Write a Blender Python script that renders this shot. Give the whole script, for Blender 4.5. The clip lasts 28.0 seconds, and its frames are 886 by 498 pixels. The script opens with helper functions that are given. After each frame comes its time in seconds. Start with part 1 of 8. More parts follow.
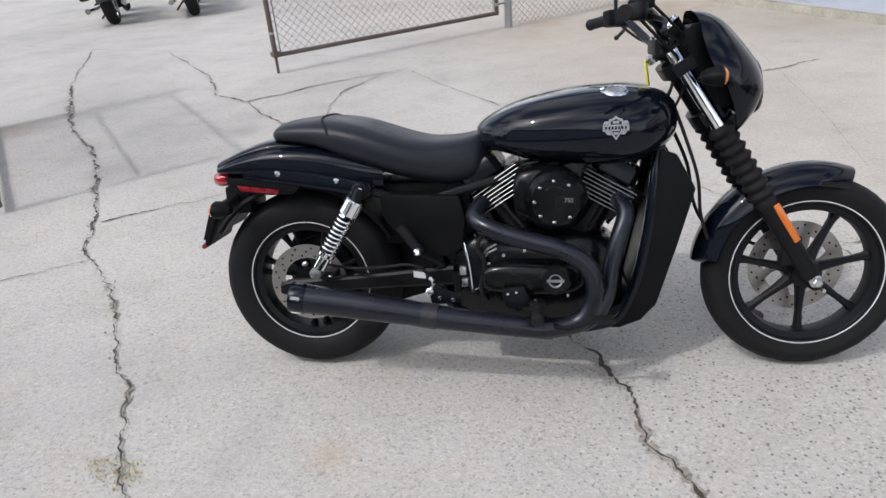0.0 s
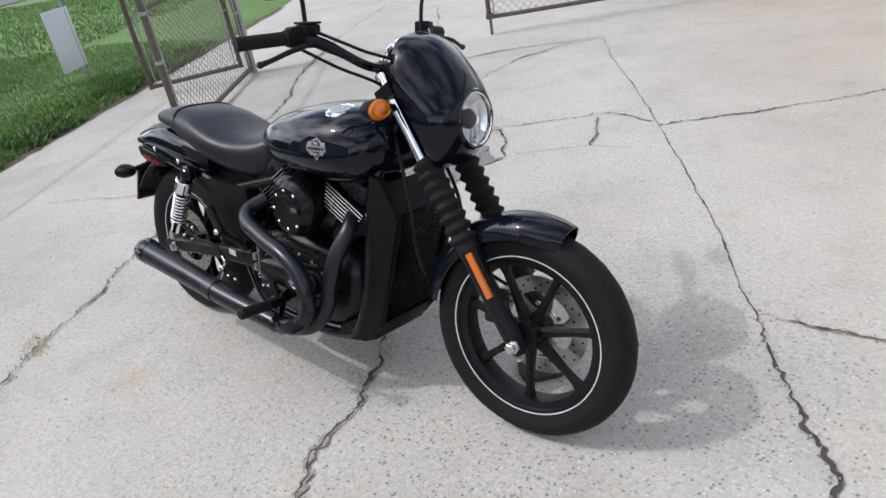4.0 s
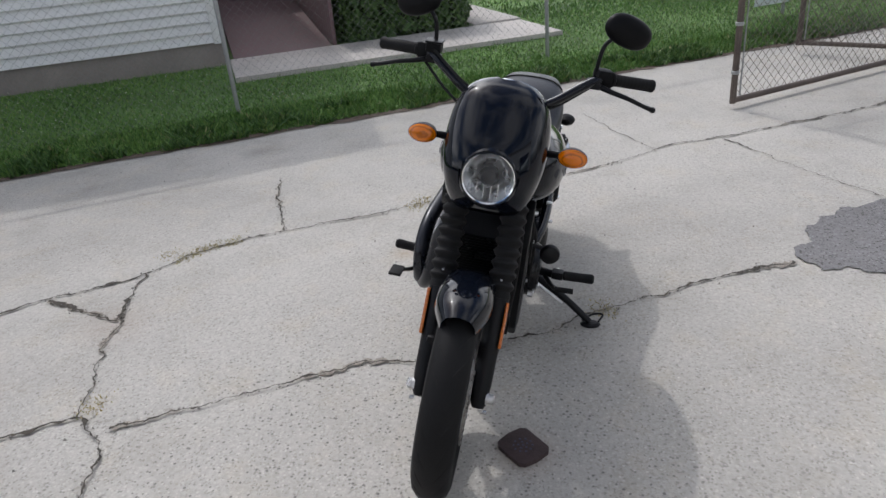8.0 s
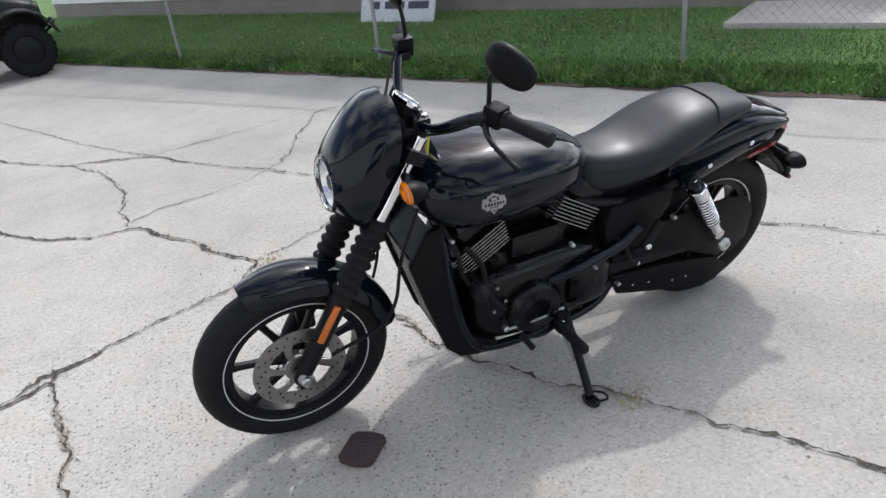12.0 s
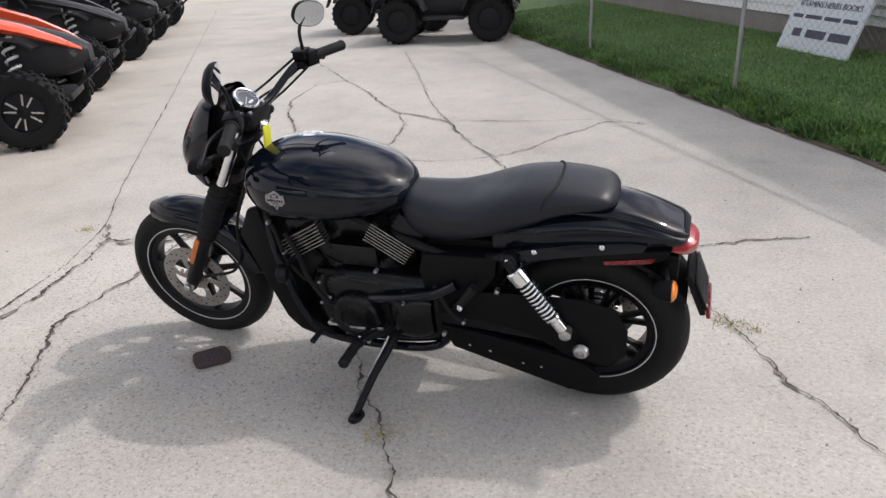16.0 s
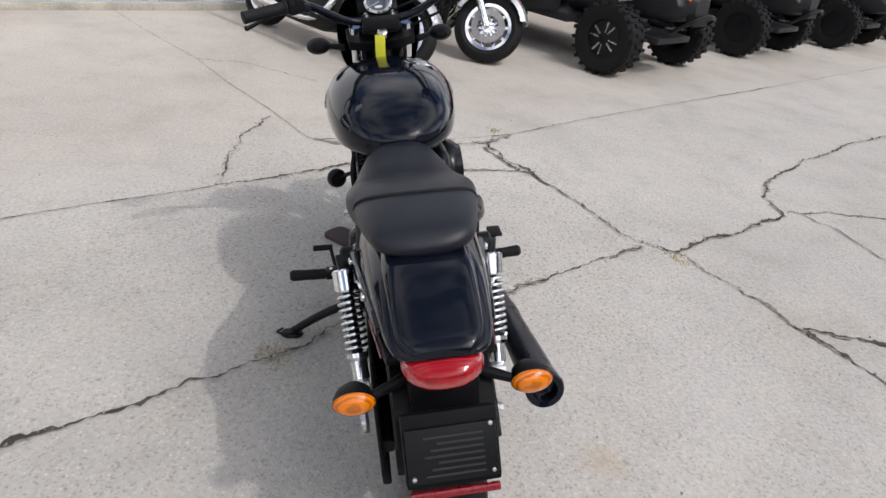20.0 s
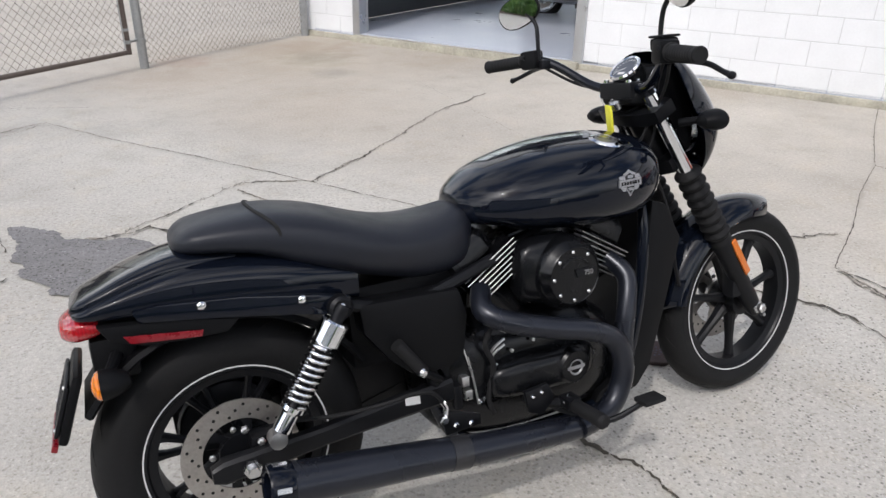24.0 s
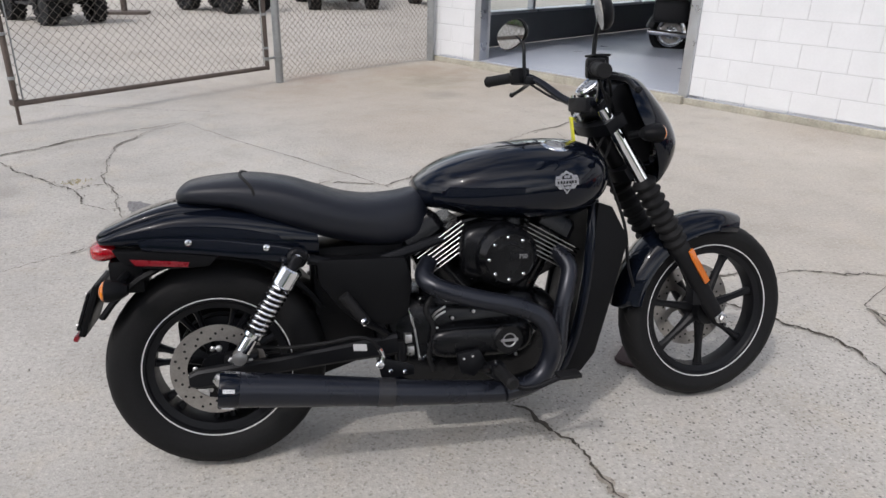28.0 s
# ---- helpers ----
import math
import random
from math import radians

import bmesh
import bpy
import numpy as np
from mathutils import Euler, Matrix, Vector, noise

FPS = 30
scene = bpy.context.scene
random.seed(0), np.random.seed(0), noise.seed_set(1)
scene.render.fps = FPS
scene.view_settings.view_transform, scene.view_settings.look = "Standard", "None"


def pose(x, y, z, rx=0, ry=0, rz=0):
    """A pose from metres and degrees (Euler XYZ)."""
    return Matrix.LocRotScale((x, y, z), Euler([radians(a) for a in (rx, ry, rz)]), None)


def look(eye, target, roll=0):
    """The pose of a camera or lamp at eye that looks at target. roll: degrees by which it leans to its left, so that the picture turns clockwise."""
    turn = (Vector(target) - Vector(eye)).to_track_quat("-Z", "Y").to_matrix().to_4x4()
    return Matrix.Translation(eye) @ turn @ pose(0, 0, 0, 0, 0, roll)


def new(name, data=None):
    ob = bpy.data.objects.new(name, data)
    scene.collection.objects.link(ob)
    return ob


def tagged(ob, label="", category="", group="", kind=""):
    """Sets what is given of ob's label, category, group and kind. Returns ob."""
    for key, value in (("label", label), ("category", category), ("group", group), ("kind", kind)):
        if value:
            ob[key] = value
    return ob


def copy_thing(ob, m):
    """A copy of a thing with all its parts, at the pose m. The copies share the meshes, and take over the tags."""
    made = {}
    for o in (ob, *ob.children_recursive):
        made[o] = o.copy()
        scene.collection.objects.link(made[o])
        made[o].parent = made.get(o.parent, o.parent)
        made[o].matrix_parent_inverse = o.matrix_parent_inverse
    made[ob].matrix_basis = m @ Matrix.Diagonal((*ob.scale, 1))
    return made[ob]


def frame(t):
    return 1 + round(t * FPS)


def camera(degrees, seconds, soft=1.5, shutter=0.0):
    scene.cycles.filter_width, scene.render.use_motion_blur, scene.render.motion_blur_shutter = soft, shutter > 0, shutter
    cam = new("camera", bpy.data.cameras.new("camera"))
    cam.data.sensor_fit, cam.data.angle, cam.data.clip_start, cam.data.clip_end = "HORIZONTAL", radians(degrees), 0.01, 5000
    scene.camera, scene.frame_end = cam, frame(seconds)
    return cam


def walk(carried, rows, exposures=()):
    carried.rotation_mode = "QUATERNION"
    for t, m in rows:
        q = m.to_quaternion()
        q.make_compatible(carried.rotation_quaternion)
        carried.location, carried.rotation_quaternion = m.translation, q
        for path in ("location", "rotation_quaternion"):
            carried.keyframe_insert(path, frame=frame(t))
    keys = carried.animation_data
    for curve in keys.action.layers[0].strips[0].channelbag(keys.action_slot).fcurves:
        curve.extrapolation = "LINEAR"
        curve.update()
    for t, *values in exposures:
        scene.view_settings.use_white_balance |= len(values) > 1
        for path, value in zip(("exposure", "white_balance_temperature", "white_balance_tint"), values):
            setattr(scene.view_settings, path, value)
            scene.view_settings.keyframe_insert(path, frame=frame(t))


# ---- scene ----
cam = camera(64.1, 28.0)
PATH = [
    (0, (0.819, -1.975, 1.414), (0.497, -0.222, 0.507), -5.4),
    (0.5, (1.062, -1.955, 1.397), (0.678, -0.213, 0.493), -4.9),
    (1, (1.275, -1.87, 1.403), (0.809, -0.148, 0.498), -3.8),
    (1.5, (1.383, -1.719, 1.393), (1.02, 0.016, 0.466), -3.3),
    (2, (1.635, -1.653, 1.377), (1.151, 0.023, 0.398), -6.6),
    (2.5, (1.816, -1.548, 1.392), (1.162, 0.087, 0.443), -5.9),
    (3, (1.935, -1.372, 1.394), (1.237, 0.182, 0.348), -5.4),
    (3.5, (2.23, -1.317, 1.391), (1.269, 0.125, 0.392), -8.5),
    (5.5, (2.929, -0.682, 1.43), (1.269, 0.006, 0.551), -8.7),
    (6, (3.05, -0.461, 1.454), (1.305, -0.018, 0.584), -10.7),
    (6.5, (3.218, -0.227, 1.466), (1.391, -0.012, 0.681), -10.6),
    (7, (3.134, 0.012, 1.451), (1.312, 0.035, 0.626), -8.2),
    (7.5, (3.128, 0.265, 1.481), (1.339, 0.062, 0.611), -7.6),
    (8, (3.065, 0.462, 1.476), (1.327, -0.012, 0.607), -5.3),
    (8.5, (2.925, 0.594, 1.451), (1.228, 0.108, 0.511), -6.4),
    (9, (2.847, 0.867, 1.453), (1.24, 0.152, 0.502), -6.5),
    (9.5, (2.685, 1.023, 1.46), (1.165, 0.092, 0.552), -8.0),
    (10, (2.497, 1.183, 1.478), (1.024, 0.209, 0.538), -6.7),
    (10.5, (2.337, 1.45, 1.526), (1.014, 0.2, 0.697), -3.5),
    (11, (2.146, 1.536, 1.496), (1.185, 0.032, 0.594), -1.5),
    (11.5, (1.917, 1.7, 1.485), (1.151, 0.084, 0.591), -5.7),
    (13.5, (1.165, 2.167, 1.457), (0.942, 0.402, 0.545), -1.7),
    (14, (0.877, 2.166, 1.46), (0.783, 0.436, 0.461), -1.6),
    (14.5, (0.549, 2.222, 1.452), (0.644, 0.49, 0.456), -1.3),
    (15, (0.297, 2.181, 1.46), (0.655, 0.454, 0.518), -2.0),
    (15.5, (-0.001, 2.078, 1.463), (0.463, 0.353, 0.563), -3.1),
    (16, (-0.281, 2.068, 1.451), (0.392, 0.364, 0.649), -2.8),
    (16.5, (-0.435, 1.947, 1.433), (0.342, 0.277, 0.654), -3.5),
    (17, (-0.621, 1.796, 1.413), (0.172, 0.153, 0.591), -4.3),
    (17.5, (-0.855, 1.607, 1.406), (0.289, 0.208, 0.55), -4.2),
    (18, (-0.941, 1.352, 1.398), (0.331, 0.113, 0.479), -1.1),
    (18.5, (-1.08, 1.099, 1.385), (0.218, -0.047, 0.383), -0.0),
    (19, (-1.198, 0.853, 1.395), (0.29, -0.056, 0.416), 3.4),
    (19.5, (-1.159, 0.608, 1.402), (0.43, -0.105, 0.419), 9.4),
    (20, (-1.229, 0.297, 1.389), (0.512, -0.043, 0.465), 8.4),
    (20.5, (-1.212, 0.038, 1.381), (0.577, 0.146, 0.492), 6.4),
    (22.5, (-0.825, -0.911, 1.418), (0.664, 0.055, 0.496), 5.1),
    (23, (-0.653, -1.215, 1.432), (0.619, 0.063, 0.564), 4.0),
    (23.5, (-0.405, -1.259, 1.422), (0.632, 0.247, 0.613), -0.1),
    (24, (-0.133, -1.319, 1.377), (0.667, 0.3, 0.516), 0.9),
    (24.5, (0.011, -1.43, 1.386), (0.46, 0.348, 0.589), -1.2),
    (25, (-0.013, -1.583, 1.401), (0.483, 0.201, 0.646), 1.9),
    (25.5, (0.075, -1.657, 1.391), (0.439, 0.163, 0.646), 0.7),
    (26, (0.219, -1.676, 1.357), (0.59, 0.119, 0.557), 1.9),
    (26.5, (0.256, -1.703, 1.354), (0.673, 0.067, 0.522), 1.7),
    (27, (0.208, -1.749, 1.38), (0.577, 0.027, 0.538), 1.0),
    (27.5, (0.206, -1.783, 1.39), (0.651, -0.009, 0.581), 2.2),
    (28, (0.205, -1.799, 1.389), (0.647, -0.016, 0.597), 1.3),
]
EXPOSURE = [(0, 0.00, 6300, 13), (1, 0.02, 6300, 13), (3, 0.09, 6300, 12), (6, -0.06, 6350, 13), (8, -0.26, 6350, 12), (9, 0.01, 6300, 12), (11, 0.07, 6200, 11), (14, 0.36, 6510, 13),
            (15, 0.18, 6550, 14), (16, 0.10, 6670, 14), (17, 0.02, 6630, 14), (18, -0.01, 6590, 14), (20, -0.08, 6520, 13), (23, -0.13, 6420, 11), (25, 0.16, 6550, 13), (28, -0.21, 6520, 13)]
walk(cam, [(t, look(e, a, r)) for t, e, a, r in PATH], EXPOSURE)

# exposure follows the clip's camera
# ---- world and sun ----
world = bpy.data.worlds.new("world")
scene.world = world
world.use_nodes = True
wn = world.node_tree
wn.nodes.clear()
sky = wn.nodes.new("ShaderNodeTexSky")
sky.sky_type = "NISHITA"
sky.sun_disc = False
SUN_DIR = Vector((-0.60, -0.53, 1.0)).normalized()
sky.sun_elevation = math.asin(SUN_DIR.z)
sky.sun_rotation = math.atan2(SUN_DIR.x, SUN_DIR.y)
sky.air_density, sky.dust_density, sky.ozone_density = 1.0, 1.9, 1.0
hsv = wn.nodes.new("ShaderNodeHueSaturation")
hsv.inputs["Saturation"].default_value = 1.05
hsv.inputs["Value"].default_value = 0.85
# broken white cloud over a hazy sky
cloud = wn.nodes.new("ShaderNodeHueSaturation")
cloud.inputs["Saturation"].default_value = 0.08
cloud.inputs["Value"].default_value = 3.1
wco = wn.nodes.new("ShaderNodeTexCoord")
wmap = wn.nodes.new("ShaderNodeMapping")
wmap.inputs["Scale"].default_value = (1.0, 1.0, 2.2)
wnz = wn.nodes.new("ShaderNodeTexNoise")
wnz.inputs["Scale"].default_value, wnz.inputs["Detail"].default_value, wnz.inputs["Roughness"].default_value = 1.9, 3.5, 0.5
wrp = wn.nodes.new("ShaderNodeValToRGB")
wrp.color_ramp.elements[0].position, wrp.color_ramp.elements[1].position = 0.42, 0.62
wmx = wn.nodes.new("ShaderNodeMix")
wmx.data_type = "RGBA"
bgn = wn.nodes.new("ShaderNodeBackground")
bgn.inputs[1].default_value = 0.137
won = wn.nodes.new("ShaderNodeOutputWorld")
wn.links.new(sky.outputs[0], hsv.inputs["Color"])
wn.links.new(sky.outputs[0], cloud.inputs["Color"])
wn.links.new(wco.outputs["Generated"], wmap.inputs[0])
wn.links.new(wmap.outputs[0], wnz.inputs["Vector"])
wn.links.new(wnz.outputs[0], wrp.inputs[0])
wn.links.new(wrp.outputs[0], wmx.inputs[0])
wn.links.new(hsv.outputs[0], wmx.inputs[6])
wn.links.new(cloud.outputs[0], wmx.inputs[7])
wn.links.new(wmx.outputs[2], bgn.inputs[0])
wn.links.new(bgn.outputs[0], won.inputs[0])
sun = new("sun", bpy.data.lights.new("sun", "SUN"))
sun.data.energy, sun.data.angle, sun.data.color = 1.27, radians(1.1), (1.0, 0.97, 0.93)
sun.matrix_world = look(SUN_DIR * 50, (0, 0, 0))


# ---- materials ----
def material(name):
    m = bpy.data.materials.new(name)
    m.use_nodes = True
    return m, m.node_tree, m.node_tree.nodes["Principled BSDF"]


def place(nt, scale=1.0, world_space=False, stretch=(1, 1, 1)):
    g = nt.nodes.new("ShaderNodeNewGeometry" if world_space else "ShaderNodeTexCoord")
    mp = nt.nodes.new("ShaderNodeMapping")
    mp.inputs["Scale"].default_value = [scale * s for s in stretch]
    nt.links.new(g.outputs["Position" if world_space else "Object"], mp.inputs[0])
    return mp.outputs[0]


def noise_at(nt, vec, scale, detail=4.0, rough=0.55):
    n = nt.nodes.new("ShaderNodeTexNoise")
    n.inputs["Scale"].default_value, n.inputs["Detail"].default_value, n.inputs["Roughness"].default_value = scale, detail, rough
    nt.links.new(vec, n.inputs["Vector"])
    return n.outputs[0]


def ramp(nt, fac, stops):
    r = nt.nodes.new("ShaderNodeValToRGB")
    el = r.color_ramp.elements
    while len(el) < len(stops):
        el.new(0.5)
    for e, (p, c) in zip(el, stops):
        e.position = p
        e.color = (*c, 1) if len(c) == 3 else c
    nt.links.new(fac, r.inputs[0])
    return r.outputs[0]


def blend(nt, fac, a, b, mode="MIX"):
    x = nt.nodes.new("ShaderNodeMix")
    x.data_type, x.blend_type = "RGBA", mode
    for s, v in ((x.inputs[0], fac), (x.inputs[6], a), (x.inputs[7], b)):
        if isinstance(v, (int, float)):
            s.default_value = v
        elif isinstance(v, tuple):
            s.default_value = (*v, 1)
        else:
            nt.links.new(v, s)
    return x.outputs[2]


def bump(nt, bsdf, height, strength, distance):
    b = nt.nodes.new("ShaderNodeBump")
    b.inputs["Strength"].default_value, b.inputs["Distance"].default_value = strength, distance
    nt.links.new(height, b.inputs["Height"])
    nt.links.new(b.outputs[0], bsdf.inputs["Normal"])


def surface(name, col, rough=0.5, metal=0.0, vary=0.15, scale=8.0, fine=90.0, relief=0.0, coat=0.0, world_space=False, rough_vary=0.12, stretch=(1, 1, 1), random_piece=0.0, spec=0.5):
    """A base colour with variation at two scales, uneven gloss and fine relief."""
    m, nt, b = material(name)
    v = place(nt, 1.0, world_space, stretch)
    n1, n2 = noise_at(nt, v, scale), noise_at(nt, v, fine, 2.0)
    dark = tuple(c * (1 - vary) for c in col)
    light = tuple(min(1, c * (1 + vary)) for c in col)
    c1 = ramp(nt, n1, [(0.3, dark), (0.7, light)])
    c2 = blend(nt, 0.35, c1, ramp(nt, n2, [(0.3, dark), (0.7, light)]))
    if random_piece:
        oi = nt.nodes.new("ShaderNodeObjectInfo")
        c2 = blend(nt, 1.0, c2, ramp(nt, oi.outputs["Random"], [(0, (1 - random_piece,) * 3), (1, (1, 1, 1))]), "MULTIPLY")
    nt.links.new(c2, b.inputs["Base Color"])
    nt.links.new(ramp(nt, n1, [(0.25, (max(0, rough - rough_vary),) * 3), (0.75, (min(1, rough + rough_vary),) * 3)]), b.inputs["Roughness"])
    b.inputs["Metallic"].default_value = metal
    b.inputs["Coat Weight"].default_value = coat
    b.inputs["Coat Roughness"].default_value = 0.02
    b.inputs["Coat IOR"].default_value = 1.34
    b.inputs["Specular IOR Level"].default_value = spec
    if relief:
        bump(nt, b, n2, 0.5, relief)
    return m


def concrete(name, base, pebble=0.5, stain=0.5, stains=(), beige=0.0, bare=()):
    m, nt, b = material(name)
    v = place(nt, 1.0, True)
    big = noise_at(nt, v, 0.55, 5.0, 0.6)
    mid = noise_at(nt, v, 4.5, 5.0, 0.65)
    fine = noise_at(nt, v, 60.0, 3.0)
    vor = nt.nodes.new("ShaderNodeTexVoronoi")
    vor.inputs["Scale"].default_value = 150.0
    nt.links.new(v, vor.inputs["Vector"])
    hue = nt.nodes.new("ShaderNodeSeparateColor")
    nt.links.new(vor.outputs["Color"], hue.inputs[0])
    d = tuple(c * 0.80 for c in base)
    l = tuple(min(1, c * 1.13) for c in base)
    warm = (base[0] * 1.04, base[1] * 0.98, base[2] * 0.87)
    c = ramp(nt, big, [(0.3, d), (0.5, base), (0.72, l)])
    c = blend(nt, ramp(nt, mid, [(0.52, (0, 0, 0)), (0.75, (stain,) * 3)]), c, warm)
    stones = ramp(nt, hue.outputs[0], [(0.0, (0.30, 0.28, 0.26)), (0.06, (0.55, 0.52, 0.48)), (0.14, (0.92, 0.91, 0.90)), (0.5, (1.0, 0.99, 0.98)), (0.9, (1.05, 1.04, 1.03)), (1.0, (1.32, 1.30, 1.27))])
    worn = noise_at(nt, v, 1.7, 4.0, 0.6)
    dt = nt.nodes.new("ShaderNodeVectorMath")
    dt.operation = "DOT_PRODUCT"
    nt.links.new(v, dt.inputs[0])
    dt.inputs[1].default_value = (0.854, 0.52, 0.0)
    pour = nt.nodes.new("ShaderNodeMapRange")
    pour.inputs["From Min"].default_value, pour.inputs["From Max"].default_value = 2.08, 2.30
    pour.inputs["To Min"].default_value, pour.inputs["To Max"].default_value = 1.0, 0.3
    nt.links.new(dt.outputs["Value"], pour.inputs["Value"])
    c = blend(nt, blend(nt, 1.0, pour.outputs[0], ramp(nt, worn, [(0.36, (min(1, pebble * 0.55),) * 3), (0.62, (min(1, pebble),) * 3)]), "MULTIPLY"), c, blend(nt, 1.0, c, stones, "MULTIPLY"))
    if beige:
        tan = nt.nodes.new("ShaderNodeMapRange")
        tan.inputs["From Min"].default_value, tan.inputs["From Max"].default_value = 1.9, 2.7
        tan.inputs["To Min"].default_value, tan.inputs["To Max"].default_value = 0.0, beige
        nt.links.new(dt.outputs["Value"], tan.inputs["Value"])
        c = blend(nt, tan.outputs[0], c, (0.44, 0.385, 0.315))
    cloud = noise_at(nt, v, 2.6, 6.0, 0.7)
    c = blend(nt, 0.75, c, blend(nt, 1.0, c, ramp(nt, cloud, [(0.28, (0.80, 0.785, 0.76)), (0.48, (0.98, 0.98, 0.98)), (0.6, (1.02, 1.02, 1.02)), (0.75, (1.14, 1.13, 1.11))]), "MULTIPLY"))
    chip = nt.nodes.new("ShaderNodeTexVoronoi")
    chip.inputs["Scale"].default_value = 19.0
    nt.links.new(v, chip.inputs["Vector"])
    csep = nt.nodes.new("ShaderNodeSeparateColor")
    nt.links.new(chip.outputs["Color"], csep.inputs[0])
    cfew = ramp(nt, csep.outputs[0], [(0.10, (1, 1, 1)), (0.12, (0, 0, 0))])
    cnear = ramp(nt, blend(nt, 0.35, chip.outputs["Distance"], fine), [(0.22, (pebble,) * 3), (0.29, (0, 0, 0))])
    c = blend(nt, blend(nt, 1.0, cfew, cnear, "MULTIPLY"), c, tuple(x * 0.5 for x in base))
    spots = noise_at(nt, v, 9.0, 6.0, 0.75)
    c = blend(nt, ramp(nt, spots, [(0.63, (0, 0, 0)), (0.72, (0.5,) * 3)]), c, tuple(x * 0.45 for x in base))
    pit = nt.nodes.new("ShaderNodeTexVoronoi")
    pit.inputs["Scale"].default_value = 62.0
    nt.links.new(v, pit.inputs["Vector"])
    psep = nt.nodes.new("ShaderNodeSeparateColor")
    nt.links.new(pit.outputs["Color"], psep.inputs[0])
    few = ramp(nt, psep.outputs[1], [(0.17, (1, 1, 1)), (0.20, (0, 0, 0))])
    near = ramp(nt, pit.outputs["Distance"], [(0.16, (pebble,) * 3), (0.30, (0, 0, 0))])
    c = blend(nt, blend(nt, 1.0, few, near, "MULTIPLY"), c, tuple(x * 0.5 for x in base))
    few2 = ramp(nt, psep.outputs[1], [(0.84, (0, 0, 0)), (0.86, (1, 1, 1))])
    c = blend(nt, blend(nt, 1.0, few2, near, "MULTIPLY"), c, tuple(min(1, x * 1.45) for x in base))
    for bx, by, r0, r1 in bare:
        # cement washed off, dark aggregate showing
        far = nt.nodes.new("ShaderNodeVectorMath")
        far.operation = "DISTANCE"
        nt.links.new(v, far.inputs[0])
        far.inputs[1].default_value = (bx, by, 0.0)
        edge = nt.nodes.new("ShaderNodeMath")
        edge.operation = "MULTIPLY_ADD"
        nt.links.new(worn, edge.inputs[0])
        edge.inputs[1].default_value = 0.9
        nt.links.new(far.outputs["Value"], edge.inputs[2])
        show = nt.nodes.new("ShaderNodeMapRange")
        show.inputs["From Min"].default_value, show.inputs["From Max"].default_value = r0 + 0.45, r1 + 0.45
        show.inputs["To Min"].default_value, show.inputs["To Max"].default_value = 0.9, 0.0
        nt.links.new(edge.outputs[0], show.inputs["Value"])
        grit = nt.nodes.new("ShaderNodeTexVoronoi")
        grit.inputs["Scale"].default_value = 70.0
        nt.links.new(v, grit.inputs["Vector"])
        gsep = nt.nodes.new("ShaderNodeSeparateColor")
        nt.links.new(grit.outputs["Color"], gsep.inputs[0])
        close = ramp(nt, blend(nt, 0.3, grit.outputs["Distance"], fine), [(0.30, (1, 1, 1)), (0.40, (0, 0, 0))])
        dark = ramp(nt, gsep.outputs[0], [(0.26, (1, 1, 1)), (0.28, (0, 0, 0))])
        pale = ramp(nt, gsep.outputs[0], [(0.80, (0, 0, 0)), (0.82, (0.7, 0.7, 0.7))])
        c = blend(nt, blend(nt, 1.0, show.outputs[0], blend(nt, 1.0, close, dark, "MULTIPLY"), "MULTIPLY"), c, tuple(x * 0.36 for x in base))
        c = blend(nt, blend(nt, 1.0, show.outputs[0], blend(nt, 1.0, close, pale, "MULTIPLY"), "MULTIPLY"), c, tuple(min(1, x * 1.35) for x in base))
    for sx, sy, sr, col, amount in stains:
        ds = nt.nodes.new("ShaderNodeVectorMath")
        ds.operation = "DISTANCE"
        nt.links.new(v, ds.inputs[0])
        ds.inputs[1].default_value = (sx, sy, 0.0)
        am = nt.nodes.new("ShaderNodeMath")
        am.operation = "MULTIPLY_ADD"
        nt.links.new(mid, am.inputs[0])
        am.inputs[1].default_value = sr * 1.6
        nt.links.new(ds.outputs["Value"], am.inputs[2])
        mr = nt.nodes.new("ShaderNodeMapRange")
        mr.inputs["From Min"].default_value, mr.inputs["From Max"].default_value = sr * 0.9, sr * 1.9
        mr.inputs["To Min"].default_value, mr.inputs["To Max"].default_value = amount, 0.0
        nt.links.new(am.outputs[0], mr.inputs["Value"])
        c = blend(nt, mr.outputs[0], c, col)
    grime = ramp(nt, fine, [(0.35, (0.86, 0.85, 0.84)), (0.65, (1.06, 1.06, 1.06))])
    c = blend(nt, 0.8, c, blend(nt, 1.0, c, grime, "MULTIPLY"))
    nt.links.new(c, b.inputs["Base Color"])
    b.inputs["Roughness"].default_value = 0.88
    h = blend(nt, 0.5, vor.outputs["Distance"], fine)
    bump(nt, b, h, 0.55, 0.004)
    return m


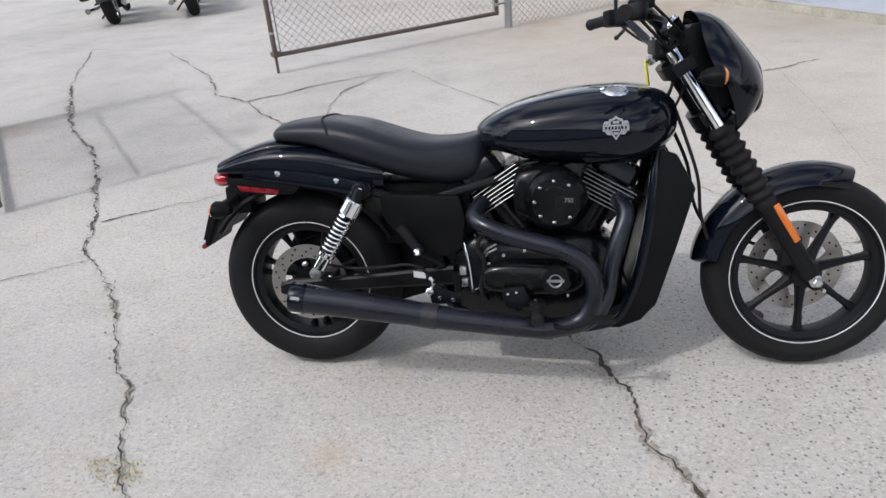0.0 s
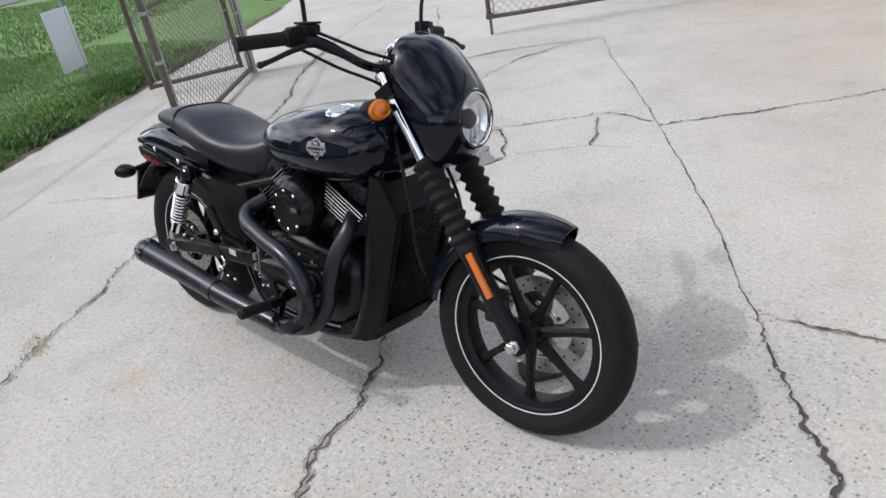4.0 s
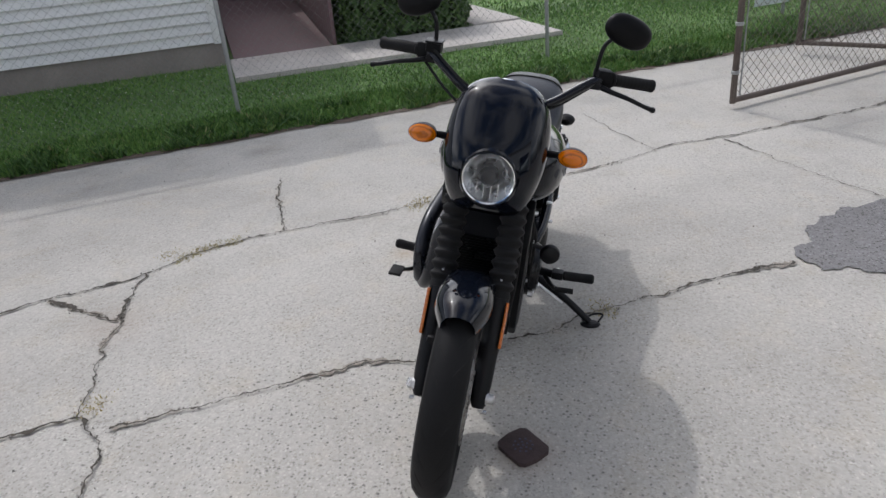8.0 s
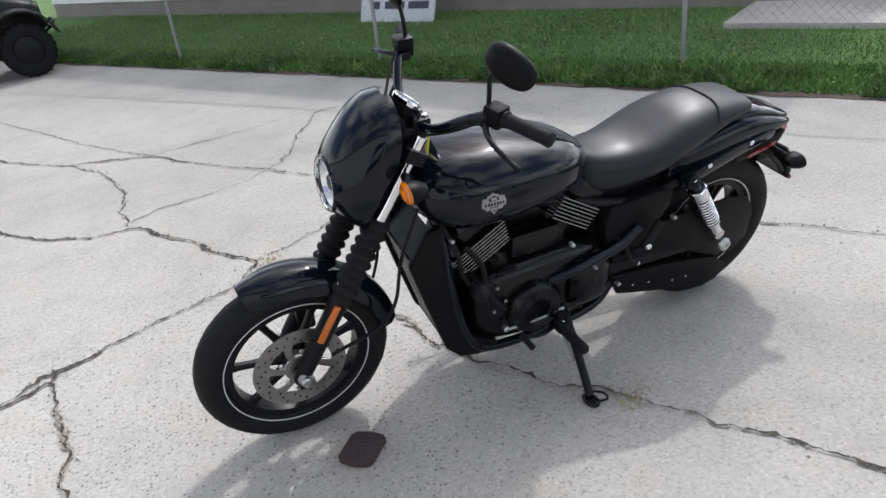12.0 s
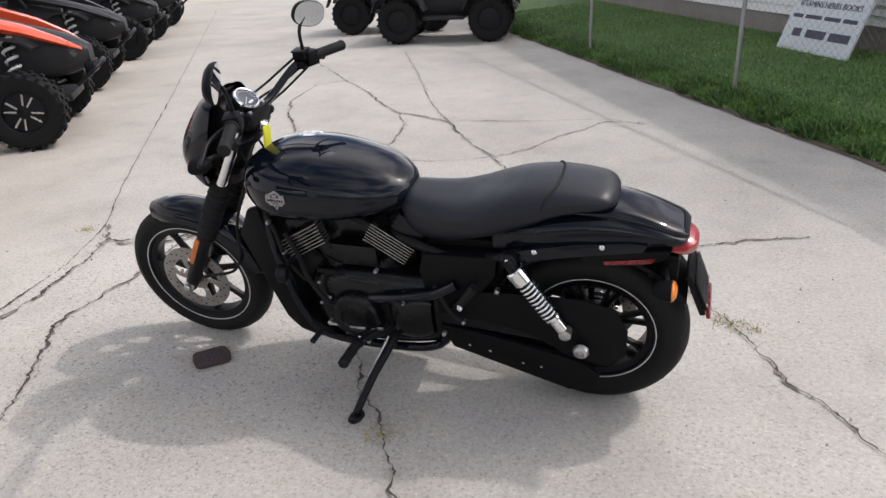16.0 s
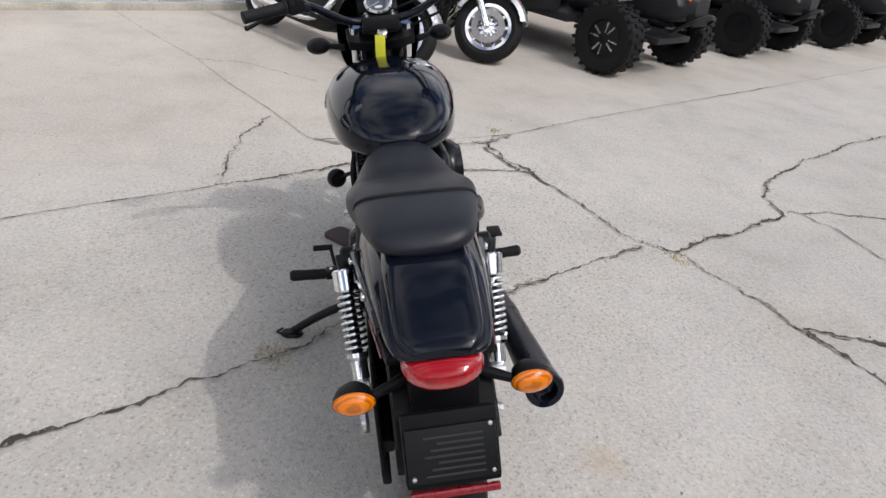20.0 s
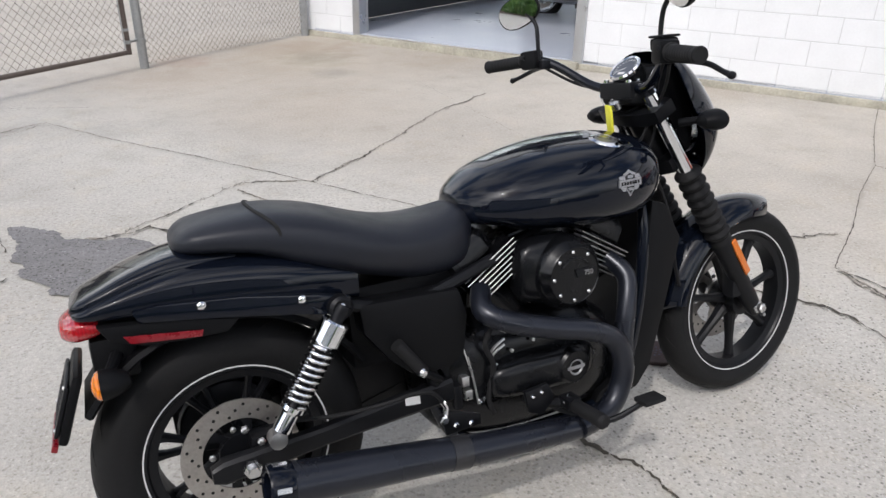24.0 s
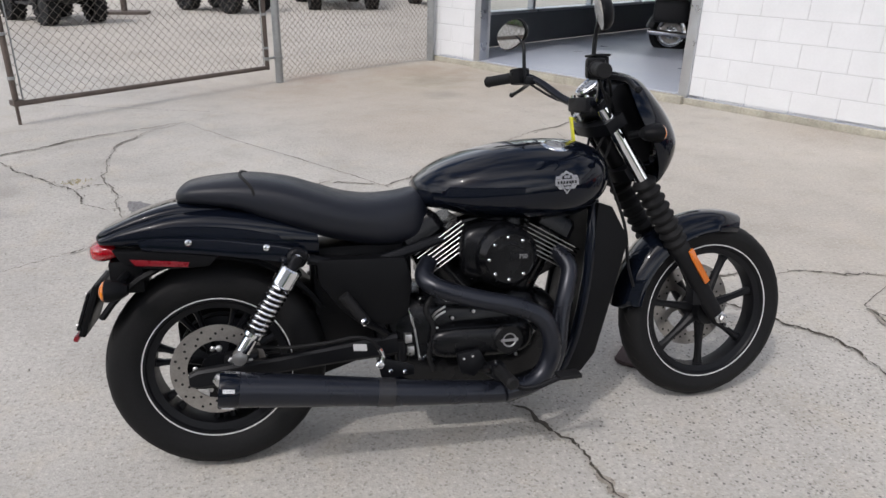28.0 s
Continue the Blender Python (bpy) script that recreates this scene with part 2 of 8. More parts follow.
STAINS = [(1.7, 6.0, 1.9, (0.41, 0.345, 0.265), 0.55), (2.0, 6.6, 0.8, (0.33, 0.26, 0.19), 0.55), (3.1, 5.3, 0.7, (0.35, 0.29, 0.22), 0.4), (0.5, 5.5, 0.7, (0.36, 0.30, 0.24), 0.45), (1.4, 3.9, 0.9, (0.39, 0.33, 0.26), 0.35), (4.6, 3.2, 0.6, (0.33, 0.27, 0.21), 0.4), (-1.9, 1.9, 0.3, (0.27, 0.26, 0.24), 0.5),
          (0.17, -0.52, 0.09, (0.40, 0.31, 0.21), 0.55), (1.95, 5.9, 0.45, (0.27, 0.25, 0.19), 0.6), (1.89, 5.13, 0.25, (0.26, 0.25, 0.22), 0.5), (0.7, 6.2, 0.4, (0.36, 0.26, 0.20), 0.5),
          (-1.4, -2.0, 0.2, (0.24, 0.22, 0.20), 0.5), (-1.4, 2.62, 0.2, (0.27, 0.25, 0.22), 0.45), (-3.4, 2.9, 0.35, (0.36, 0.27, 0.20), 0.5), (1.45, 0.22, 0.12, (0.36, 0.27, 0.22), 0.4), (0.9, -1.6, 0.2, (0.36, 0.29, 0.23), 0.35)]
M_CONC = concrete("concrete_paving", (0.455, 0.44, 0.407), 0.50, 0.6, STAINS, 0.36, [(1.75, -0.2, 0.7, 1.7)])
M_WALK = concrete("sidewalk_concrete", (0.52, 0.49, 0.46), 0.4, 0.3)
M_ASPH = concrete("asphalt_patch", (0.20, 0.198, 0.203), 1.8, 0.2)
M_CRACK = surface("crack_dirt", (0.058, 0.050, 0.040), 0.95, vary=0.55, scale=14, fine=120, relief=0.004, world_space=True)
M_SOIL = surface("soil", (0.095, 0.07, 0.052), 0.95, vary=0.5, scale=6, fine=70, relief=0.01, world_space=True)
M_WHITE = surface("painted_block", (0.70, 0.71, 0.72), 0.6, vary=0.05, scale=3, fine=60, relief=0.002, world_space=True)
M_MORTAR = surface("block_joint", (0.57, 0.575, 0.58), 0.85, vary=0.15, scale=6, world_space=True)
M_BASE = surface("stained_footing", (0.36, 0.34, 0.28), 0.9, vary=0.35, scale=5, fine=50, relief=0.004, world_space=True)
M_SIDING = surface("white_siding", (0.84, 0.84, 0.83), 0.5, vary=0.06, scale=2, fine=40, world_space=True, random_piece=0.06)
M_FOUND = surface("grey_foundation", (0.27, 0.238, 0.218), 0.9, vary=0.2, scale=3, fine=50, relief=0.004, world_space=True)
M_MAROON = surface("maroon_paint", (0.17, 0.105, 0.108), 0.75, vary=0.2, scale=4, fine=60, world_space=True)
M_GALV = surface("galvanised_steel", (0.36, 0.37, 0.37), 0.5, 0.7, vary=0.2, scale=5, fine=60)
M_RUSTRAIL = surface("weathered_rail", (0.12, 0.096, 0.082), 0.7, 0.3, vary=0.35, scale=9, fine=70)
M_WIRE = surface("chain_wire", (0.17, 0.15, 0.13), 0.7, 0.2, vary=0.25, scale=3)
M_WIRE2 = surface("galvanised_wire", (0.22, 0.23, 0.22), 0.6, 0.4, vary=0.2, scale=3)
M_RUST = surface("rusty_iron", (0.062, 0.043, 0.043), 0.85, 0.2, vary=0.45, scale=20, fine=140, relief=0.003)
M_FLOORIN = surface("painted_floor", (0.42, 0.45, 0.52), 0.35, vary=0.1, scale=1.5, fine=30, world_space=True)
M_DARKWALL = surface("dark_panel_wall", (0.10, 0.11, 0.12), 0.6, vary=0.2, scale=3, world_space=True)
M_INTWALL = surface("interior_wall", (0.42, 0.42, 0.42), 0.7, vary=0.1, scale=2, world_space=True)
M_ALU = surface("aluminium_frame", (0.55, 0.57, 0.6), 0.35, 0.9, vary=0.08)
M_SIGN = surface("sign_board", (0.66, 0.70, 0.73), 0.5, vary=0.06, scale=3)
M_INK = surface("sign_ink", (0.05, 0.05, 0.09), 0.6, vary=0.1)
M_ROAD = concrete("road_asphalt", (0.16, 0.16, 0.165), 0.5, 0.2)


def leaf_material(name, stops, rough=0.6):
    m, nt, b = material(name)
    gi = nt.nodes.new("ShaderNodeNewGeometry")
    c = ramp(nt, gi.outputs["Random Per Island"], stops)
    v = place(nt, 1.0, True)
    big = ramp(nt, noise_at(nt, v, 0.8, 4.0), [(0.3, (0.75, 0.8, 0.7)), (0.7, (1.15, 1.1, 1.05))])
    nt.links.new(blend(nt, 1.0, c, big, "MULTIPLY"), b.inputs["Base Color"])
    b.inputs["Roughness"].default_value = rough
    b.inputs["Transmission Weight"].default_value = 0.0
    return m


M_GRASS = leaf_material("grass_blades", [(0, (0.055, 0.125, 0.026)), (0.35, (0.095, 0.21, 0.042)), (0.75, (0.155, 0.31, 0.065)), (0.94, (0.24, 0.39, 0.10)), (1, (0.33, 0.31, 0.15))])
M_WEED = leaf_material("weed_leaves", [(0, (0.035, 0.085, 0.02)), (0.6, (0.07, 0.16, 0.035)), (0.9, (0.13, 0.24, 0.05)), (1, (0.28, 0.27, 0.12))])
M_TURF = surface("turf", (0.105, 0.195, 0.048), 0.9, vary=0.4, scale=1.2, fine=60, relief=0.02, world_space=True)
M_HEDGE = leaf_material("hedge_leaves", [(0, (0.035, 0.078, 0.022)), (0.7, (0.075, 0.15, 0.04)), (1, (0.135, 0.23, 0.06))])
# near-black, the shade inside the hedge put into the colour
M_HEDGE_DARK = surface("hedge_shade_core", (0.02, 0.022, 0.012), 0.95, vary=0.4)
M_DRYGRASS = leaf_material("dry_weeds", [(0, (0.36, 0.28, 0.10)), (0.7, (0.44, 0.36, 0.16)), (1, (0.20, 0.24, 0.08))])
M_FLOWER = leaf_material("clover", [(0, (0.55, 0.55, 0.48)), (1, (0.7, 0.7, 0.66))])


# ---- mesh helpers ----
def finish(name, bm, mat, parent=None, label="", angle=35, m=None):
    if m is not None:
        bm.transform(m)
    me = bpy.data.meshes.new(name)
    bm.to_mesh(me)
    bm.free()
    me.materials.append(mat)
    if angle:
        me.polygons.foreach_set("use_smooth", [True] * len(me.polygons))
        me.set_sharp_from_angle(angle=radians(angle))
    ob = new(name, me)
    if parent is not None:
        ob.parent = parent
    if label:
        ob["label"] = label
    return ob


def part(name, bm, mat, parent, label="", angle=35, m=None):
    return finish(name, bm, mat, parent, label, angle, m)


def thing(name, m=None, label="", category="", group="", kind=""):
    e = new(name)
    e.empty_display_size = 0.1
    if m is not None:
        e.matrix_world = m
    return tagged(e, label, category, group, kind)


def box(bm, lo, hi, bevel=0.0, m=None):
    (a, b, c), (d, e, f) = lo, hi
    v = [bm.verts.new(p) for p in ((a, b, c), (d, b, c), (d, e, c), (a, e, c), (a, b, f), (d, b, f), (d, e, f), (a, e, f))]
    fs = [bm.faces.new([v[i] for i in q]) for q in ((3, 2, 1, 0), (4, 5, 6, 7), (0, 1, 5, 4), (1, 2, 6, 5), (2, 3, 7, 6), (3, 0, 4, 7))]
    if bevel:
        es = list({e2 for f2 in fs for e2 in f2.edges})
        r = bmesh.ops.bevel(bm, geom=es, offset=bevel, segments=2, profile=0.6, affect="EDGES")
        v = list({w for f2 in r["faces"] for w in f2.verts} | {w for w in v if w.is_valid})
    if m is not None:
        for w in v:
            w.co = m @ w.co
    return bm


def new_box(lo, hi, bevel=0.0):
    return box(bmesh.new(), lo, hi, bevel)


def smooth_path(pts, n=4):
    """A Catmull-Rom curve through the points."""
    p = [Vector(q) for q in pts]
    if len(p) < 3 or n < 2:
        return p
    out = []
    for i in range(len(p) - 1):
        a, b, c, d = p[max(i - 1, 0)], p[i], p[i + 1], p[min(i + 2, len(p) - 1)]
        for k in range(n):
            t = k / n
            out.append(0.5 * (2 * b + (c - a) * t + (2 * a - 5 * b + 4 * c - d) * t * t + (3 * b - a - 3 * c + d) * t ** 3))
    out.append(p[-1])
    return out


def rings(bm, loops, closed=True, caps=True):
    """Skins a list of equally long loops of points."""
    vs = [[bm.verts.new(p) for p in loop] for loop in loops]
    n = len(vs[0])
    for a, b in zip(vs, vs[1:]):
        for i in range(n if closed else n - 1):
            j = (i + 1) % n
            bm.faces.new((a[i], a[j], b[j], b[i]))
    if caps and closed:
        bm.faces.new(vs[0][::-1])
        bm.faces.new(vs[-1])
    return bm


def tube(bm, pts, radius, sides=10, n=4, caps=True):
    """A round tube along a smooth path; radius may be a list, one for each point."""
    path = smooth_path(pts, n)
    rad = [radius] * len(pts) if isinstance(radius, (int, float)) else list(radius)
    steps = (len(path) - 1) / max(1, len(pts) - 1)
    loops, side = [], None
    for i, p in enumerate(path):
        d = (path[min(i + 1, len(path) - 1)] - path[max(i - 1, 0)]).normalized()
        if side is None:
            side = d.orthogonal().normalized()
        side = (side - d * side.dot(d)).normalized()
        up = d.cross(side)
        s = i / steps
        k = min(int(s), len(rad) - 2) if len(rad) > 1 else 0
        r = rad[k] + (rad[min(k + 1, len(rad) - 1)] - rad[k]) * (s - k)
        loops.append([p + (side * math.cos(a) + up * math.sin(a)) * r for a in (2 * math.pi * j / sides for j in range(sides))])
    rings(bm, loops, True, caps)
    return bm


def lathe(bm, profile, m=None, sides=32, closed=False, caps=True):
    """Turns (radius, height) pairs round the z axis; m places it."""
    vs = []
    for j in range(sides):
        a = 2 * math.pi * j / sides
        vs.append([bm.verts.new((r * math.cos(a), r * math.sin(a), h)) for r, h in profile])
    k = len(profile)
    for j in range(sides):
        a, b = vs[j], vs[(j + 1) % sides]
        for i in range(k if closed else k - 1):
            i2 = (i + 1) % k
            bm.faces.new((a[i], b[i], b[i2], a[i2]))
    if not closed and caps:
        for i, rev in ((0, True), (k - 1, False)):
            if profile[i][0] > 1e-5:
                loop = [v[i] for v in vs]
                bm.faces.new(loop[::-1] if rev else loop)
    if m is not None:
        for col in vs:
            for v in col:
                v.co = m @ v.co
    return bm


def prism(bm, outline, lo, hi, axis="y", bevel=0.0):
    """An outline of (a, b) pairs pulled out along an axis: for y the pairs are x, z; for z they are x, y."""
    def at(a, b, c):
        return (a, c, b) if axis == "y" else ((a, b, c) if axis == "z" else (c, a, b))
    va = [bm.verts.new(at(a, b, lo)) for a, b in outline]
    vb = [bm.verts.new(at(a, b, hi)) for a, b in outline]
    n = len(va)
    fs = [bm.faces.new(va), bm.faces.new(vb[::-1])]
    fs += [bm.faces.new((va[i], vb[i], vb[(i + 1) % n], va[(i + 1) % n])) for i in range(n)]
    bmesh.ops.recalc_face_normals(bm, faces=fs)
    if bevel:
        bmesh.ops.bevel(bm, geom=list({e for f in fs for e in f.edges}), offset=bevel, segments=2, profile=0.6, affect="EDGES")
    return bm


def axis_to(p, d):
    """A matrix that sets the z axis along d at p."""
    return Matrix.Translation(p) @ Vector(d).to_track_quat("Z", "Y").to_matrix().to_4x4()


# the lot: u runs along the white building, v from the lawn to it
LOT = pose(0, 0, 0, 0, 0, -58.66)


def lot(u, v, z=0.0):
    return LOT @ Vector((u, v, z))


# ---- ground ----
CRACKS = []


def crack(width, *pts):
    CRACKS.append((width, [Vector((x, y)) for x, y in pts]))


crack(.022, (1.52, -1.17), (1.35, -.89), (1.19, -.64), (1.08, -.46), (1.03, -.26), (.97, -.1), (.92, .01), (.83, .14), (.72, .30), (.62, .42), (.51, .57), (.40, .75), (.28, .93), (.15, 1.2))
crack(.018, (.56, -1.83), (.42, -1.71), (.27, -1.64), (.09, -1.43), (-.04, -1.27), (-.15, -1.06), (-.25, -.9), (-.36, -.70), (-.47, -.54), (-.62, -.27), (-.72, -.15), (-.9, .16), (-1.1, .46), (-1.36, .68), (-1.46, .8))
crack(.025, (-1.46, .8), (-1.6, 1.13), (-1.91, 1.62), (-2.42, 2.38), (-2.92, 2.89), (-3.89, 4.36), (-4.76, 6.13))
crack(.024, (.56, -1.83), (.71, -2.03), (.98, -2.37), (1.16, -2.66), (1.47, -3.01), (1.86, -3.62), (2.12, -3.74), (2.43, -3.85), (2.73, -4.15), (3.23, -4.79), (3.73, -5.29), (4.74, -6.42))
crack(.015, (1.49, -1.32), (1.25, -1.42), (1.03, -1.54), (.85, -1.60), (.71, -1.66), (.57, -1.72), (.46, -1.75))
crack(.021, (1.64, -1.56), (1.49, -1.32), (1.56, -1.18), (1.79, -1.07), (2.08, -.95), (2.37, -.82), (2.5, -.73), (2.73, -.66), (2.86, -.74))
crack(.027, (2.60, .37), (2.58, .11), (2.64, -.19), (2.76, -.58), (2.86, -.74), (2.97, -.85))
crack(.024, (2.71, -.64), (2.55, -.69), (2.37, -.77), (2.30, -.86))
crack(.018, (2.37, -.87), (2.34, -.62), (2.31, -.35), (2.28, -.09), (2.30, .06), (2.29, .16), (2.16, .34), (2.02, .55), (1.91, .76))
crack(.0101, (1.91, .76), (1.80, .9), (1.66, 1.17), (1.29, 1.72), (.86, 2.35), (.34, 3.08), (-.10, 3.65), (-.48, 4.23))
crack(.018, (-3.51, 5.66), (-2.46, 4.41), (-2.05, 3.68), (-1.69, 3.40), (-1.43, 3.59), (-1.18, 3.86), (-.96, 4.0), (-.49, 4.25))
crack(.0125, (-.49, 4.25), (-.75, 3.97), (-.90, 3.58), (-.89, 3.15), (-.83, 2.72), (-.73, 2.49), (-.66, 2.22), (-.62, 2.02))
crack(.016, (-.66, 2.22), (-.72, 2.21), (-.86, 2.32), (-.97, 2.58), (-.92, 2.68), (-.82, 2.67))
crack(.022, (-1.69, 3.41), (-1.40, 3.04), (-1.18, 2.80), (-.97, 2.58))
crack(.014, (.86, 2.35), (1.05, 2.52), (1.34, 2.71), (1.62, 2.97), (1.86, 3.2), (2.21, 3.5), (2.8, 3.85))
crack(.022, (1.64, -1.56), (1.84, -1.91), (1.99, -2.2), (2.25, -2.21), (2.6, -2.48), (2.92, -2.87), (3.4, -3.53), (3.76, -4.13), (3.95, -4.97), (3.73, -5.29))
crack(.012, (1.16, -2.66), (1.32, -2.54), (1.60, -2.44), (1.86, -2.42), (2.06, -2.3))
crack(.016, (2.43, -3.85), (2.17, -3.37), (2.07, -2.94), (2.08, -2.49), (2.05, -2.24))
crack(.014, (1.16, -2.66), (.97, -2.86), (.85, -3.22), (.54, -3.84), (.22, -3.8))
crack(.026, (.88, -1.60), (.84, -1.72), (.82, -1.83), (.75, -2.06))
crack(.034, (.87, -1.61), (.79, -1.64), (.70, -1.665))
crack(.011, (1.86, -3.62), (1.24, -3.72), (.59, -3.9), (.25, -3.83))
crack(.015, (3.9, -7.4), (3.11, -5.95), (2.55, -4.84), (2.28, -4.28), (1.86, -3.62))
crack(.0121, (12.0, -13.9), (7.5, -7.37), (5.31, -4.19), (4.16, -2.5), (3.45, -1.46), (2.98, -.83), (2.76, -.35), (2.66, .1), (2.62, .4))
crack(.008, (2.62, .4), (3.12, .68), (3.59, .98), (4.1, 1.25), (4.81, 1.76), (5.82, 2.42))
crack(.014, (1.91, .76), (2.31, .79), (2.68, .73), (2.96, .63))
crack(.010, (4.1, 1.25), (4.12, .89), (3.8, .39))
crack(.012, (-1.55, 1.1), (-1.39, 1.23), (-1.07, 1.4), (-.6, 1.75))
crack(.010, (-1.37, .68), (-1.67, .48), (-2.2, .2))
crack(.008, (-6.7, 7.0), (-4.8, 6.2), (-3.3, 5.7), (-2.15, 5.26), (-.2, 4.6))
crack(.014, (-.19, 2.0), (.13, 2.22), (.49, 2.49), (.8, 2.4))
crack(.008, (.30, 1.74), (.63, 1.97), (.87, 2.0))
crack(.013, (.64, 1.98), (.53, 2.24), (.46, 2.4))
crack(.014, (-.06, -1.25), (-.35, -1.41), (-.8, -1.62))
crack(.026, (-.31, 2.02), (-.14, 2.02), (-.02, 2.08), (.12, 1.89), (.27, 1.70), (.25, 1.64))
crack(.002, (2.47, 4.57), (2.42, 2.5), (2.35, 1.6))


def jitter_line(pts, seed, step=0.014, amount=0.016):
    """The polyline cut into short steps, each pushed aside a little."""
    out = []
    for a, b in zip(pts, pts[1:]):
        n = max(1, int((b - a).length / step))
        side = Vector((-(b - a).y, (b - a).x)).normalized()
        for k in range(n):
            p = a.lerp(b, k / n)
            w = noise.noise((p.x * 7, p.y * 7, seed)) * 1.3 + noise.noise((p.x * 23, p.y * 23, seed + 5)) * 0.7 + noise.noise((p.x * 61, p.y * 61, seed + 9)) * 0.4
            out.append(p + side * w * amount * (0.35 if k == 0 else 1))
    out.append(pts[-1])
    return out


JOINTS = (.0101, .0121)  # sawn joints run straighter than the cracks
LINES = [(w, jitter_line(p, i * 3.7, amount=0.008 if w in JOINTS else 0.022 if w > 0.009 else 0.005)) for i, (w, p) in enumerate(CRACKS)]
SEG_A = np.array([a[:] for _, l in LINES for a, b in zip(l, l[1:])])
SEG_W = np.array([w for w, l in LINES for _ in l[1:]])


def dips(xy):
    """How far the slab edges have sunk along the cracks."""
    out = np.zeros(len(xy))
    for k in range(0, len(xy), 4000):
        d2 = ((xy[k:k + 4000, None, :] - SEG_A[None]) ** 2).sum(-1)
        out[k:k + 4000] = (SEG_W[None] * 0.30 * np.exp(-d2 / 0.0016)).max(1)
    return out


def ground_sheet():
    near = np.arange(-4.0, 5.0001, 0.045)
    far = np.array([-400, -120, -50, -25, -15, -10, -7, -5.5, -4.7])
    xs = np.concatenate([far, near, -far[::-1] + 1.0])
    ys = np.concatenate([far - 0.5, near - 0.5, -far[::-1] + 0.5])
    X, Y = np.meshgrid(xs, ys)
    xy = np.stack([X.ravel(), Y.ravel()], 1)
    inside = (np.abs(xy[:, 0] - 0.5) < 4.6) & (np.abs(xy[:, 1]) < 4.6)
    z = np.zeros(len(xy))
    z[inside] = -dips(xy[inside])
    z += np.array([noise.noise((a * 0.9, b * 0.9, 3.0)) * 0.004 for a, b in xy]) * inside
    nx, ny = len(xs), len(ys)
    faces = [(j * nx + i, j * nx + i + 1, (j + 1) * nx + i + 1, (j + 1) * nx + i) for j in range(ny - 1) for i in range(nx - 1)]
    me = bpy.data.meshes.new("ground")
    me.from_pydata(np.column_stack([xy, z]).tolist(), [], faces)
    me.materials.append(M_CONC)
    me.polygons.foreach_set("use_smooth", [True] * len(me.polygons))
    return tagged(new("ground", me), "cracked and stained light grey concrete paving", "paving", kind="structure")


GROUND = ground_sheet()


def crack_strips():
    for i, (w, line) in enumerate(LINES):
        bm = bmesh.new()
        prev = None
        for k, p in enumerate(line):
            d = (line[min(k + 1, len(line) - 1)] - line[max(k - 1, 0)]).normalized()
            s = Vector((-d.y, d.x))
            swell = 0.34 + 1.3 * max(0, noise.noise((p.x * 3.1, p.y * 3.1, 9.0 + i))) + 0.9 * noise.noise((p.x * 37, p.y * 37, 4.0)) + 0.5 * noise.noise((p.x * 11, p.y * 11, 2.0))
            hw = max(min(0.0012, w * 0.3), w * 0.40 * swell)
            l = p + s * hw * (1 + 1.1 * noise.noise((p.x * 71, p.y * 71, 1.0)))
            r = p - s * hw * (1 + 1.1 * noise.noise((p.x * 83, p.y * 83, 2.0)))
            cur = [bm.verts.new((l.x, l.y, 0.0032)), bm.verts.new((p.x, p.y, 0.0030)), bm.verts.new((r.x, r.y, 0.0032))]
            if prev:
                bm.faces.new((prev[0], prev[1], cur[1], cur[0]))
                bm.faces.new((prev[1], prev[2], cur[2], cur[1]))
            prev = cur
        ob = finish("crack", bm, M_CRACK, None, "", 0)
        ob.parent = GROUND


crack_strips()
M_SPALL = concrete("crumbled_concrete", (0.30, 0.275, 0.24), 1.3, 0.6)
M_CHIP = surface("concrete_chips", (0.38, 0.36, 0.33), 0.9, vary=0.4, scale=20, fine=90, world_space=True)


def spalls():
    """Broken, sunken edges where the cracks have crumbled, in short runs."""
    for i, (w, line) in enumerate(LINES):
        if w < 0.0125:
            continue
        bm = bmesh.new()
        prev = None
        for k, p in enumerate(line):
            d = (line[min(k + 1, len(line) - 1)] - line[max(k - 1, 0)]).normalized()
            s = Vector((-d.y, d.x))
            g = noise.noise((p.x * 2.3, p.y * 2.3, 30.0 + i)) + 0.35 * noise.noise((p.x * 9, p.y * 9, 3.0)) - 0.12
            if g <= 0:
                prev = None
                continue
            a = w * (0.30 + 1.6 * g) * (0.65 + 1.3 * noise.noise((p.x * 43, p.y * 43, 11.0)) + 0.7 * noise.noise((p.x * 97, p.y * 97, 1.0)))
            b = w * (0.30 + 1.6 * g) * (0.65 + 1.3 * noise.noise((p.x * 41, p.y * 41, 21.0)) + 0.7 * noise.noise((p.x * 91, p.y * 91, 5.0)))
            l, r = p + s * max(a, 0.003), p - s * max(b, 0.003)
            cur = [bm.verts.new((l.x, l.y, 0.0028)), bm.verts.new((r.x, r.y, 0.0028))]
            if prev:
                bm.faces.new((prev[0], prev[1], cur[1], cur[0]))
            prev = cur
        if len(bm.faces):
            ob = finish("crumbled_edge", bm, M_SPALL, None, "", 0)
            ob.parent = GROUND
        else:
            bm.free()


spalls()


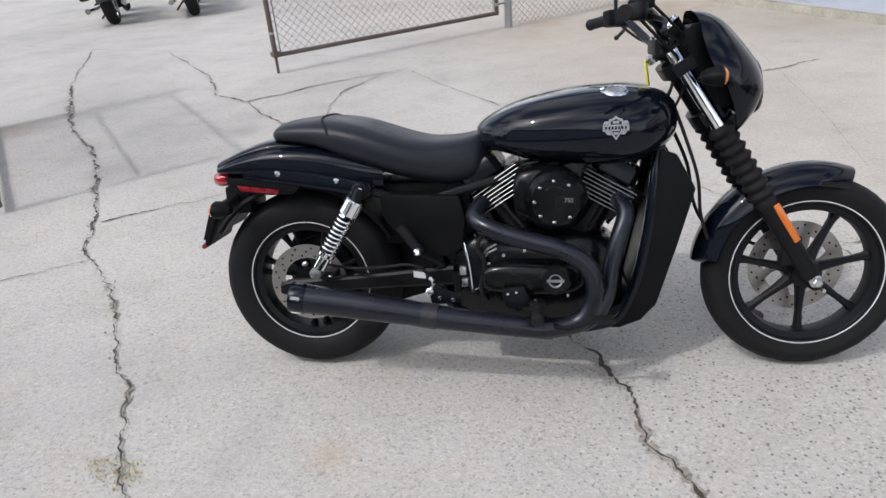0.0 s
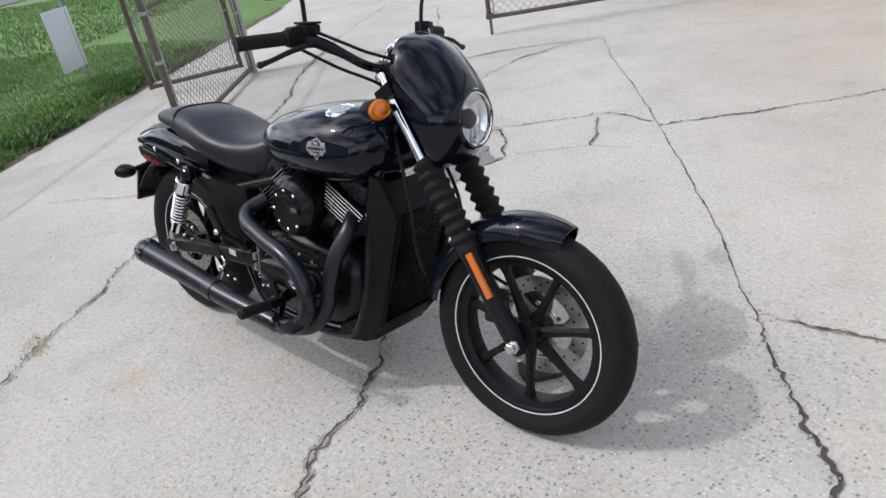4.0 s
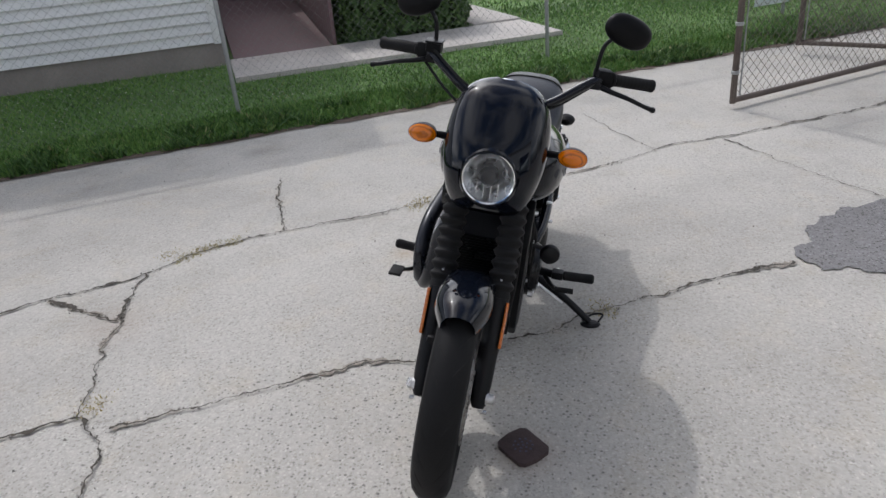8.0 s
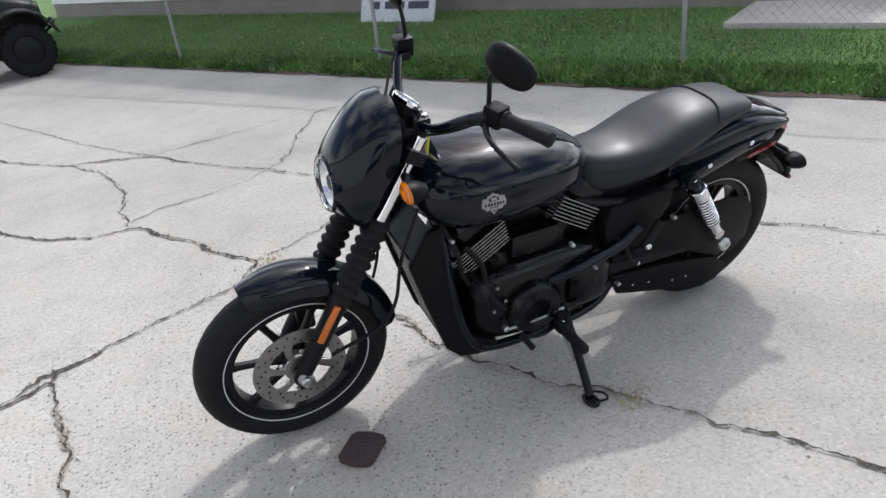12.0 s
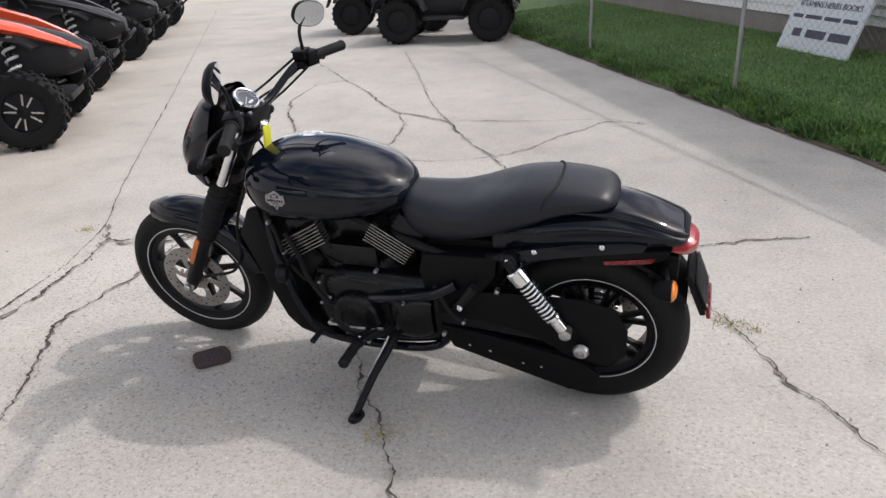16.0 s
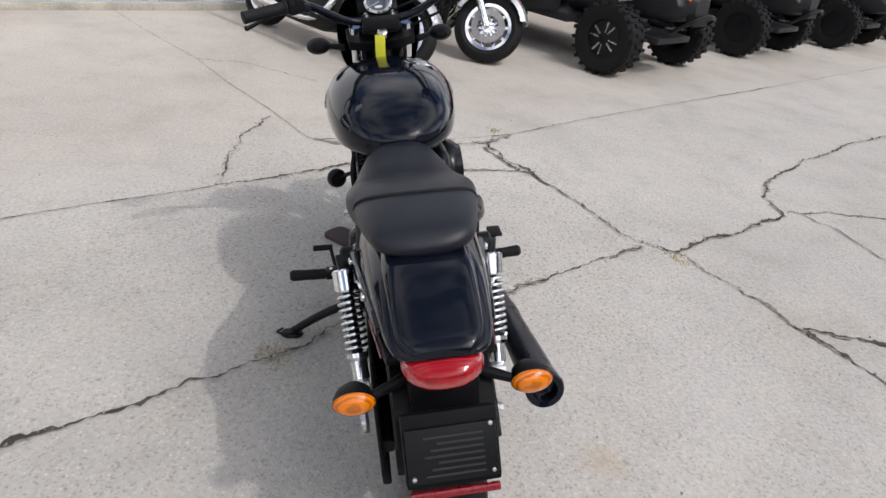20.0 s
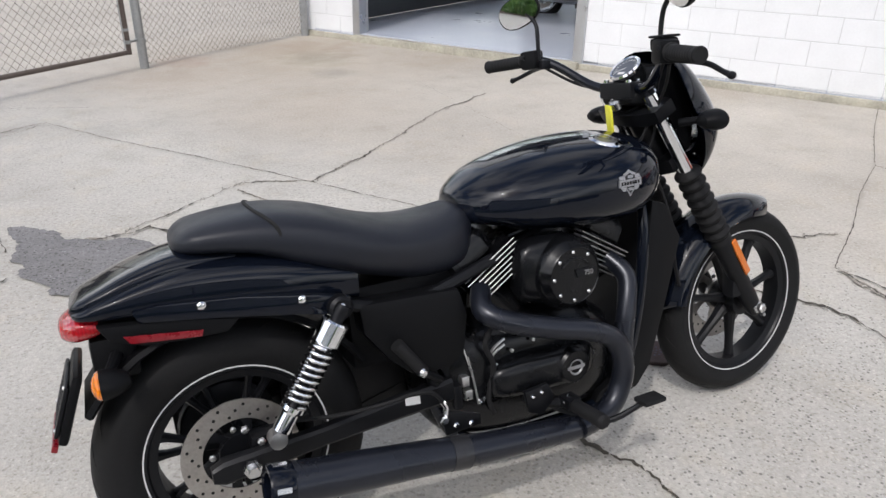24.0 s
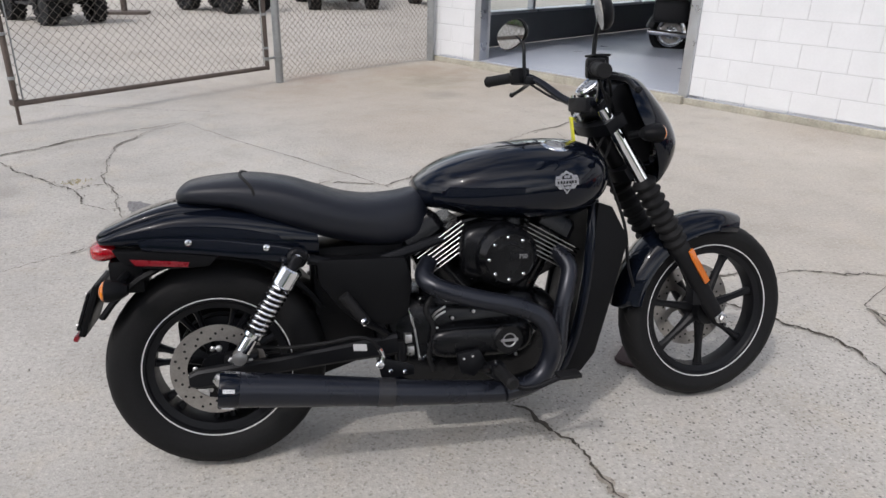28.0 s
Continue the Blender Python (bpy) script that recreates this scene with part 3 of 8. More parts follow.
def rubble():
    """Loose chips along the wider cracks."""
    rng = np.random.RandomState(8)
    pool = [p for w, l in LINES for p in l if w >= 0.0125 and -3 < p.x < 4 and -4 < p.y < 4]
    verts, faces = [], []
    for _ in range(2000):
        c = pool[rng.randint(len(pool))]
        x, y = c.x + rng.normal() * 0.013, c.y + rng.normal() * 0.013
        r = 0.0018 + 0.005 * rng.rand() ** 3
        k = len(verts)
        a0 = rng.rand() * 6
        for j in range(4):
            a = a0 + j * 1.571 + rng.normal() * 0.3
            verts.append((x + r * math.cos(a), y + r * math.sin(a), 0.0))
        for j in range(3):
            a = a0 + j * 2.09
            verts.append((x + 0.55 * r * math.cos(a), y + 0.55 * r * math.sin(a), 0.003 + r * (0.5 + 0.4 * rng.rand())))
        faces += [(k, k + 1, k + 4), (k + 1, k + 5, k + 4), (k + 1, k + 2, k + 5), (k + 2, k + 3, k + 6), (k + 2, k + 6, k + 5), (k + 3, k, k + 6), (k, k + 4, k + 6), (k + 4, k + 5, k + 6)]
    for _ in range(700):
        x, y = rng.uniform(-2.6, 3.6), rng.uniform(-3.2, 3.6)
        r = 0.0025 + 0.005 * rng.rand() ** 4
        k = len(verts)
        for j in range(3):
            a = rng.rand() * 2 + j * 2.09
            verts.append((x + r * math.cos(a), y + r * math.sin(a), 0.0))
        verts.append((x, y, 0.003 + r * 0.8))
        faces += [(k, k + 1, k + 3), (k + 1, k + 2, k + 3), (k + 2, k, k + 3)]
    me = bpy.data.meshes.new("rubble")
    me.from_pydata(verts, [], faces)
    me.materials.append(M_CHIP)
    tagged(new("rubble", me), "loose concrete chips and grit on the paving", "rubble", kind="stuff")


rubble()


def flat_piece(name, outline, z, mat, label, category, rough_edge=0.0, thick=0.0):
    bm = bmesh.new()
    pts = []
    for (a, b), (c, d) in zip(outline, outline[1:] + outline[:1]):
        n = 20 if rough_edge else 1
        for k in range(n):
            x, y = a + (c - a) * k / n, b + (d - b) * k / n
            pts.append((x + rough_edge * (noise.noise((x * 9, y * 9, 1.0)) + 0.4 * noise.noise((x * 37, y * 37, 1.0))), y + rough_edge * (noise.noise((x * 9, y * 9, 7.0)) + 0.4 * noise.noise((x * 37, y * 37, 7.0)))))
    if thick:
        prism(bm, pts, z - thick, z, "z")
    else:
        bm.faces.new([bm.verts.new((x, y, z)) for x, y in pts])
        bmesh.ops.recalc_face_normals(bm, faces=bm.faces)
        if bm.faces[:][0].normal.z < 0:
            bmesh.ops.reverse_faces(bm, faces=bm.faces[:])
    return tagged(finish(name, bm, mat, None, "", 0), label, category, kind="structure")


flat_piece("asphalt_patch", [(-.23, 1.34), (-.02, 1.27), (.14, 1.21), (.23, 1.39), (.25, 1.64), (.08, 1.77), (-.05, 1.88), (-.31, 2.02), (-.54, 2.30), (-.63, 2.30), (-.58, 2.04), (-.55, 1.75), (-.41, 1.50)], 0.006, M_ASPH, "dark grey asphalt patch in the concrete", "patch", 0.06)

# ---- lawn, walk and house side ----
def LAWN_Z(v):
    return float(np.interp(-v, [2.72, 2.8, 3.3, 4.4, 5.0], [0.0, 0.025, 0.075, 0.165, 0.17]))


def lawn_sheet():
    bm = bmesh.new()
    us = [-60, -30, -16] + [x * 0.125 for x in range(-96, 130)] + [30, 60]
    vs = [-2.72, -2.8, -2.95, -3.3, -3.8, -4.4, -5.2, -6.5, -8, -10, -13, -16, -24, -60]
    lift = LAWN_Z
    grid = []
    for v in vs:
        row = []
        for u in us:
            edge = (v == vs[0])
            vv = v + max(-9, min(u, 16)) * 0.024 * max(0, 1 - (v - vs[0]) / -2.0) + ((0.06 * noise.noise((u * 1.7, 2.0, 0.0)) + 0.04 * noise.noise((u * 6.0, 5.0, 0.0)) - 0.05) if v > -3.2 else 0)
            z = 0.0 if edge else lift(v) + 0.01 * noise.noise((u, v * 2, 1.0))
            row.append(bm.verts.new(lot(u, vv, z + 0.002)))
        grid.append(row)
    for a, b in zip(grid, grid[1:]):
        for i in range(len(us) - 1):
            bm.faces.new((a[i], a[i + 1], b[i + 1], b[i])[::-1])
    bmesh.ops.recalc_face_normals(bm, faces=bm.faces[:])
    return tagged(finish("lawn", bm, M_TURF, None, "", 60), "green mown lawn beside the paving", "lawn", kind="structure")


lawn_sheet()
SOIL = [(u * 0.1, -2.655 + 0.0024 * min(u, 160) + 0.05 * noise.noise((u * 0.21, 1.0, 0.0)) + 0.035 * noise.noise((u * 0.9, 6.0, 0.0))) for u in range(-90, 161)]
flat_piece("soil_edge", [lot(u, v)[:2] for u, v in SOIL] + [lot(16, -2.7)[:2], lot(8, -2.9)[:2], lot(0, -2.98)[:2], lot(-9, -3.2)[:2]], 0.006, M_SOIL, "bare dark soil edge of the lawn", "soil")


def blades(name, count, where, height, mat, label, category, lean=0.5, width=0.006):
    rng = np.random.RandomState(len(name) * 7 + count % 97)
    verts, faces = [], []
    while len(faces) < count:
        p = where(rng)
        if p is None:
            continue
        a = rng.rand() * 6.283
        h = height * (0.5 + rng.rand() * 0.9)
        w = width * (0.6 + rng.rand() * 0.8)
        dx, dy = math.cos(a) * w, math.sin(a) * w
        b = rng.rand() * 6.283
        l = lean * h * rng.rand()
        k = len(verts)
        verts += [(p[0] - dx, p[1] - dy, p[2]), (p[0] + dx, p[1] + dy, p[2]), (p[0] + math.cos(b) * l, p[1] + math.sin(b) * l, p[2] + h)]
        faces.append((k, k + 1, k + 2))
    me = bpy.data.meshes.new(name)
    me.from_pydata(verts, [], faces)
    me.materials.append(mat)
    return tagged(new(name, me), label, category, kind="stuff")


def on_walk(u, v):
    return (-2.4 < u < 1.1 and v < -4.1) or (u > 1.0 and v < -4.98)


def lawn_spot(u0, u1, v0, v1, power=1.0):
    def pick(rng):
        u = u0 + rng.rand() * (u1 - u0)
        v = v0 + (v1 - v0) * rng.rand() ** power
        if on_walk(u, v):
            return None
        v2 = v + 0.024 * min(u, 16) * max(0, 1 - (v + 2.72) / -2.0)
        return lot(u, v2, LAWN_Z(v) - 0.006)
    return pick


blades("grass", 90000, lawn_spot(-6.5, 12, -2.78, -6.2, 1.25), 0.042, M_GRASS, "short green grass with clover", "grass", 0.9, 0.0045)
blades("grass", 26000, lawn_spot(-5.5, 11, -2.72, -3.25, 0.75), 0.045, M_GRASS, "longer weedy grass at the paving edge", "grass", 1.3, 0.007)
blades("clover", 60000, lawn_spot(-6.0, 11.5, -2.74, -5.4, 1.2), 0.022, M_GRASS, "low clover leaves among the grass", "clover", 2.6, 0.011)
blades("grass", 40000, lawn_spot(-16, -2.5, -5, -15.5), 0.05, M_GRASS, "mown green lawn beyond the walk", "grass", 0.6, 0.014)
EDGE_PICK = lawn_spot(-6, 12, -2.70, -3.05, 1.3)


def edge_spot(rng):
    """Clumps of taller weeds, here and there along the paving."""
    p = EDGE_PICK(rng)
    if p is None or noise.noise((p[0] * 2.4, p[1] * 2.4, 8.0)) + 0.4 * noise.noise((p[0] * 9, p[1] * 9, 2.0)) < 0.02:
        return None
    return p


blades("weeds", 16000, edge_spot, 0.062, M_WEED, "taller dark weeds in clumps along the paving", "weeds", 1.6, 0.012)
LAWN_PICK = lawn_spot(-3, 9, -3.2, -5.6)


def flower_spot(rng):
    p = LAWN_PICK(rng)
    return None if p is None else (p[0], p[1], p[2] + 0.038)


blades("clover_flowers", 700, flower_spot, 0.009, M_FLOWER, "small white clover flowers in the grass", "flowers", 1.0, 0.007)


def slab(name, u0, u1, v0, v1, z0, z1, mat, label, category, bevel=0.012):
    return tagged(finish(name, new_box((u0, v0, z0), (u1, v1, z1), bevel), mat, None, "", 35, LOT), label, category, kind="structure")


slab("sidewalk", -2.35, 1.05, -5.2, -4.12, -0.05, 0.195, M_WALK, "pale concrete sidewalk slab along the lawn", "sidewalk")
slab("sidewalk", -2.35, -1.75, -14, -5.206, -0.05, 0.215, M_WALK, "pale concrete path beside the hedge", "sidewalk")
slab("road", -60, 60, -19, -14.5, 0.0, 0.2, M_ROAD, "grey asphalt street beyond the lawn", "street", 0.005)

# ramp with its board side
bm = bmesh.new()
prism(bm, [(-5.21, 0.02), (-5.21, 0.17), (-10.5, 0.62), (-10.5, 0.02)], -0.08, 1.0, "x")
tagged(finish("ramp", bm, M_MAROON, None, "", 35, LOT), "maroon painted ramp up beside the house", "ramp", kind="structure")
rail = thing("ramp_wall", LOT, "dark maroon board wall with a flat cap along the ramp", "wall")
for k in range(28):
    part("board", new_box((-0.14, -5.3 - k * 0.15 - 0.142, 0.12), (-0.1, -5.3 - k * 0.15, 1.07), 0.004), M_MAROON, rail)
part("cap", new_box((-0.2, -9.6, 1.07), (-0.03, -5.26, 1.11), 0.006), M_FOUND, rail)


porch = thing("porch", LOT, "dark maroon board porch at the head of the ramp", "porch")
for k in range(9):
    part("board", new_box((-0.2 + k * 0.142, -9.12, 0.3), (-0.2 + k * 0.142 + 0.136, -9.08, 2.6), 0.004), M_MAROON, porch)
part("back_post", new_box((-0.26, -9.2, 0.1), (-0.2, -9.06, 2.6), 0.004), M_MAROON, porch)


def hedge():
    h = thing("hedge", LOT, "dense clipped dark green hedge", "hedge")
    # added solid block behind the leaves, coloured as the hedge's shaded depth
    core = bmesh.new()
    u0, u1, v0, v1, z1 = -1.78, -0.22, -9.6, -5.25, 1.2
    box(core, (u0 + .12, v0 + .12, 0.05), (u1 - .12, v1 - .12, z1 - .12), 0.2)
    part("branch_core", core, M_HEDGE_DARK, h)
    rng = np.random.RandomState(5)
    verts, faces = [], []
    cu, cv = (u0 + u1) / 2, (v0 + v1) / 2
    for _ in range(52000):
        a = rng.rand(3) * 2 - 1
        k = rng.randint(3)
        a[k] = 1 if (a[k] > 0 or k == 2) else -1
        q = np.array([abs(a[0]) ** 7, abs(a[1]) ** 14, abs(max(a[2], -0.9)) ** 7])
        s = max(q.sum(), 1) ** -0.14
        r = s * (1.0 + 0.05 * noise.noise((a[0] * 3 + 7, a[1] * 7, a[2] * 3)) + rng.normal() * 0.02)
        p = np.array([cu + a[0] * r * (u1 - u0) / 2, cv + a[1] * min(r, 1.02) * (v1 - v0) / 2, 0.06 + (a[2] * r + 1) / 2 * z1])
        if p[2] < 0.08:
            p[2] = 0.08 + rng.rand() * 0.1
        d1, d2 = rng.normal(size=3) * 0.016, rng.normal(size=3) * 0.016
        n = len(verts)
        verts += [tuple(p - d1), tuple(p + d2), tuple(p + d1), tuple(p - d2)]
        faces.append((n, n + 1, n + 2, n + 3))
    me = bpy.data.meshes.new("leaves")
    me.from_pydata(verts, [], faces)
    me.materials.append(M_HEDGE)
    ob = new("leaves", me)
    ob.parent = h
    ob["kind"] = "stuff"


hedge()


def house():
    h = thing("house", LOT, "house with white lap siding on a grey foundation", "house")
    u0, u1, v0 = 1.07, 14.0, -5.0
    part("foundation", new_box((u0 + .02, v0 - 8, -0.1), (u1, v0 - 0.02, 0.42), 0.004), M_FOUND, h)
    wall = part("wall", new_box((u0 + .03, v0 - 7.97, 0.42), (u1, v0 - 0.03, 3.3)), M_SIDING, h)
    bm = bmesh.new()
    plank = [(0.0, 0.008), (0.034, 0.0), (0.036, 0.006), (0.006, 0.105), (0.0, 0.105)]
    prism(bm, [(v0 - 0.03 + a, b) for a, b in plank], u0 + 0.1, u1, "x")
    me = bpy.data.meshes.new("siding_plank")
    bm.to_mesh(me)
    bm.free()
    me.materials.append(M_SIDING)
    for k in range(26):
        ob = new("siding_plank", me)
        ob.parent = wall
        ob.location = (0, 0, 0.412 + k * 0.104)
    bm = bmesh.new()
    prism(bm, [(u0 + 0.03 - a, b) for a, b in plank], v0 - 7.97, v0 - 0.1, "y")
    me = bpy.data.meshes.new("siding_plank")
    bm.to_mesh(me)
    bm.free()
    me.materials.append(M_SIDING)
    for k in range(26):
        ob = new("siding_plank", me)
        ob.parent = wall
        ob.location = (0, 0, 0.412 + k * 0.104)
    part("corner_board", new_box((u0 - 0.0, v0 - 0.1, 0.40), (u0 + 0.1, v0 + 0.012, 3.2), 0.004), M_SIDING, h)
    bm = bmesh.new()
    prism(bm, [(v0 + 0.45, 3.28), (v0 + 0.45, 3.43), (v0 - 4, 5.6), (v0 - 8.4, 3.43), (v0 - 8.4, 3.28)], u0 - 0.4, u1 + 0.3, "x")
    part("roof", bm, M_ROAD, h, "dark shingled gable roof")


house()


def text_mesh(body, size, mat, parent, m, name="lettering"):
    cu = bpy.data.curves.new(name, "FONT")
    cu.body, cu.size, cu.align_x, cu.extrude = body, size, "CENTER", 0.002
    tmp = bpy.data.objects.new(name, cu)
    scene.collection.objects.link(tmp)
    me = bpy.data.meshes.new_from_object(tmp.evaluated_get(bpy.context.evaluated_depsgraph_get()))
    bpy.data.objects.remove(tmp)
    me.materials.append(mat)
    ob = new(name, me)
    ob.parent = parent
    ob.matrix_local = m
    return ob


def sign():
    base = lot(4.92, -4.38, 0.165)
    s = thing("sign", Matrix.Translation(base) @ pose(0, 0, 0, 0, 0, -58.66 + 180) @ pose(0, 0, 0, -20, 0, 0), "weathered pale painted sign board leaning on the house", "sign")
    part("board", new_box((-0.56, -0.012, 0.0), (0.56, 0.012, 1.05), 0.004), M_SIGN, s)
    text_mesh("HEALTH STORE", 0.17, M_INK, s, Matrix.Translation((0, -0.015, 0.60)) @ pose(0, 0, 0, 90))
    text_mesh("VITAMINS HERBS BOOKS", 0.085, M_INK, s, Matrix.Translation((0, -0.015, 0.47)) @ pose(0, 0, 0, 90))
    bm = bmesh.new()
    for a, w in ((-0.5, .16), (-0.3, .26), (0.0, .24), (0.28, .2)):
        box(bm, (a, -0.015, 0.345), (a + w, -0.0125, 0.385))
    part("small_print", bm, M_INK, s)
    for a, w in ((-0.4, .14), (-0.18, .3), (0.18, .3)):
        part("number_bar", new_box((a, -0.015, 0.15), (a + w, -0.0125, 0.235)), M_INK, s)


sign()


# ---- white block building ----
def building():
    b = thing("building", LOT, "white painted concrete block workshop with an open doorway", "building")
    v0, u0, u1 = 5.83, -5.22, 16.0
    d0, d1, dh, top = -4.36, -1.62, 2.7, 3.6
    front = part("wall", new_box((d1, v0 + 0.0035, 0.05), (u1, v0 + 0.2, top)), M_MORTAR, b)
    jamb = part("wall", new_box((u0 + 0.012, v0 + 0.0035, 0.05), (d0, v0 + 0.2, top)), M_MORTAR, b)
    part("lintel", new_box((d0, v0 + 0.012, dh), (d1, v0 + 0.2, top)), M_WHITE, b)
    # side wall with windows over a dark panelled base
    side = part("wall", new_box((u0 + 0.012, v0 + 0.2, 0.1), (u0 + 0.2, v0 + 9, 0.52)), M_DARKWALL, b)
    part("wall", new_box((u0 + 0.012, v0 + 0.2, 2.5), (u0 + 0.2, v0 + 9, top)), M_WHITE, b)
    for k in range(6):
        win = part("window", new_box((u0 + 0.06, v0 + 0.45 + k * 1.45, 0.52), (u0 + 0.16, v0 + 0.51 + k * 1.45, 2.5), 0.004), M_ALU, b)
        part("sill", new_box((u0 + 0.03, v0 + 0.5 + k * 1.45, 0.521), (u0 + 0.24, v0 + 1.91 + k * 1.45, 0.56), 0.004), M_ALU, win)
        part("pane", new_box((u0 + 0.10, v0 + 0.511 + k * 1.45, 0.562), (u0 + 0.106, v0 + 1.899 + k * 1.45, 2.5)), M_PANE, win)
    part("wall", new_box((u0, v0 + 9, 0.0), (u1, v0 + 9.2, top)), M_INTWALL, b)
    part("wall", new_box((3.2, v0 + 0.2, 0.0), (3.4, v0 + 9, top)), M_INTWALL, b)
    part("wall", new_box((u1 - 0.2, v0 + 0.2, 0.0), (u1, v0 + 9, top)), M_WHITE, b)
    part("roof", new_box((u0 - 0.1, v0 - 0.05, top), (u1 + 0.1, v0 + 9.3, top + 0.25), 0.01), M_FOUND, b)
    part("inside_floor", new_box((u0 + 0.2, v0 + 0.0, 0.0), (u1 - 0.2, v0 + 9, 0.09)), M_FLOORIN, b, "smooth blue-grey painted floor")
    part("footing", new_box((d1 + 0.02, v0 - 0.035, -0.02), (u1, v0 + 0.02, 0.06), 0.01), M_BASE, b, "stained rough footing")
    part("footing", new_box((u0 - 0.02, v0 - 0.035, -0.02), (d0 - 0.02, v0 + 0.02, 0.06), 0.01), M_BASE, b)
    part("threshold", new_box((d0 - 0.02, v0 - 0.09, -0.02), (d1 + 0.02, v0 + 0.03, 0.075), 0.008), M_BASE, b)
    for u in (d0, d1):
        part("door_track", new_box((u - 0.05, v0 - 0.03, 0.05), (u + 0.05, v0 + 0.1, dh), 0.006), M_ALU, b)
    # blocks: courses of 0.2 m, 0.4 m long, half-bond
    shapes = {}

    def block(parent, a, w, z, h):
        key = (round(w, 3), round(h, 3))
        if key not in shapes:
            bm = new_box((0.003, 0, 0.003), (w - 0.003, 0.03, h - 0.003), 0.004)
            me = bpy.data.meshes.new("block")
            bm.to_mesh(me)
            bm.free()
            me.materials.append(M_WHITE)
            shapes[key] = me
        ob = new("block", shapes[key])
        ob.parent = parent
        ob.location = (a, v0, z)
    far = bmesh.new()
    for c in range(17):
        z = 0.062 + c * 0.2
        a = d1 + (0.0 if c % 2 else -0.2)
        while a < u1:
            lo, hi = max(a, d1 + 0.05), min(a + 0.4, u1)
            if hi - lo > 0.06:
                if c < 8 and a < 7.5:
                    block(front, lo, hi - lo, z, 0.2)
                else:
                    box(far, (lo + .003, v0, z + .003), (hi - .003, v0 + .03, z + .197))
            a += 0.4
        a = u0 + (0.0 if c % 2 else -0.2)
        while a < d0 - 0.06:
            lo, hi = max(a, u0), min(a + 0.4, d0 - 0.05)
            if hi - lo > 0.05:
                if c < 10:
                    block(jamb, lo, hi - lo, z, 0.2)
                else:
                    box(far, (lo + .003, v0, z + .003), (hi - .003, v0 + .03, z + .197))
            a += 0.4
    ob = part("far_blocks", far, M_WHITE, front, "", 0)
    ob["kind"] = "stuff"


def glass_material():
    m, nt, b = material("window_glass")
    b.inputs["Base Color"].default_value = (0.9, 0.95, 0.95, 1)
    b.inputs["Transmission Weight"].default_value = 1.0
    b.inputs["Roughness"].default_value = 0.02
    b.inputs["IOR"].default_value = 1.05
    return m


M_PANE = glass_material()
building()


# ---- chain-link gates and fences ----
def chain_mesh(length, z0, z1, pitch=0.076, r=0.0019, mat=None):
    """Diagonal wires of a chain-link panel in the x-z plane."""
    verts, faces = [], []
    h = z1 - z0

    def wire(x0, za, x1, zb, off):
        d = Vector((x1 - x0, 0, zb - za)).normalized()
        s, t = Vector((0, 1, 0)) * r, d.cross(Vector((0, 1, 0))) * r
        k = len(verts)
        for px, pz in ((x0, za), (x1, zb)):
            c = Vector((px, off, pz))
            for q in (s, t * 0.87 - s * 0.5, -t * 0.87 - s * 0.5):
                verts.append((c + q)[:])
        for i in range(3):
            j = (i + 1) % 3
            faces.append((k + i, k + j, k + 3 + j, k + 3 + i))
    n = int((length + h) / pitch) + 1
    for i in range(n):
        s = -h + i * pitch
        a, b = max(0, s), min(length, s + h)
        if b - a > 0.01:
            wire(a, z0 + (a - s), b, z0 + (b - s), 0.0015)
            wire(a, z1 - (a - s), b, z1 - (b - s), -0.0015)
    me = bpy.data.meshes.new("chain_mesh")
    me.from_pydata(verts, [], faces)
    me.materials.append(mat or M_WIRE)
    return me


def panel_frame(p, q):
    """A matrix with x from p to q along the ground."""
    d = Vector(q) - Vector(p)
    return Matrix.Translation(p) @ Matrix.Rotation(math.atan2(d.y, d.x), 4, "Z"), d.length


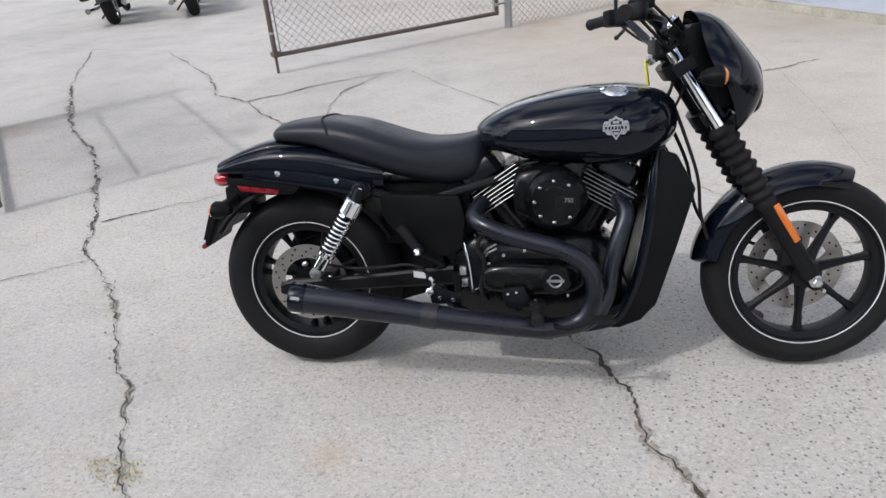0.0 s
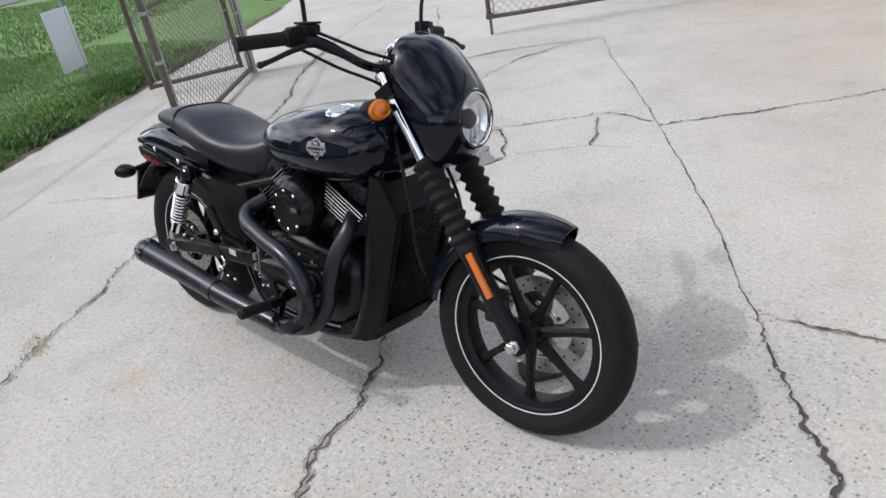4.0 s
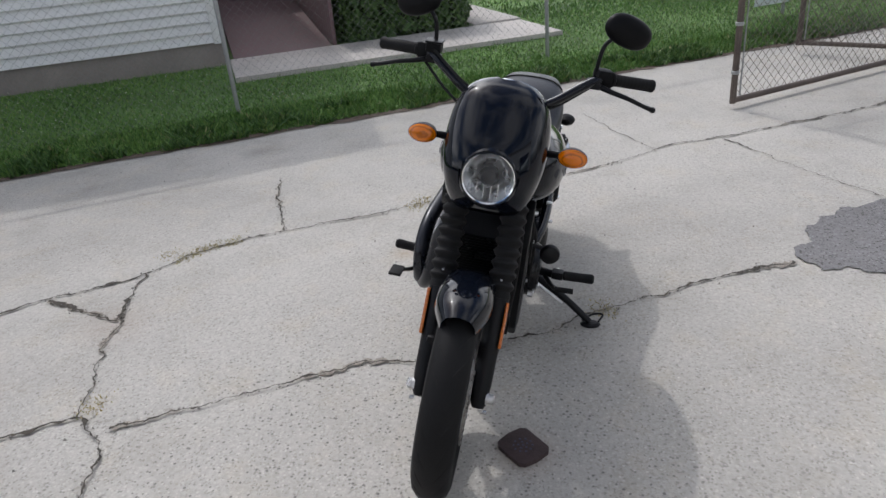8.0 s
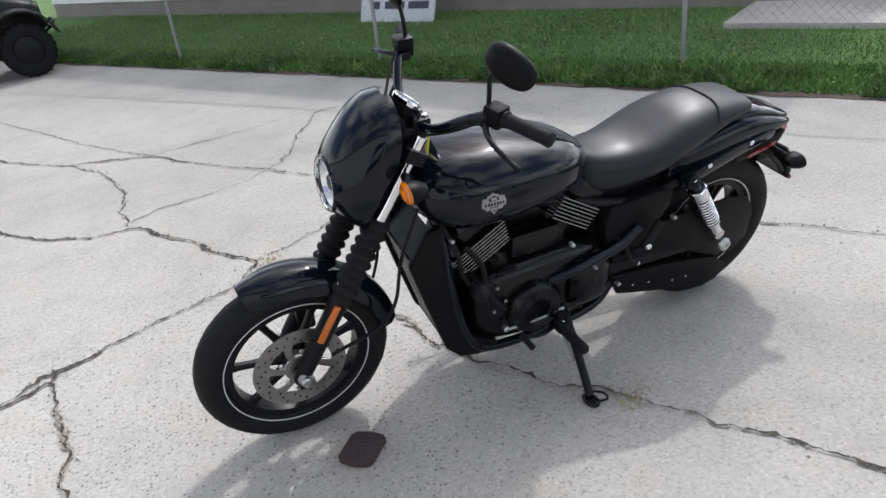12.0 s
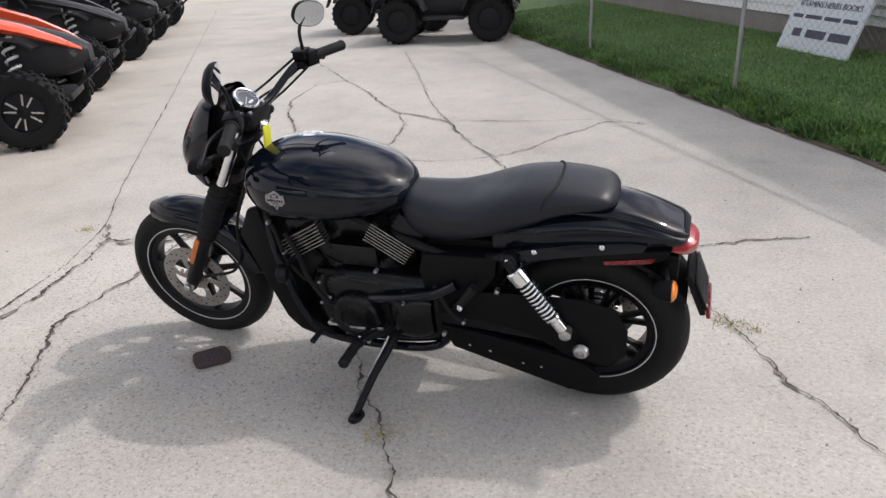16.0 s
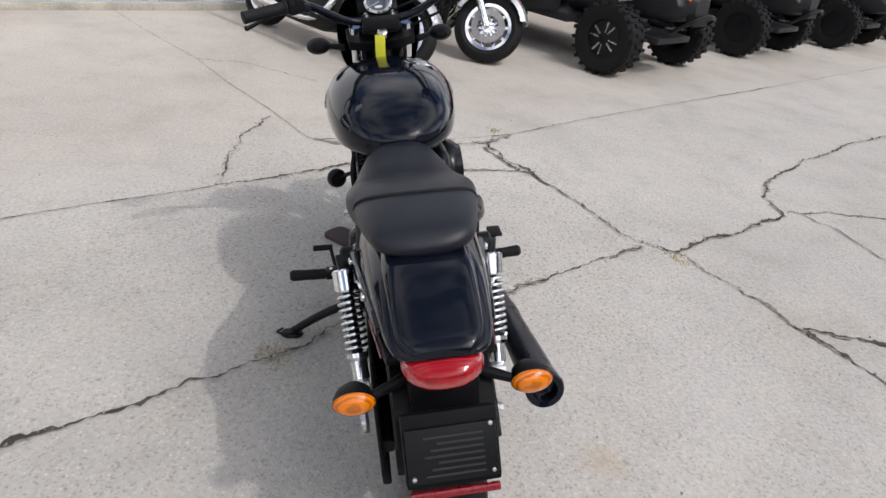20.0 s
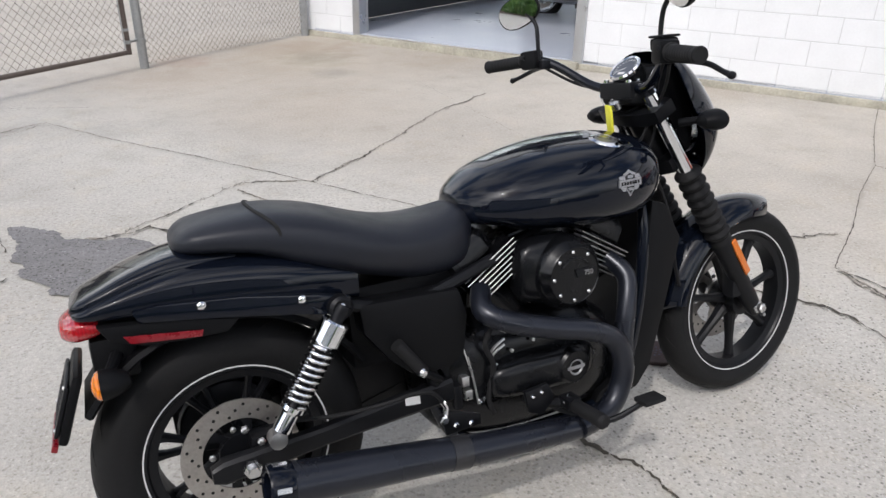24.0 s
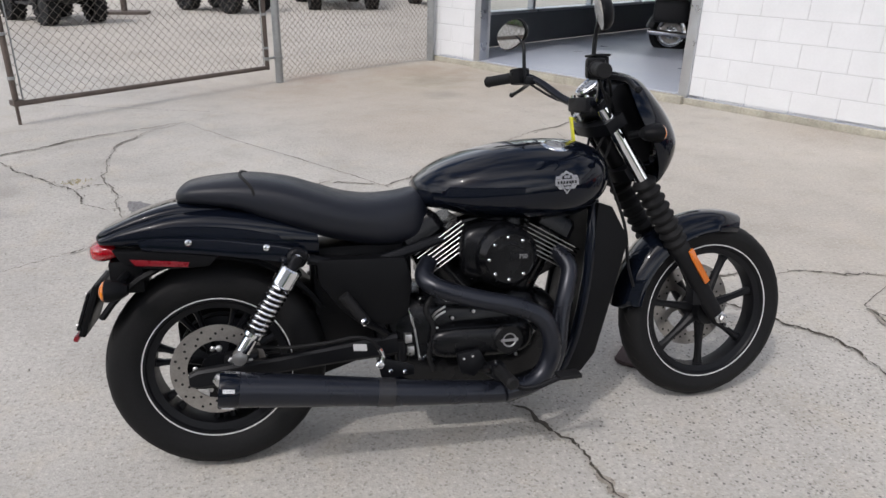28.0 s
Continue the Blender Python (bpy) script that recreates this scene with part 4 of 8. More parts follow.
def gate(p, q, z0, label, foot=0.0, mat=None, mid=0.95, hinge=0.0):
    m, n = panel_frame(p, q)
    g = thing("gate", m, label, "gate")
    mat = mat or M_RUSTRAIL
    for z in (z0, 1.75):
        part("rail", tube(bmesh.new(), [(0, 0, z), (n, 0, z)], 0.021, 10, 1), mat, g)
    part("rail", tube(bmesh.new(), [(0.02, 0, mid), (n - 0.02, 0, mid)], 0.016, 8, 1), mat, g)
    for x in (0.0, n):
        part("stile", tube(bmesh.new(), [(x, 0, z0 - 0.02), (x, 0, 1.78)], 0.023, 10, 1), mat, g)
    for x in (0.05, n - 0.05):
        part("tension_bar", tube(bmesh.new(), [(x, 0.012, z0 + .03), (x, 0.012, 1.72)], 0.006, 6, 1), M_GALV, g)
        for k in range(5):
            part("clamp", lathe(bmesh.new(), [(0.026, -0.012), (0.029, -0.01), (0.029, 0.01), (0.026, 0.012)], Matrix.Translation((0 if x < 1 else n, 0, z0 + 0.2 + k * 0.33)), 12), M_GALV, g)
    ob = new("chain_mesh", chain_mesh(n, z0 + 0.01, 1.74))
    ob.parent = g
    if hinge:
        for z in (z0 + 0.09, 1.62):
            h = part("hinge", tube(bmesh.new(), [(-hinge, 0, z), (0.0, 0, z)], 0.011, 8, 1), M_GALV, g, "galvanised hinge strap")
            for x, r in ((-hinge, 0.046), (0.0, 0.026)):
                part("band", lathe(bmesh.new(), [(r, -0.016), (r + 0.005, -0.014), (r + 0.005, 0.014), (r, 0.016)], Matrix.Translation((x, 0, z)), 16), M_GALV, h)
    if foot:
        part("drop_rod", tube(bmesh.new(), [(n - 0.01, -0.035, 0.0), (n - 0.01, -0.035, 0.75)], 0.014, 8, 1), mat, g)
        part("rod_bracket", new_box((n - 0.05, -0.055, z0 - 0.012), (n + 0.03, 0.03, z0 + 0.03), 0.004), mat, g)
    return g


def fence_post(x, y, h, r=0.03):
    t = thing("fence_post", Matrix.Translation((x, y, 0)), "grey galvanised steel fence post", "post", "fence posts")
    part("pole", tube(bmesh.new(), [(0, 0, -0.05), (0, 0, h)], r, 12, 1), M_GALV, t)
    part("cap", lathe(bmesh.new(), [(r * 1.12, 0.0), (r * 1.12, 0.02), (r * 0.7, 0.045), (0.0, 0.055)], Matrix.Translation((0, 0, h)), 12), M_GALV, t)


PA, FA = lot(-4.97, 3.39), lot(-4.61, 0.78)
gate(PA + (FA - PA).normalized() * 0.15, FA, 0.17, "weathered chain-link gate leaf with a drop rod", 1.0, None, 1.06, 0.15)
fence_post(PA.x, PA.y, 2.0, 0.042)
gate(lot(-4.29, -1.58), lot(-2.24, -1.28), 0.06, "weathered chain-link gate leaf standing open")
HB = lot(-4.37, -1.6)
fence_post(HB.x, HB.y, 2.0, 0.042)
CO = lot(-5.12, 5.75)
gate(lot(-4.3, -1.68), lot(-3.83, -2.4), 0.1, "narrow chain-link gate leaf swung back beside the post")


def fence_run(p, q, h, label, r=0.0009, mat=None):
    m, n = panel_frame(p, q)
    f = thing("fence", m, label, "fence")
    part("rail", tube(bmesh.new(), [(0, 0, h), (n, 0, h)], 0.018, 8, 1), M_GALV, f)
    ob = new("chain_mesh", chain_mesh(n, 0.03, h, 0.07, r, mat or M_WIRE2))
    ob.parent = f


fence_run(PA, CO, 1.85, "chain-link fence panel between gate and building", 0.0020, M_WIRE)
fence_post(CO.x, CO.y, 2.0, 0.045)
for k in range(7):
    u = -4.8 + k * 2.95
    p = lot(u, -3.32 + 0.08 * u)
    fence_post(p.x, p.y, 1.85, 0.019)
    if k < 6:
        fence_run(p, lot(u + 2.95, -3.32 + 0.08 * (u + 2.95)), 1.8, "galvanised chain-link fence along the lawn")
fence_run(HB, lot(-4.8, -3.7), 1.8, "chain-link fence return to the gate post")


def fence_board():
    p, q = lot(-4.38, -3.66, 0.23), lot(-4.86, -3.70, 0.23)
    m, n = panel_frame(p, q)
    b = thing("fence_sign", m, "small pale weathered board wired to the fence", "sign")
    part("board", new_box((0, -0.008, 0.0), (n, 0.004, 0.62), 0.003), M_SIGN, b)
    for z in (0.06, 0.56):
        part("wire_tie", tube(bmesh.new(), [(0.03, -0.010, z), (0.03, 0.016, z + 0.012), (0.05, 0.016, z)], 0.002, 6, 2), M_GALV, b)


fence_board()


def drain_plate():
    d = thing("drain_cover", pose(1.437, 0.208, 0, 0, 0, 48), "small rusty iron cover lying on the concrete", "cover")
    bm = bmesh.new()
    out = [(-0.046, -0.058), (0.05, -0.059), (0.064, -0.046), (0.071, -0.008), (0.067, 0.04), (0.052, 0.056), (-0.05, 0.059), (-0.066, 0.044), (-0.071, 0.0), (-0.063, -0.045)]
    prism(bm, out, 0.0, 0.016, "z", 0.004)
    part("plate", bm, M_RUST, d)
    for n, r in ((1, 0.0), (5, 0.014), (10, 0.028)):
        for k in range(n):
            a = 2 * math.pi * k / n + r * 9
            part("drain_hole", lathe(bmesh.new(), [(0.0036, 0), (0.0036, 0.0012), (0, 0.0012)], Matrix.Translation((r * math.cos(a), r * math.sin(a), 0.0156)), 8), M_INK, d)


drain_plate()


def weeds():
    rng = np.random.RandomState(11)
    spots = [(.27, -1.75), (.29, -1.64), (.22, -1.6), (.15, -1.55), (.1, -1.47), (-.41, -.62), (1.42, -1.31), (-1.0, 2.75), (3.05, -.76), (-.50, -.60), (.61, .43)]

    def pick(r):
        x, y = spots[r.randint(len(spots))]
        return (x + r.normal() * 0.035, y + r.normal() * 0.03, 0.0)
    blades("weeds", 1300, pick, 0.009, M_DRYGRASS, "dry yellow weeds in the cracks", "weeds", 1.6, 0.0024)


weeds()

from mathutils.bvhtree import BVHTree

# ---- motorcycle materials ----
M_TYRE = surface("tyre_rubber", (0.0105, 0.0105, 0.011), 0.62, vary=0.25, scale=10, fine=160, relief=0.0008, spec=0.15)
# blue in the gloss, satin, exhaust and vinyl blacks stands for reflected sky
M_GLOSS = surface("black_gloss_paint", (0.0035, 0.005, 0.0095), 0.16, vary=0.1, scale=5, coat=1.0, rough_vary=0.03, spec=0.03)
M_SATIN = surface("satin_black_metal", (0.0062, 0.0066, 0.0082), 0.42, 0.2, vary=0.2, scale=9, fine=120, relief=0.0002, spec=0.25)
M_EXH = surface("satin_black_exhaust", (0.012, 0.014, 0.021), 0.29, 0.4, vary=0.2, scale=7, fine=90, spec=0.6)
M_ENG = surface("wrinkle_black_engine", (0.0052, 0.0055, 0.0066), 0.24, 0.2, vary=0.25, scale=14, fine=220, relief=0.0003, spec=0.32)
M_PLAST = surface("black_plastic", (0.005, 0.0052, 0.006), 0.46, vary=0.2, scale=9, fine=260, relief=0.0003, spec=0.11)
M_VINYL = surface("seat_vinyl", (0.0105, 0.0122, 0.018), 0.42, vary=0.15, scale=9, fine=420, relief=0.0005, spec=0.32)
M_CHROME = surface("chrome", (0.82, 0.83, 0.85), 0.07, 1.0, vary=0.04, scale=6, rough_vary=0.03)
M_STEEL = surface("bright_steel", (0.55, 0.55, 0.55), 0.3, 0.95, vary=0.12, scale=12)
M_DISC = surface("brake_disc_steel", (0.36, 0.34, 0.32), 0.38, 0.9, vary=0.2, scale=30, fine=160)
M_FIN = surface("machined_fin_edge", (0.48, 0.48, 0.48), 0.38, 0.9, vary=0.08, scale=20)
M_STRIPE = surface("white_pinstripe", (0.60, 0.60, 0.60), 0.4, vary=0.05)
M_RUBBER = surface("soft_rubber", (0.010, 0.010, 0.0107), 0.7, vary=0.2, scale=20, fine=240, relief=0.0004, spec=0.20)
M_YELLOW = surface("yellow_tag", (0.75, 0.72, 0.05), 0.5, vary=0.06)
M_BADGE = surface("silver_badge", (0.34, 0.34, 0.35), 0.42, 0.7, vary=0.25, scale=40, fine=200)
M_REDREFL = surface("red_reflector", (0.18, 0.004, 0.010), 0.3, vary=0.15, scale=60, coat=0.6)
M_MIRROR = surface("mirror_glass", (0.85, 0.87, 0.88), 0.02, 1.0, vary=0.02, rough_vary=0.01)


def lens_material(name, col, rough=0.12, trans=0.45, coat=0.8, dark=0.8):
    m, nt, b = material(name)
    v = place(nt, 1.0)
    w = nt.nodes.new("ShaderNodeTexWave")
    w.inputs["Scale"].default_value = 46.0
    w.inputs["Distortion"].default_value = 3.0
    nt.links.new(v, w.inputs["Vector"])
    nt.links.new(ramp(nt, w.outputs[0], [(0.1, tuple(c * dark for c in col)), (0.5, col)]), b.inputs["Base Color"])
    b.inputs["Roughness"].default_value = rough
    b.inputs["Transmission Weight"].default_value = trans
    b.inputs["Coat Weight"].default_value = coat
    bump(nt, b, w.outputs[0], 0.25, 0.001)
    return m


M_AMBER = lens_material("amber_lens", (0.92, 0.23, 0.0), 0.06, 0.25, 0.4, 0.6)
M_REFL = lens_material("amber_reflector", (0.62, 0.15, 0.008), 0.3, 0.0)
M_RED = lens_material("red_lens", (0.36, 0.002, 0.008), 0.12, 0.15, 0.0)
M_GLASS, _nt, _b = material("headlamp_glass")
_b.inputs["Base Color"].default_value = (0.97, 0.98, 0.99, 1)
_b.inputs["Alpha"].default_value = 0.05
_b.inputs["Roughness"].default_value = 0.02
M_LAMPREF = surface("lamp_reflector", (0.88, 0.89, 0.9), 0.3, 1.0, vary=0.06, scale=30)
M_PRINT = surface("grey_print", (0.013, 0.013, 0.0145), 0.6, vary=0.1)
M_CLAMP = surface("dull_clamp", (0.04, 0.04, 0.043), 0.35, 0.6, vary=0.2)
M_DIAL = surface("dial_face", (0.13, 0.145, 0.18), 0.12, vary=0.06, coat=1.0)

# ---- motorcycle, in its own frame: x ahead from the rear axle, y left, z up ----
BIKE = Matrix.Translation((0, -0.041, 0.0)) @ Matrix.Rotation(radians(0.75), 4, "Z") @ Matrix.Rotation(radians(-10.5), 4, "X")
bike = thing("motorcycle", BIKE, "glossy black motorcycle leaning on its side stand on the concrete", "motorcycle")
HEAD = Vector((1.19, 0, 0.87))
AXIS = Vector((-0.36, 0, 0.58)).normalized()
STEER = Matrix.Translation(HEAD) @ Matrix.Rotation(radians(2.6), 4, AXIS) @ Matrix.Translation(-HEAD)
SIDES = (-1, 1)


def tail_taper(bm, s, was):
    """Bends a flat side piece, whose outer face lies at was, inwards towards the tail."""
    for v in bm.verts:
        v.co.y += s * (0.128 + 0.122 * (min(max(v.co.x, -0.28), 0.2) + 0.025) - was)
    return bm


def wheel(name, cx, rim_r, tyre_r, half, spokes, split, m, label):
    """A cast wheel with tyre, rim, pinstripes, spokes and hub, its axle along y."""
    w = thing(name)
    w.parent = bike
    w["label"] = label
    M = m @ pose(cx, 0, 0.295, 90)
    t = bmesh.new()
    prof = [(rim_r - 0.004, -half * 0.72), (rim_r + 0.012, -half * 0.86), (rim_r + 0.03, -half * 0.98), (tyre_r - 0.04, -half), (tyre_r - 0.02, -half * 0.86), (tyre_r - 0.007, -half * 0.55), (tyre_r, -half * 0.2)]
    prof += [(r, -h) for r, h in prof[::-1]]
    lathe(t, prof, M, 64, True)
    part("tyre", t, M_TYRE, w, "black road tyre", 40)
    # sipes: shallow curved grooves on the crown
    g = bmesh.new()
    for k in range(26):
        a0 = 2 * math.pi * k / 26
        for s in SIDES:
            pts = []
            for j in range(5):
                a = a0 + j * 0.055 + (0.12 if s > 0 else 0)
                h = s * half * (0.10 + 0.17 * j)
                r = tyre_r - 0.0016 - (abs(h) / half) ** 2.5 * 0.030
                pts.append(M @ Vector((r * math.cos(a), r * math.sin(a), h)))
            tube(g, pts, [0.0006, 0.0021, 0.0023, 0.0020, 0.0006], 4, 1)
    part("tread_groove", g, M_CRACKB, w)
    r = bmesh.new()
    hw = half * 0.74
    lathe(r, [(rim_r - 0.03, -hw + 0.012), (rim_r - 0.012, -hw + 0.006), (rim_r - 0.008, -hw), (rim_r + 0.004, -hw - 0.002), (rim_r + 0.004, hw + 0.002), (rim_r - 0.008, hw), (rim_r - 0.012, hw - 0.006), (rim_r - 0.03, hw - 0.012), (rim_r - 0.033, 0)], M, 64, True)
    part("rim", r, M_SATIN, w, "satin black cast rim")
    for s in SIDES:
        p = bmesh.new()
        lathe(p, [(rim_r - 0.0016, s * (hw + 0.0025)), (rim_r + 0.0015, s * (hw + 0.0028)), (rim_r + 0.0015, s * (hw + 0.001)), (rim_r - 0.0016, s * (hw + 0.001))], M, 64, True)
        part("pinstripe", p, M_STRIPE, w, "thin white rim stripe")
    part("hub", lathe(bmesh.new(), [(0.018, -half * 0.95), (0.042, -half * 0.9), (0.045, -half * 0.5), (0.036, 0), (0.045, half * 0.5), (0.042, half * 0.9), (0.018, half * 0.95)], M, 24), M_SATIN, w)
    for k in range(spokes):
        a = 2 * math.pi * (k + 0.25) / spokes
        for d in ((-0.13, 0.13) if split else (0.0,)):
            b = bmesh.new()
            loops = []
            for q, wd, th in ((0.03, 0.018, 0.02), (0.08, 0.012, 0.016), (rim_r * 0.6, 0.0095, 0.013), (rim_r - 0.05, 0.011, 0.013), (rim_r - 0.022, 0.018, 0.016)):
                aa = a + d * min(1, q / (rim_r * 0.7))
                c = Vector((math.cos(aa), math.sin(aa), 0)) * q
                sv = Vector((-math.sin(aa), math.cos(aa), 0)) * (0.72 if split else 1.0)
                loops.append([M @ (c + sv * wd * x + Vector((0, 0, th * y))) for x, y in ((-1, -.5), (-.5, -1), (.5, -1), (1, -.5), (1, .5), (.5, 1), (-.5, 1), (-1, .5))])
            rings(b, loops)
            part("spoke", b, M_SATIN, w)
    return w, M


M_CRACKB = surface("groove_black", (0.004, 0.004, 0.004), 0.9, vary=0.1)


def brake_disc(w, M, side, off, r, label, carrier_mat):
    d = bmesh.new()
    y = side * off
    lathe(d, [(r - 0.045, y - 0.0022), (r, y - 0.0022), (r, y + 0.0022), (r - 0.045, y + 0.0022)], M, 48, True)
    disc = part("brake_disc", d, M_DISC, w, label)
    h = bmesh.new()
    for k in range(40):
        a = 2 * math.pi * k / 40
        q = r - 0.012 - 0.012 * (k % 3)
        lathe(h, [(0, -0.0030), (0.0036, -0.0030), (0.0036, 0.0030), (0, 0.0030)], M @ Matrix.Translation((q * math.cos(a), q * math.sin(a), y)), 8)
    part("vent_hole", h, M_CRACKB, disc)["kind"] = "stuff"
    for k in range(6):
        a = 2 * math.pi * k / 6
        edge = [(0.04, -0.22), (r - 0.075, -0.02), (r - 0.040, 0.14), (r - 0.040, 0.46), (r - 0.068, 0.30), (0.04, 0.30)]
        c = bmesh.new()
        lo, hi = [[c.verts.new(M @ Vector((q * math.cos(a + b), q * math.sin(a + b), y + h))) for q, b in edge] for h in (-0.002, 0.002)]
        c.faces.new(lo[::-1])
        c.faces.new(hi)
        for e in range(6):
            c.faces.new((lo[e], lo[(e + 1) % 6], hi[(e + 1) % 6], hi[e]))
        part("disc_arm", c, carrier_mat, disc)
    c = lathe(bmesh.new(), [(0.02, y - 0.006), (0.048, y - 0.005), (0.048, y + 0.005), (0.02, y + 0.006)], M, 24, True)
    part("disc_carrier", c, carrier_mat, disc)
    for k in range(5):
        a = 2 * math.pi * k / 5 + 0.5
        part("disc_bolt", lathe(bmesh.new(), [(0.007, 0), (0.007, side * 0.005), (0.004, side * 0.007), (0, side * 0.007)], M @ Matrix.Translation((0.062 * math.cos(a), 0.062 * math.sin(a), y)), 8), M_STEEL, disc)


front, MF = wheel("front_wheel", 1.548, 0.222, 0.296, 0.052, 7, False, STEER, "black seven-spoke front wheel with white pinstripe")
rear, MR = wheel("rear_wheel", 0.012, 0.2, 0.297, 0.072, 7, True, Matrix.Identity(4), "black cast rear wheel with white pinstripe")
brake_disc(front, MF, -1, 0.052, 0.142, "drilled steel brake disc", M_DISC)
brake_disc(rear, MR, 1, 0.062, 0.128, "drilled steel rear brake disc", M_SATIN)


def superloft(bm, stations, n=28, top=2.3, low=2.6, flat=0.0, fine=4):
    """Skins cross-sections along x: (x, half width, z top, z bottom, z of the widest place)."""
    cols = [smooth_path([(s[0], s[k], 0) for s in stations], fine) for k in range(1, 5)]
    loops = []
    for i in range(len(cols[0])):
        x, w, zt, zb, zm = cols[0][i].x, cols[0][i].y, cols[1][i].y, cols[2][i].y, cols[3][i].y
        loop = []
        for k in range(n):
            a = 2 * math.pi * k / n
            c, s = math.cos(a), math.sin(a)
            e = top if s >= 0 else low
            y = math.copysign(abs(c) ** (2 / e), c) * w
            z = zm + (math.copysign(abs(s) ** (2 / e), s)) * ((zt - zm) if s >= 0 else (zm - zb))
            loop.append((x, y, z))
        loops.append(loop)
    return rings(bm, loops)


# tank
bm = superloft(bmesh.new(), [
    (0.583, 0.050, 0.775, 0.725, 0.745), (0.605, 0.092, 0.795, 0.705, 0.745), (0.66, 0.140, 0.826, 0.695, 0.745), (0.74, 0.172, 0.852, 0.672, 0.748),
    (0.86, 0.193, 0.874, 0.655, 0.752), (0.97, 0.197, 0.880, 0.648, 0.757), (1.05, 0.183, 0.876, 0.655, 0.76), (1.11, 0.150, 0.860, 0.685, 0.765), (1.148, 0.100, 0.832, 0.72, 0.77), (1.16, 0.055, 0.81, 0.745, 0.775)], 40, 2.5, 2.4)
tank = part("fuel_tank", bm, M_GLOSS, bike, "glossy black fuel tank", 60)
bm = bmesh.new()
CAP = pose(0.983, -0.095, 0.855, 14, 3, 0)
lathe(bm, [(0.046, 0.0), (0.048, 0.006), (0.044, 0.013), (0.034, 0.016), (0.032, 0.014), (0.0, 0.015)], CAP, 32)
cap = part("fuel_cap", bm, M_CHROME, tank, "chrome fuel cap")
part("cap_insert", lathe(bmesh.new(), [(0.03, 0.0145), (0.03, 0.0165), (0.0, 0.0165)], CAP, 24), M_STEEL, tank)
TANK_TREE = BVHTree.FromPolygons([v.co.copy() for v in tank.data.vertices], [tuple(p.vertices) for p in tank.data.polygons])
for s in SIDES:
    # winged shield badge, plain
    def badge_pt(a, b):
        x = 0.976 + a * 0.70
        z = 0.774 + b * 0.86
        hit = TANK_TREE.ray_cast(Vector((x, s * 0.5, z)), Vector((0, -s, 0)))[0]
        return hit
    def badge_layer(shapes, lift, mat, label=""):
        bm = bmesh.new()
        for o in shapes:
            a = [bm.verts.new(badge_pt(x, z) + Vector((0, s * lift, 0))) for x, z in o]
            b = [bm.verts.new(badge_pt(x, z) - Vector((0, s * 0.004, 0))) for x, z in o]
            bm.faces.new(a)
            for i in range(len(o)):
                j = (i + 1) % len(o)
                bm.faces.new((a[i], b[i], b[j], a[j]))
        bmesh.ops.recalc_face_normals(bm, faces=bm.faces[:])
        return bm, mat, label

    def shield(k):
        return [(a * k, b * k) for a, b in ((-0.026, 0.026), (-0.012, 0.030), (0, 0.036), (0.012, 0.030), (0.026, 0.026), (0.028, 0.006), (0.020, -0.016), (0, -0.038), (-0.020, -0.016), (-0.028, 0.006))]
    plate_b = part("badge", *badge_layer([shield(1.0)], 0.003, M_BADGE)[:2], tank, "plain silver shield badge")
    part("badge_field", *badge_layer([shield(0.78)], 0.0036, M_SATIN)[:2], plate_b)
    for o in ([(-0.012, 0.022), (0.012, 0.022), (0.012, 0.014), (-0.012, 0.014)], [(-0.013, -0.013), (0.013, -0.013), (0.006, -0.021), (-0.006, -0.021)]):
        part("badge_mark", *badge_layer([o], 0.0041, M_BADGE)[:2], plate_b)
    part("badge_bar", *badge_layer([[(-0.050, 0.0105), (0.050, 0.0105), (0.050, -0.0095), (-0.050, -0.0095)]], 0.0046, M_BADGE)[:2], plate_b)
    for e in SIDES:
        for o in ([(0.025, 0.021), (0.045, 0.021), (0.048, 0.012), (0.027, 0.012)], [(0.024, -0.011), (0.042, -0.011), (0.033, -0.021), (0.019, -0.021)]):
            part("badge_wing", *badge_layer([[(e * x, z) for x, z in o]], 0.0028, M_BADGE)[:2], plate_b)
    part("badge_print", *badge_layer([[(-0.042 + 0.0125 * q, 0.005), (-0.035 + 0.0125 * q, 0.005), (-0.035 + 0.0125 * q, -0.004), (-0.042 + 0.0125 * q, -0.004)] for q in range(7)], 0.0051, M_SATIN)[:2], plate_b)

# seat
bm = superloft(bmesh.new(), [
    (0.612, 0.060, 0.752, 0.665, 0.70), (0.585, 0.092, 0.758, 0.615, 0.68), (0.53, 0.115, 0.748, 0.60, 0.68), (0.45, 0.132, 0.745, 0.605, 0.685), (0.38, 0.146, 0.757, 0.625, 0.70),
    (0.31, 0.152, 0.780, 0.645, 0.72), (0.24, 0.148, 0.804, 0.672, 0.742), (0.17, 0.138, 0.818, 0.70, 0.758), (0.11, 0.129, 0.822, 0.73, 0.77), (0.04, 0.116, 0.818, 0.746, 0.778), (-0.012, 0.102, 0.811, 0.752, 0.780), (-0.036, 0.086, 0.801, 0.756, 0.778), (-0.050, 0.060, 0.789, 0.761, 0.775), (-0.055, 0.03, 0.781, 0.766, 0.773)], 36, 2.9, 2.6)
seat = part("seat", bm, M_VINYL, bike, "black vinyl stepped seat", 60)
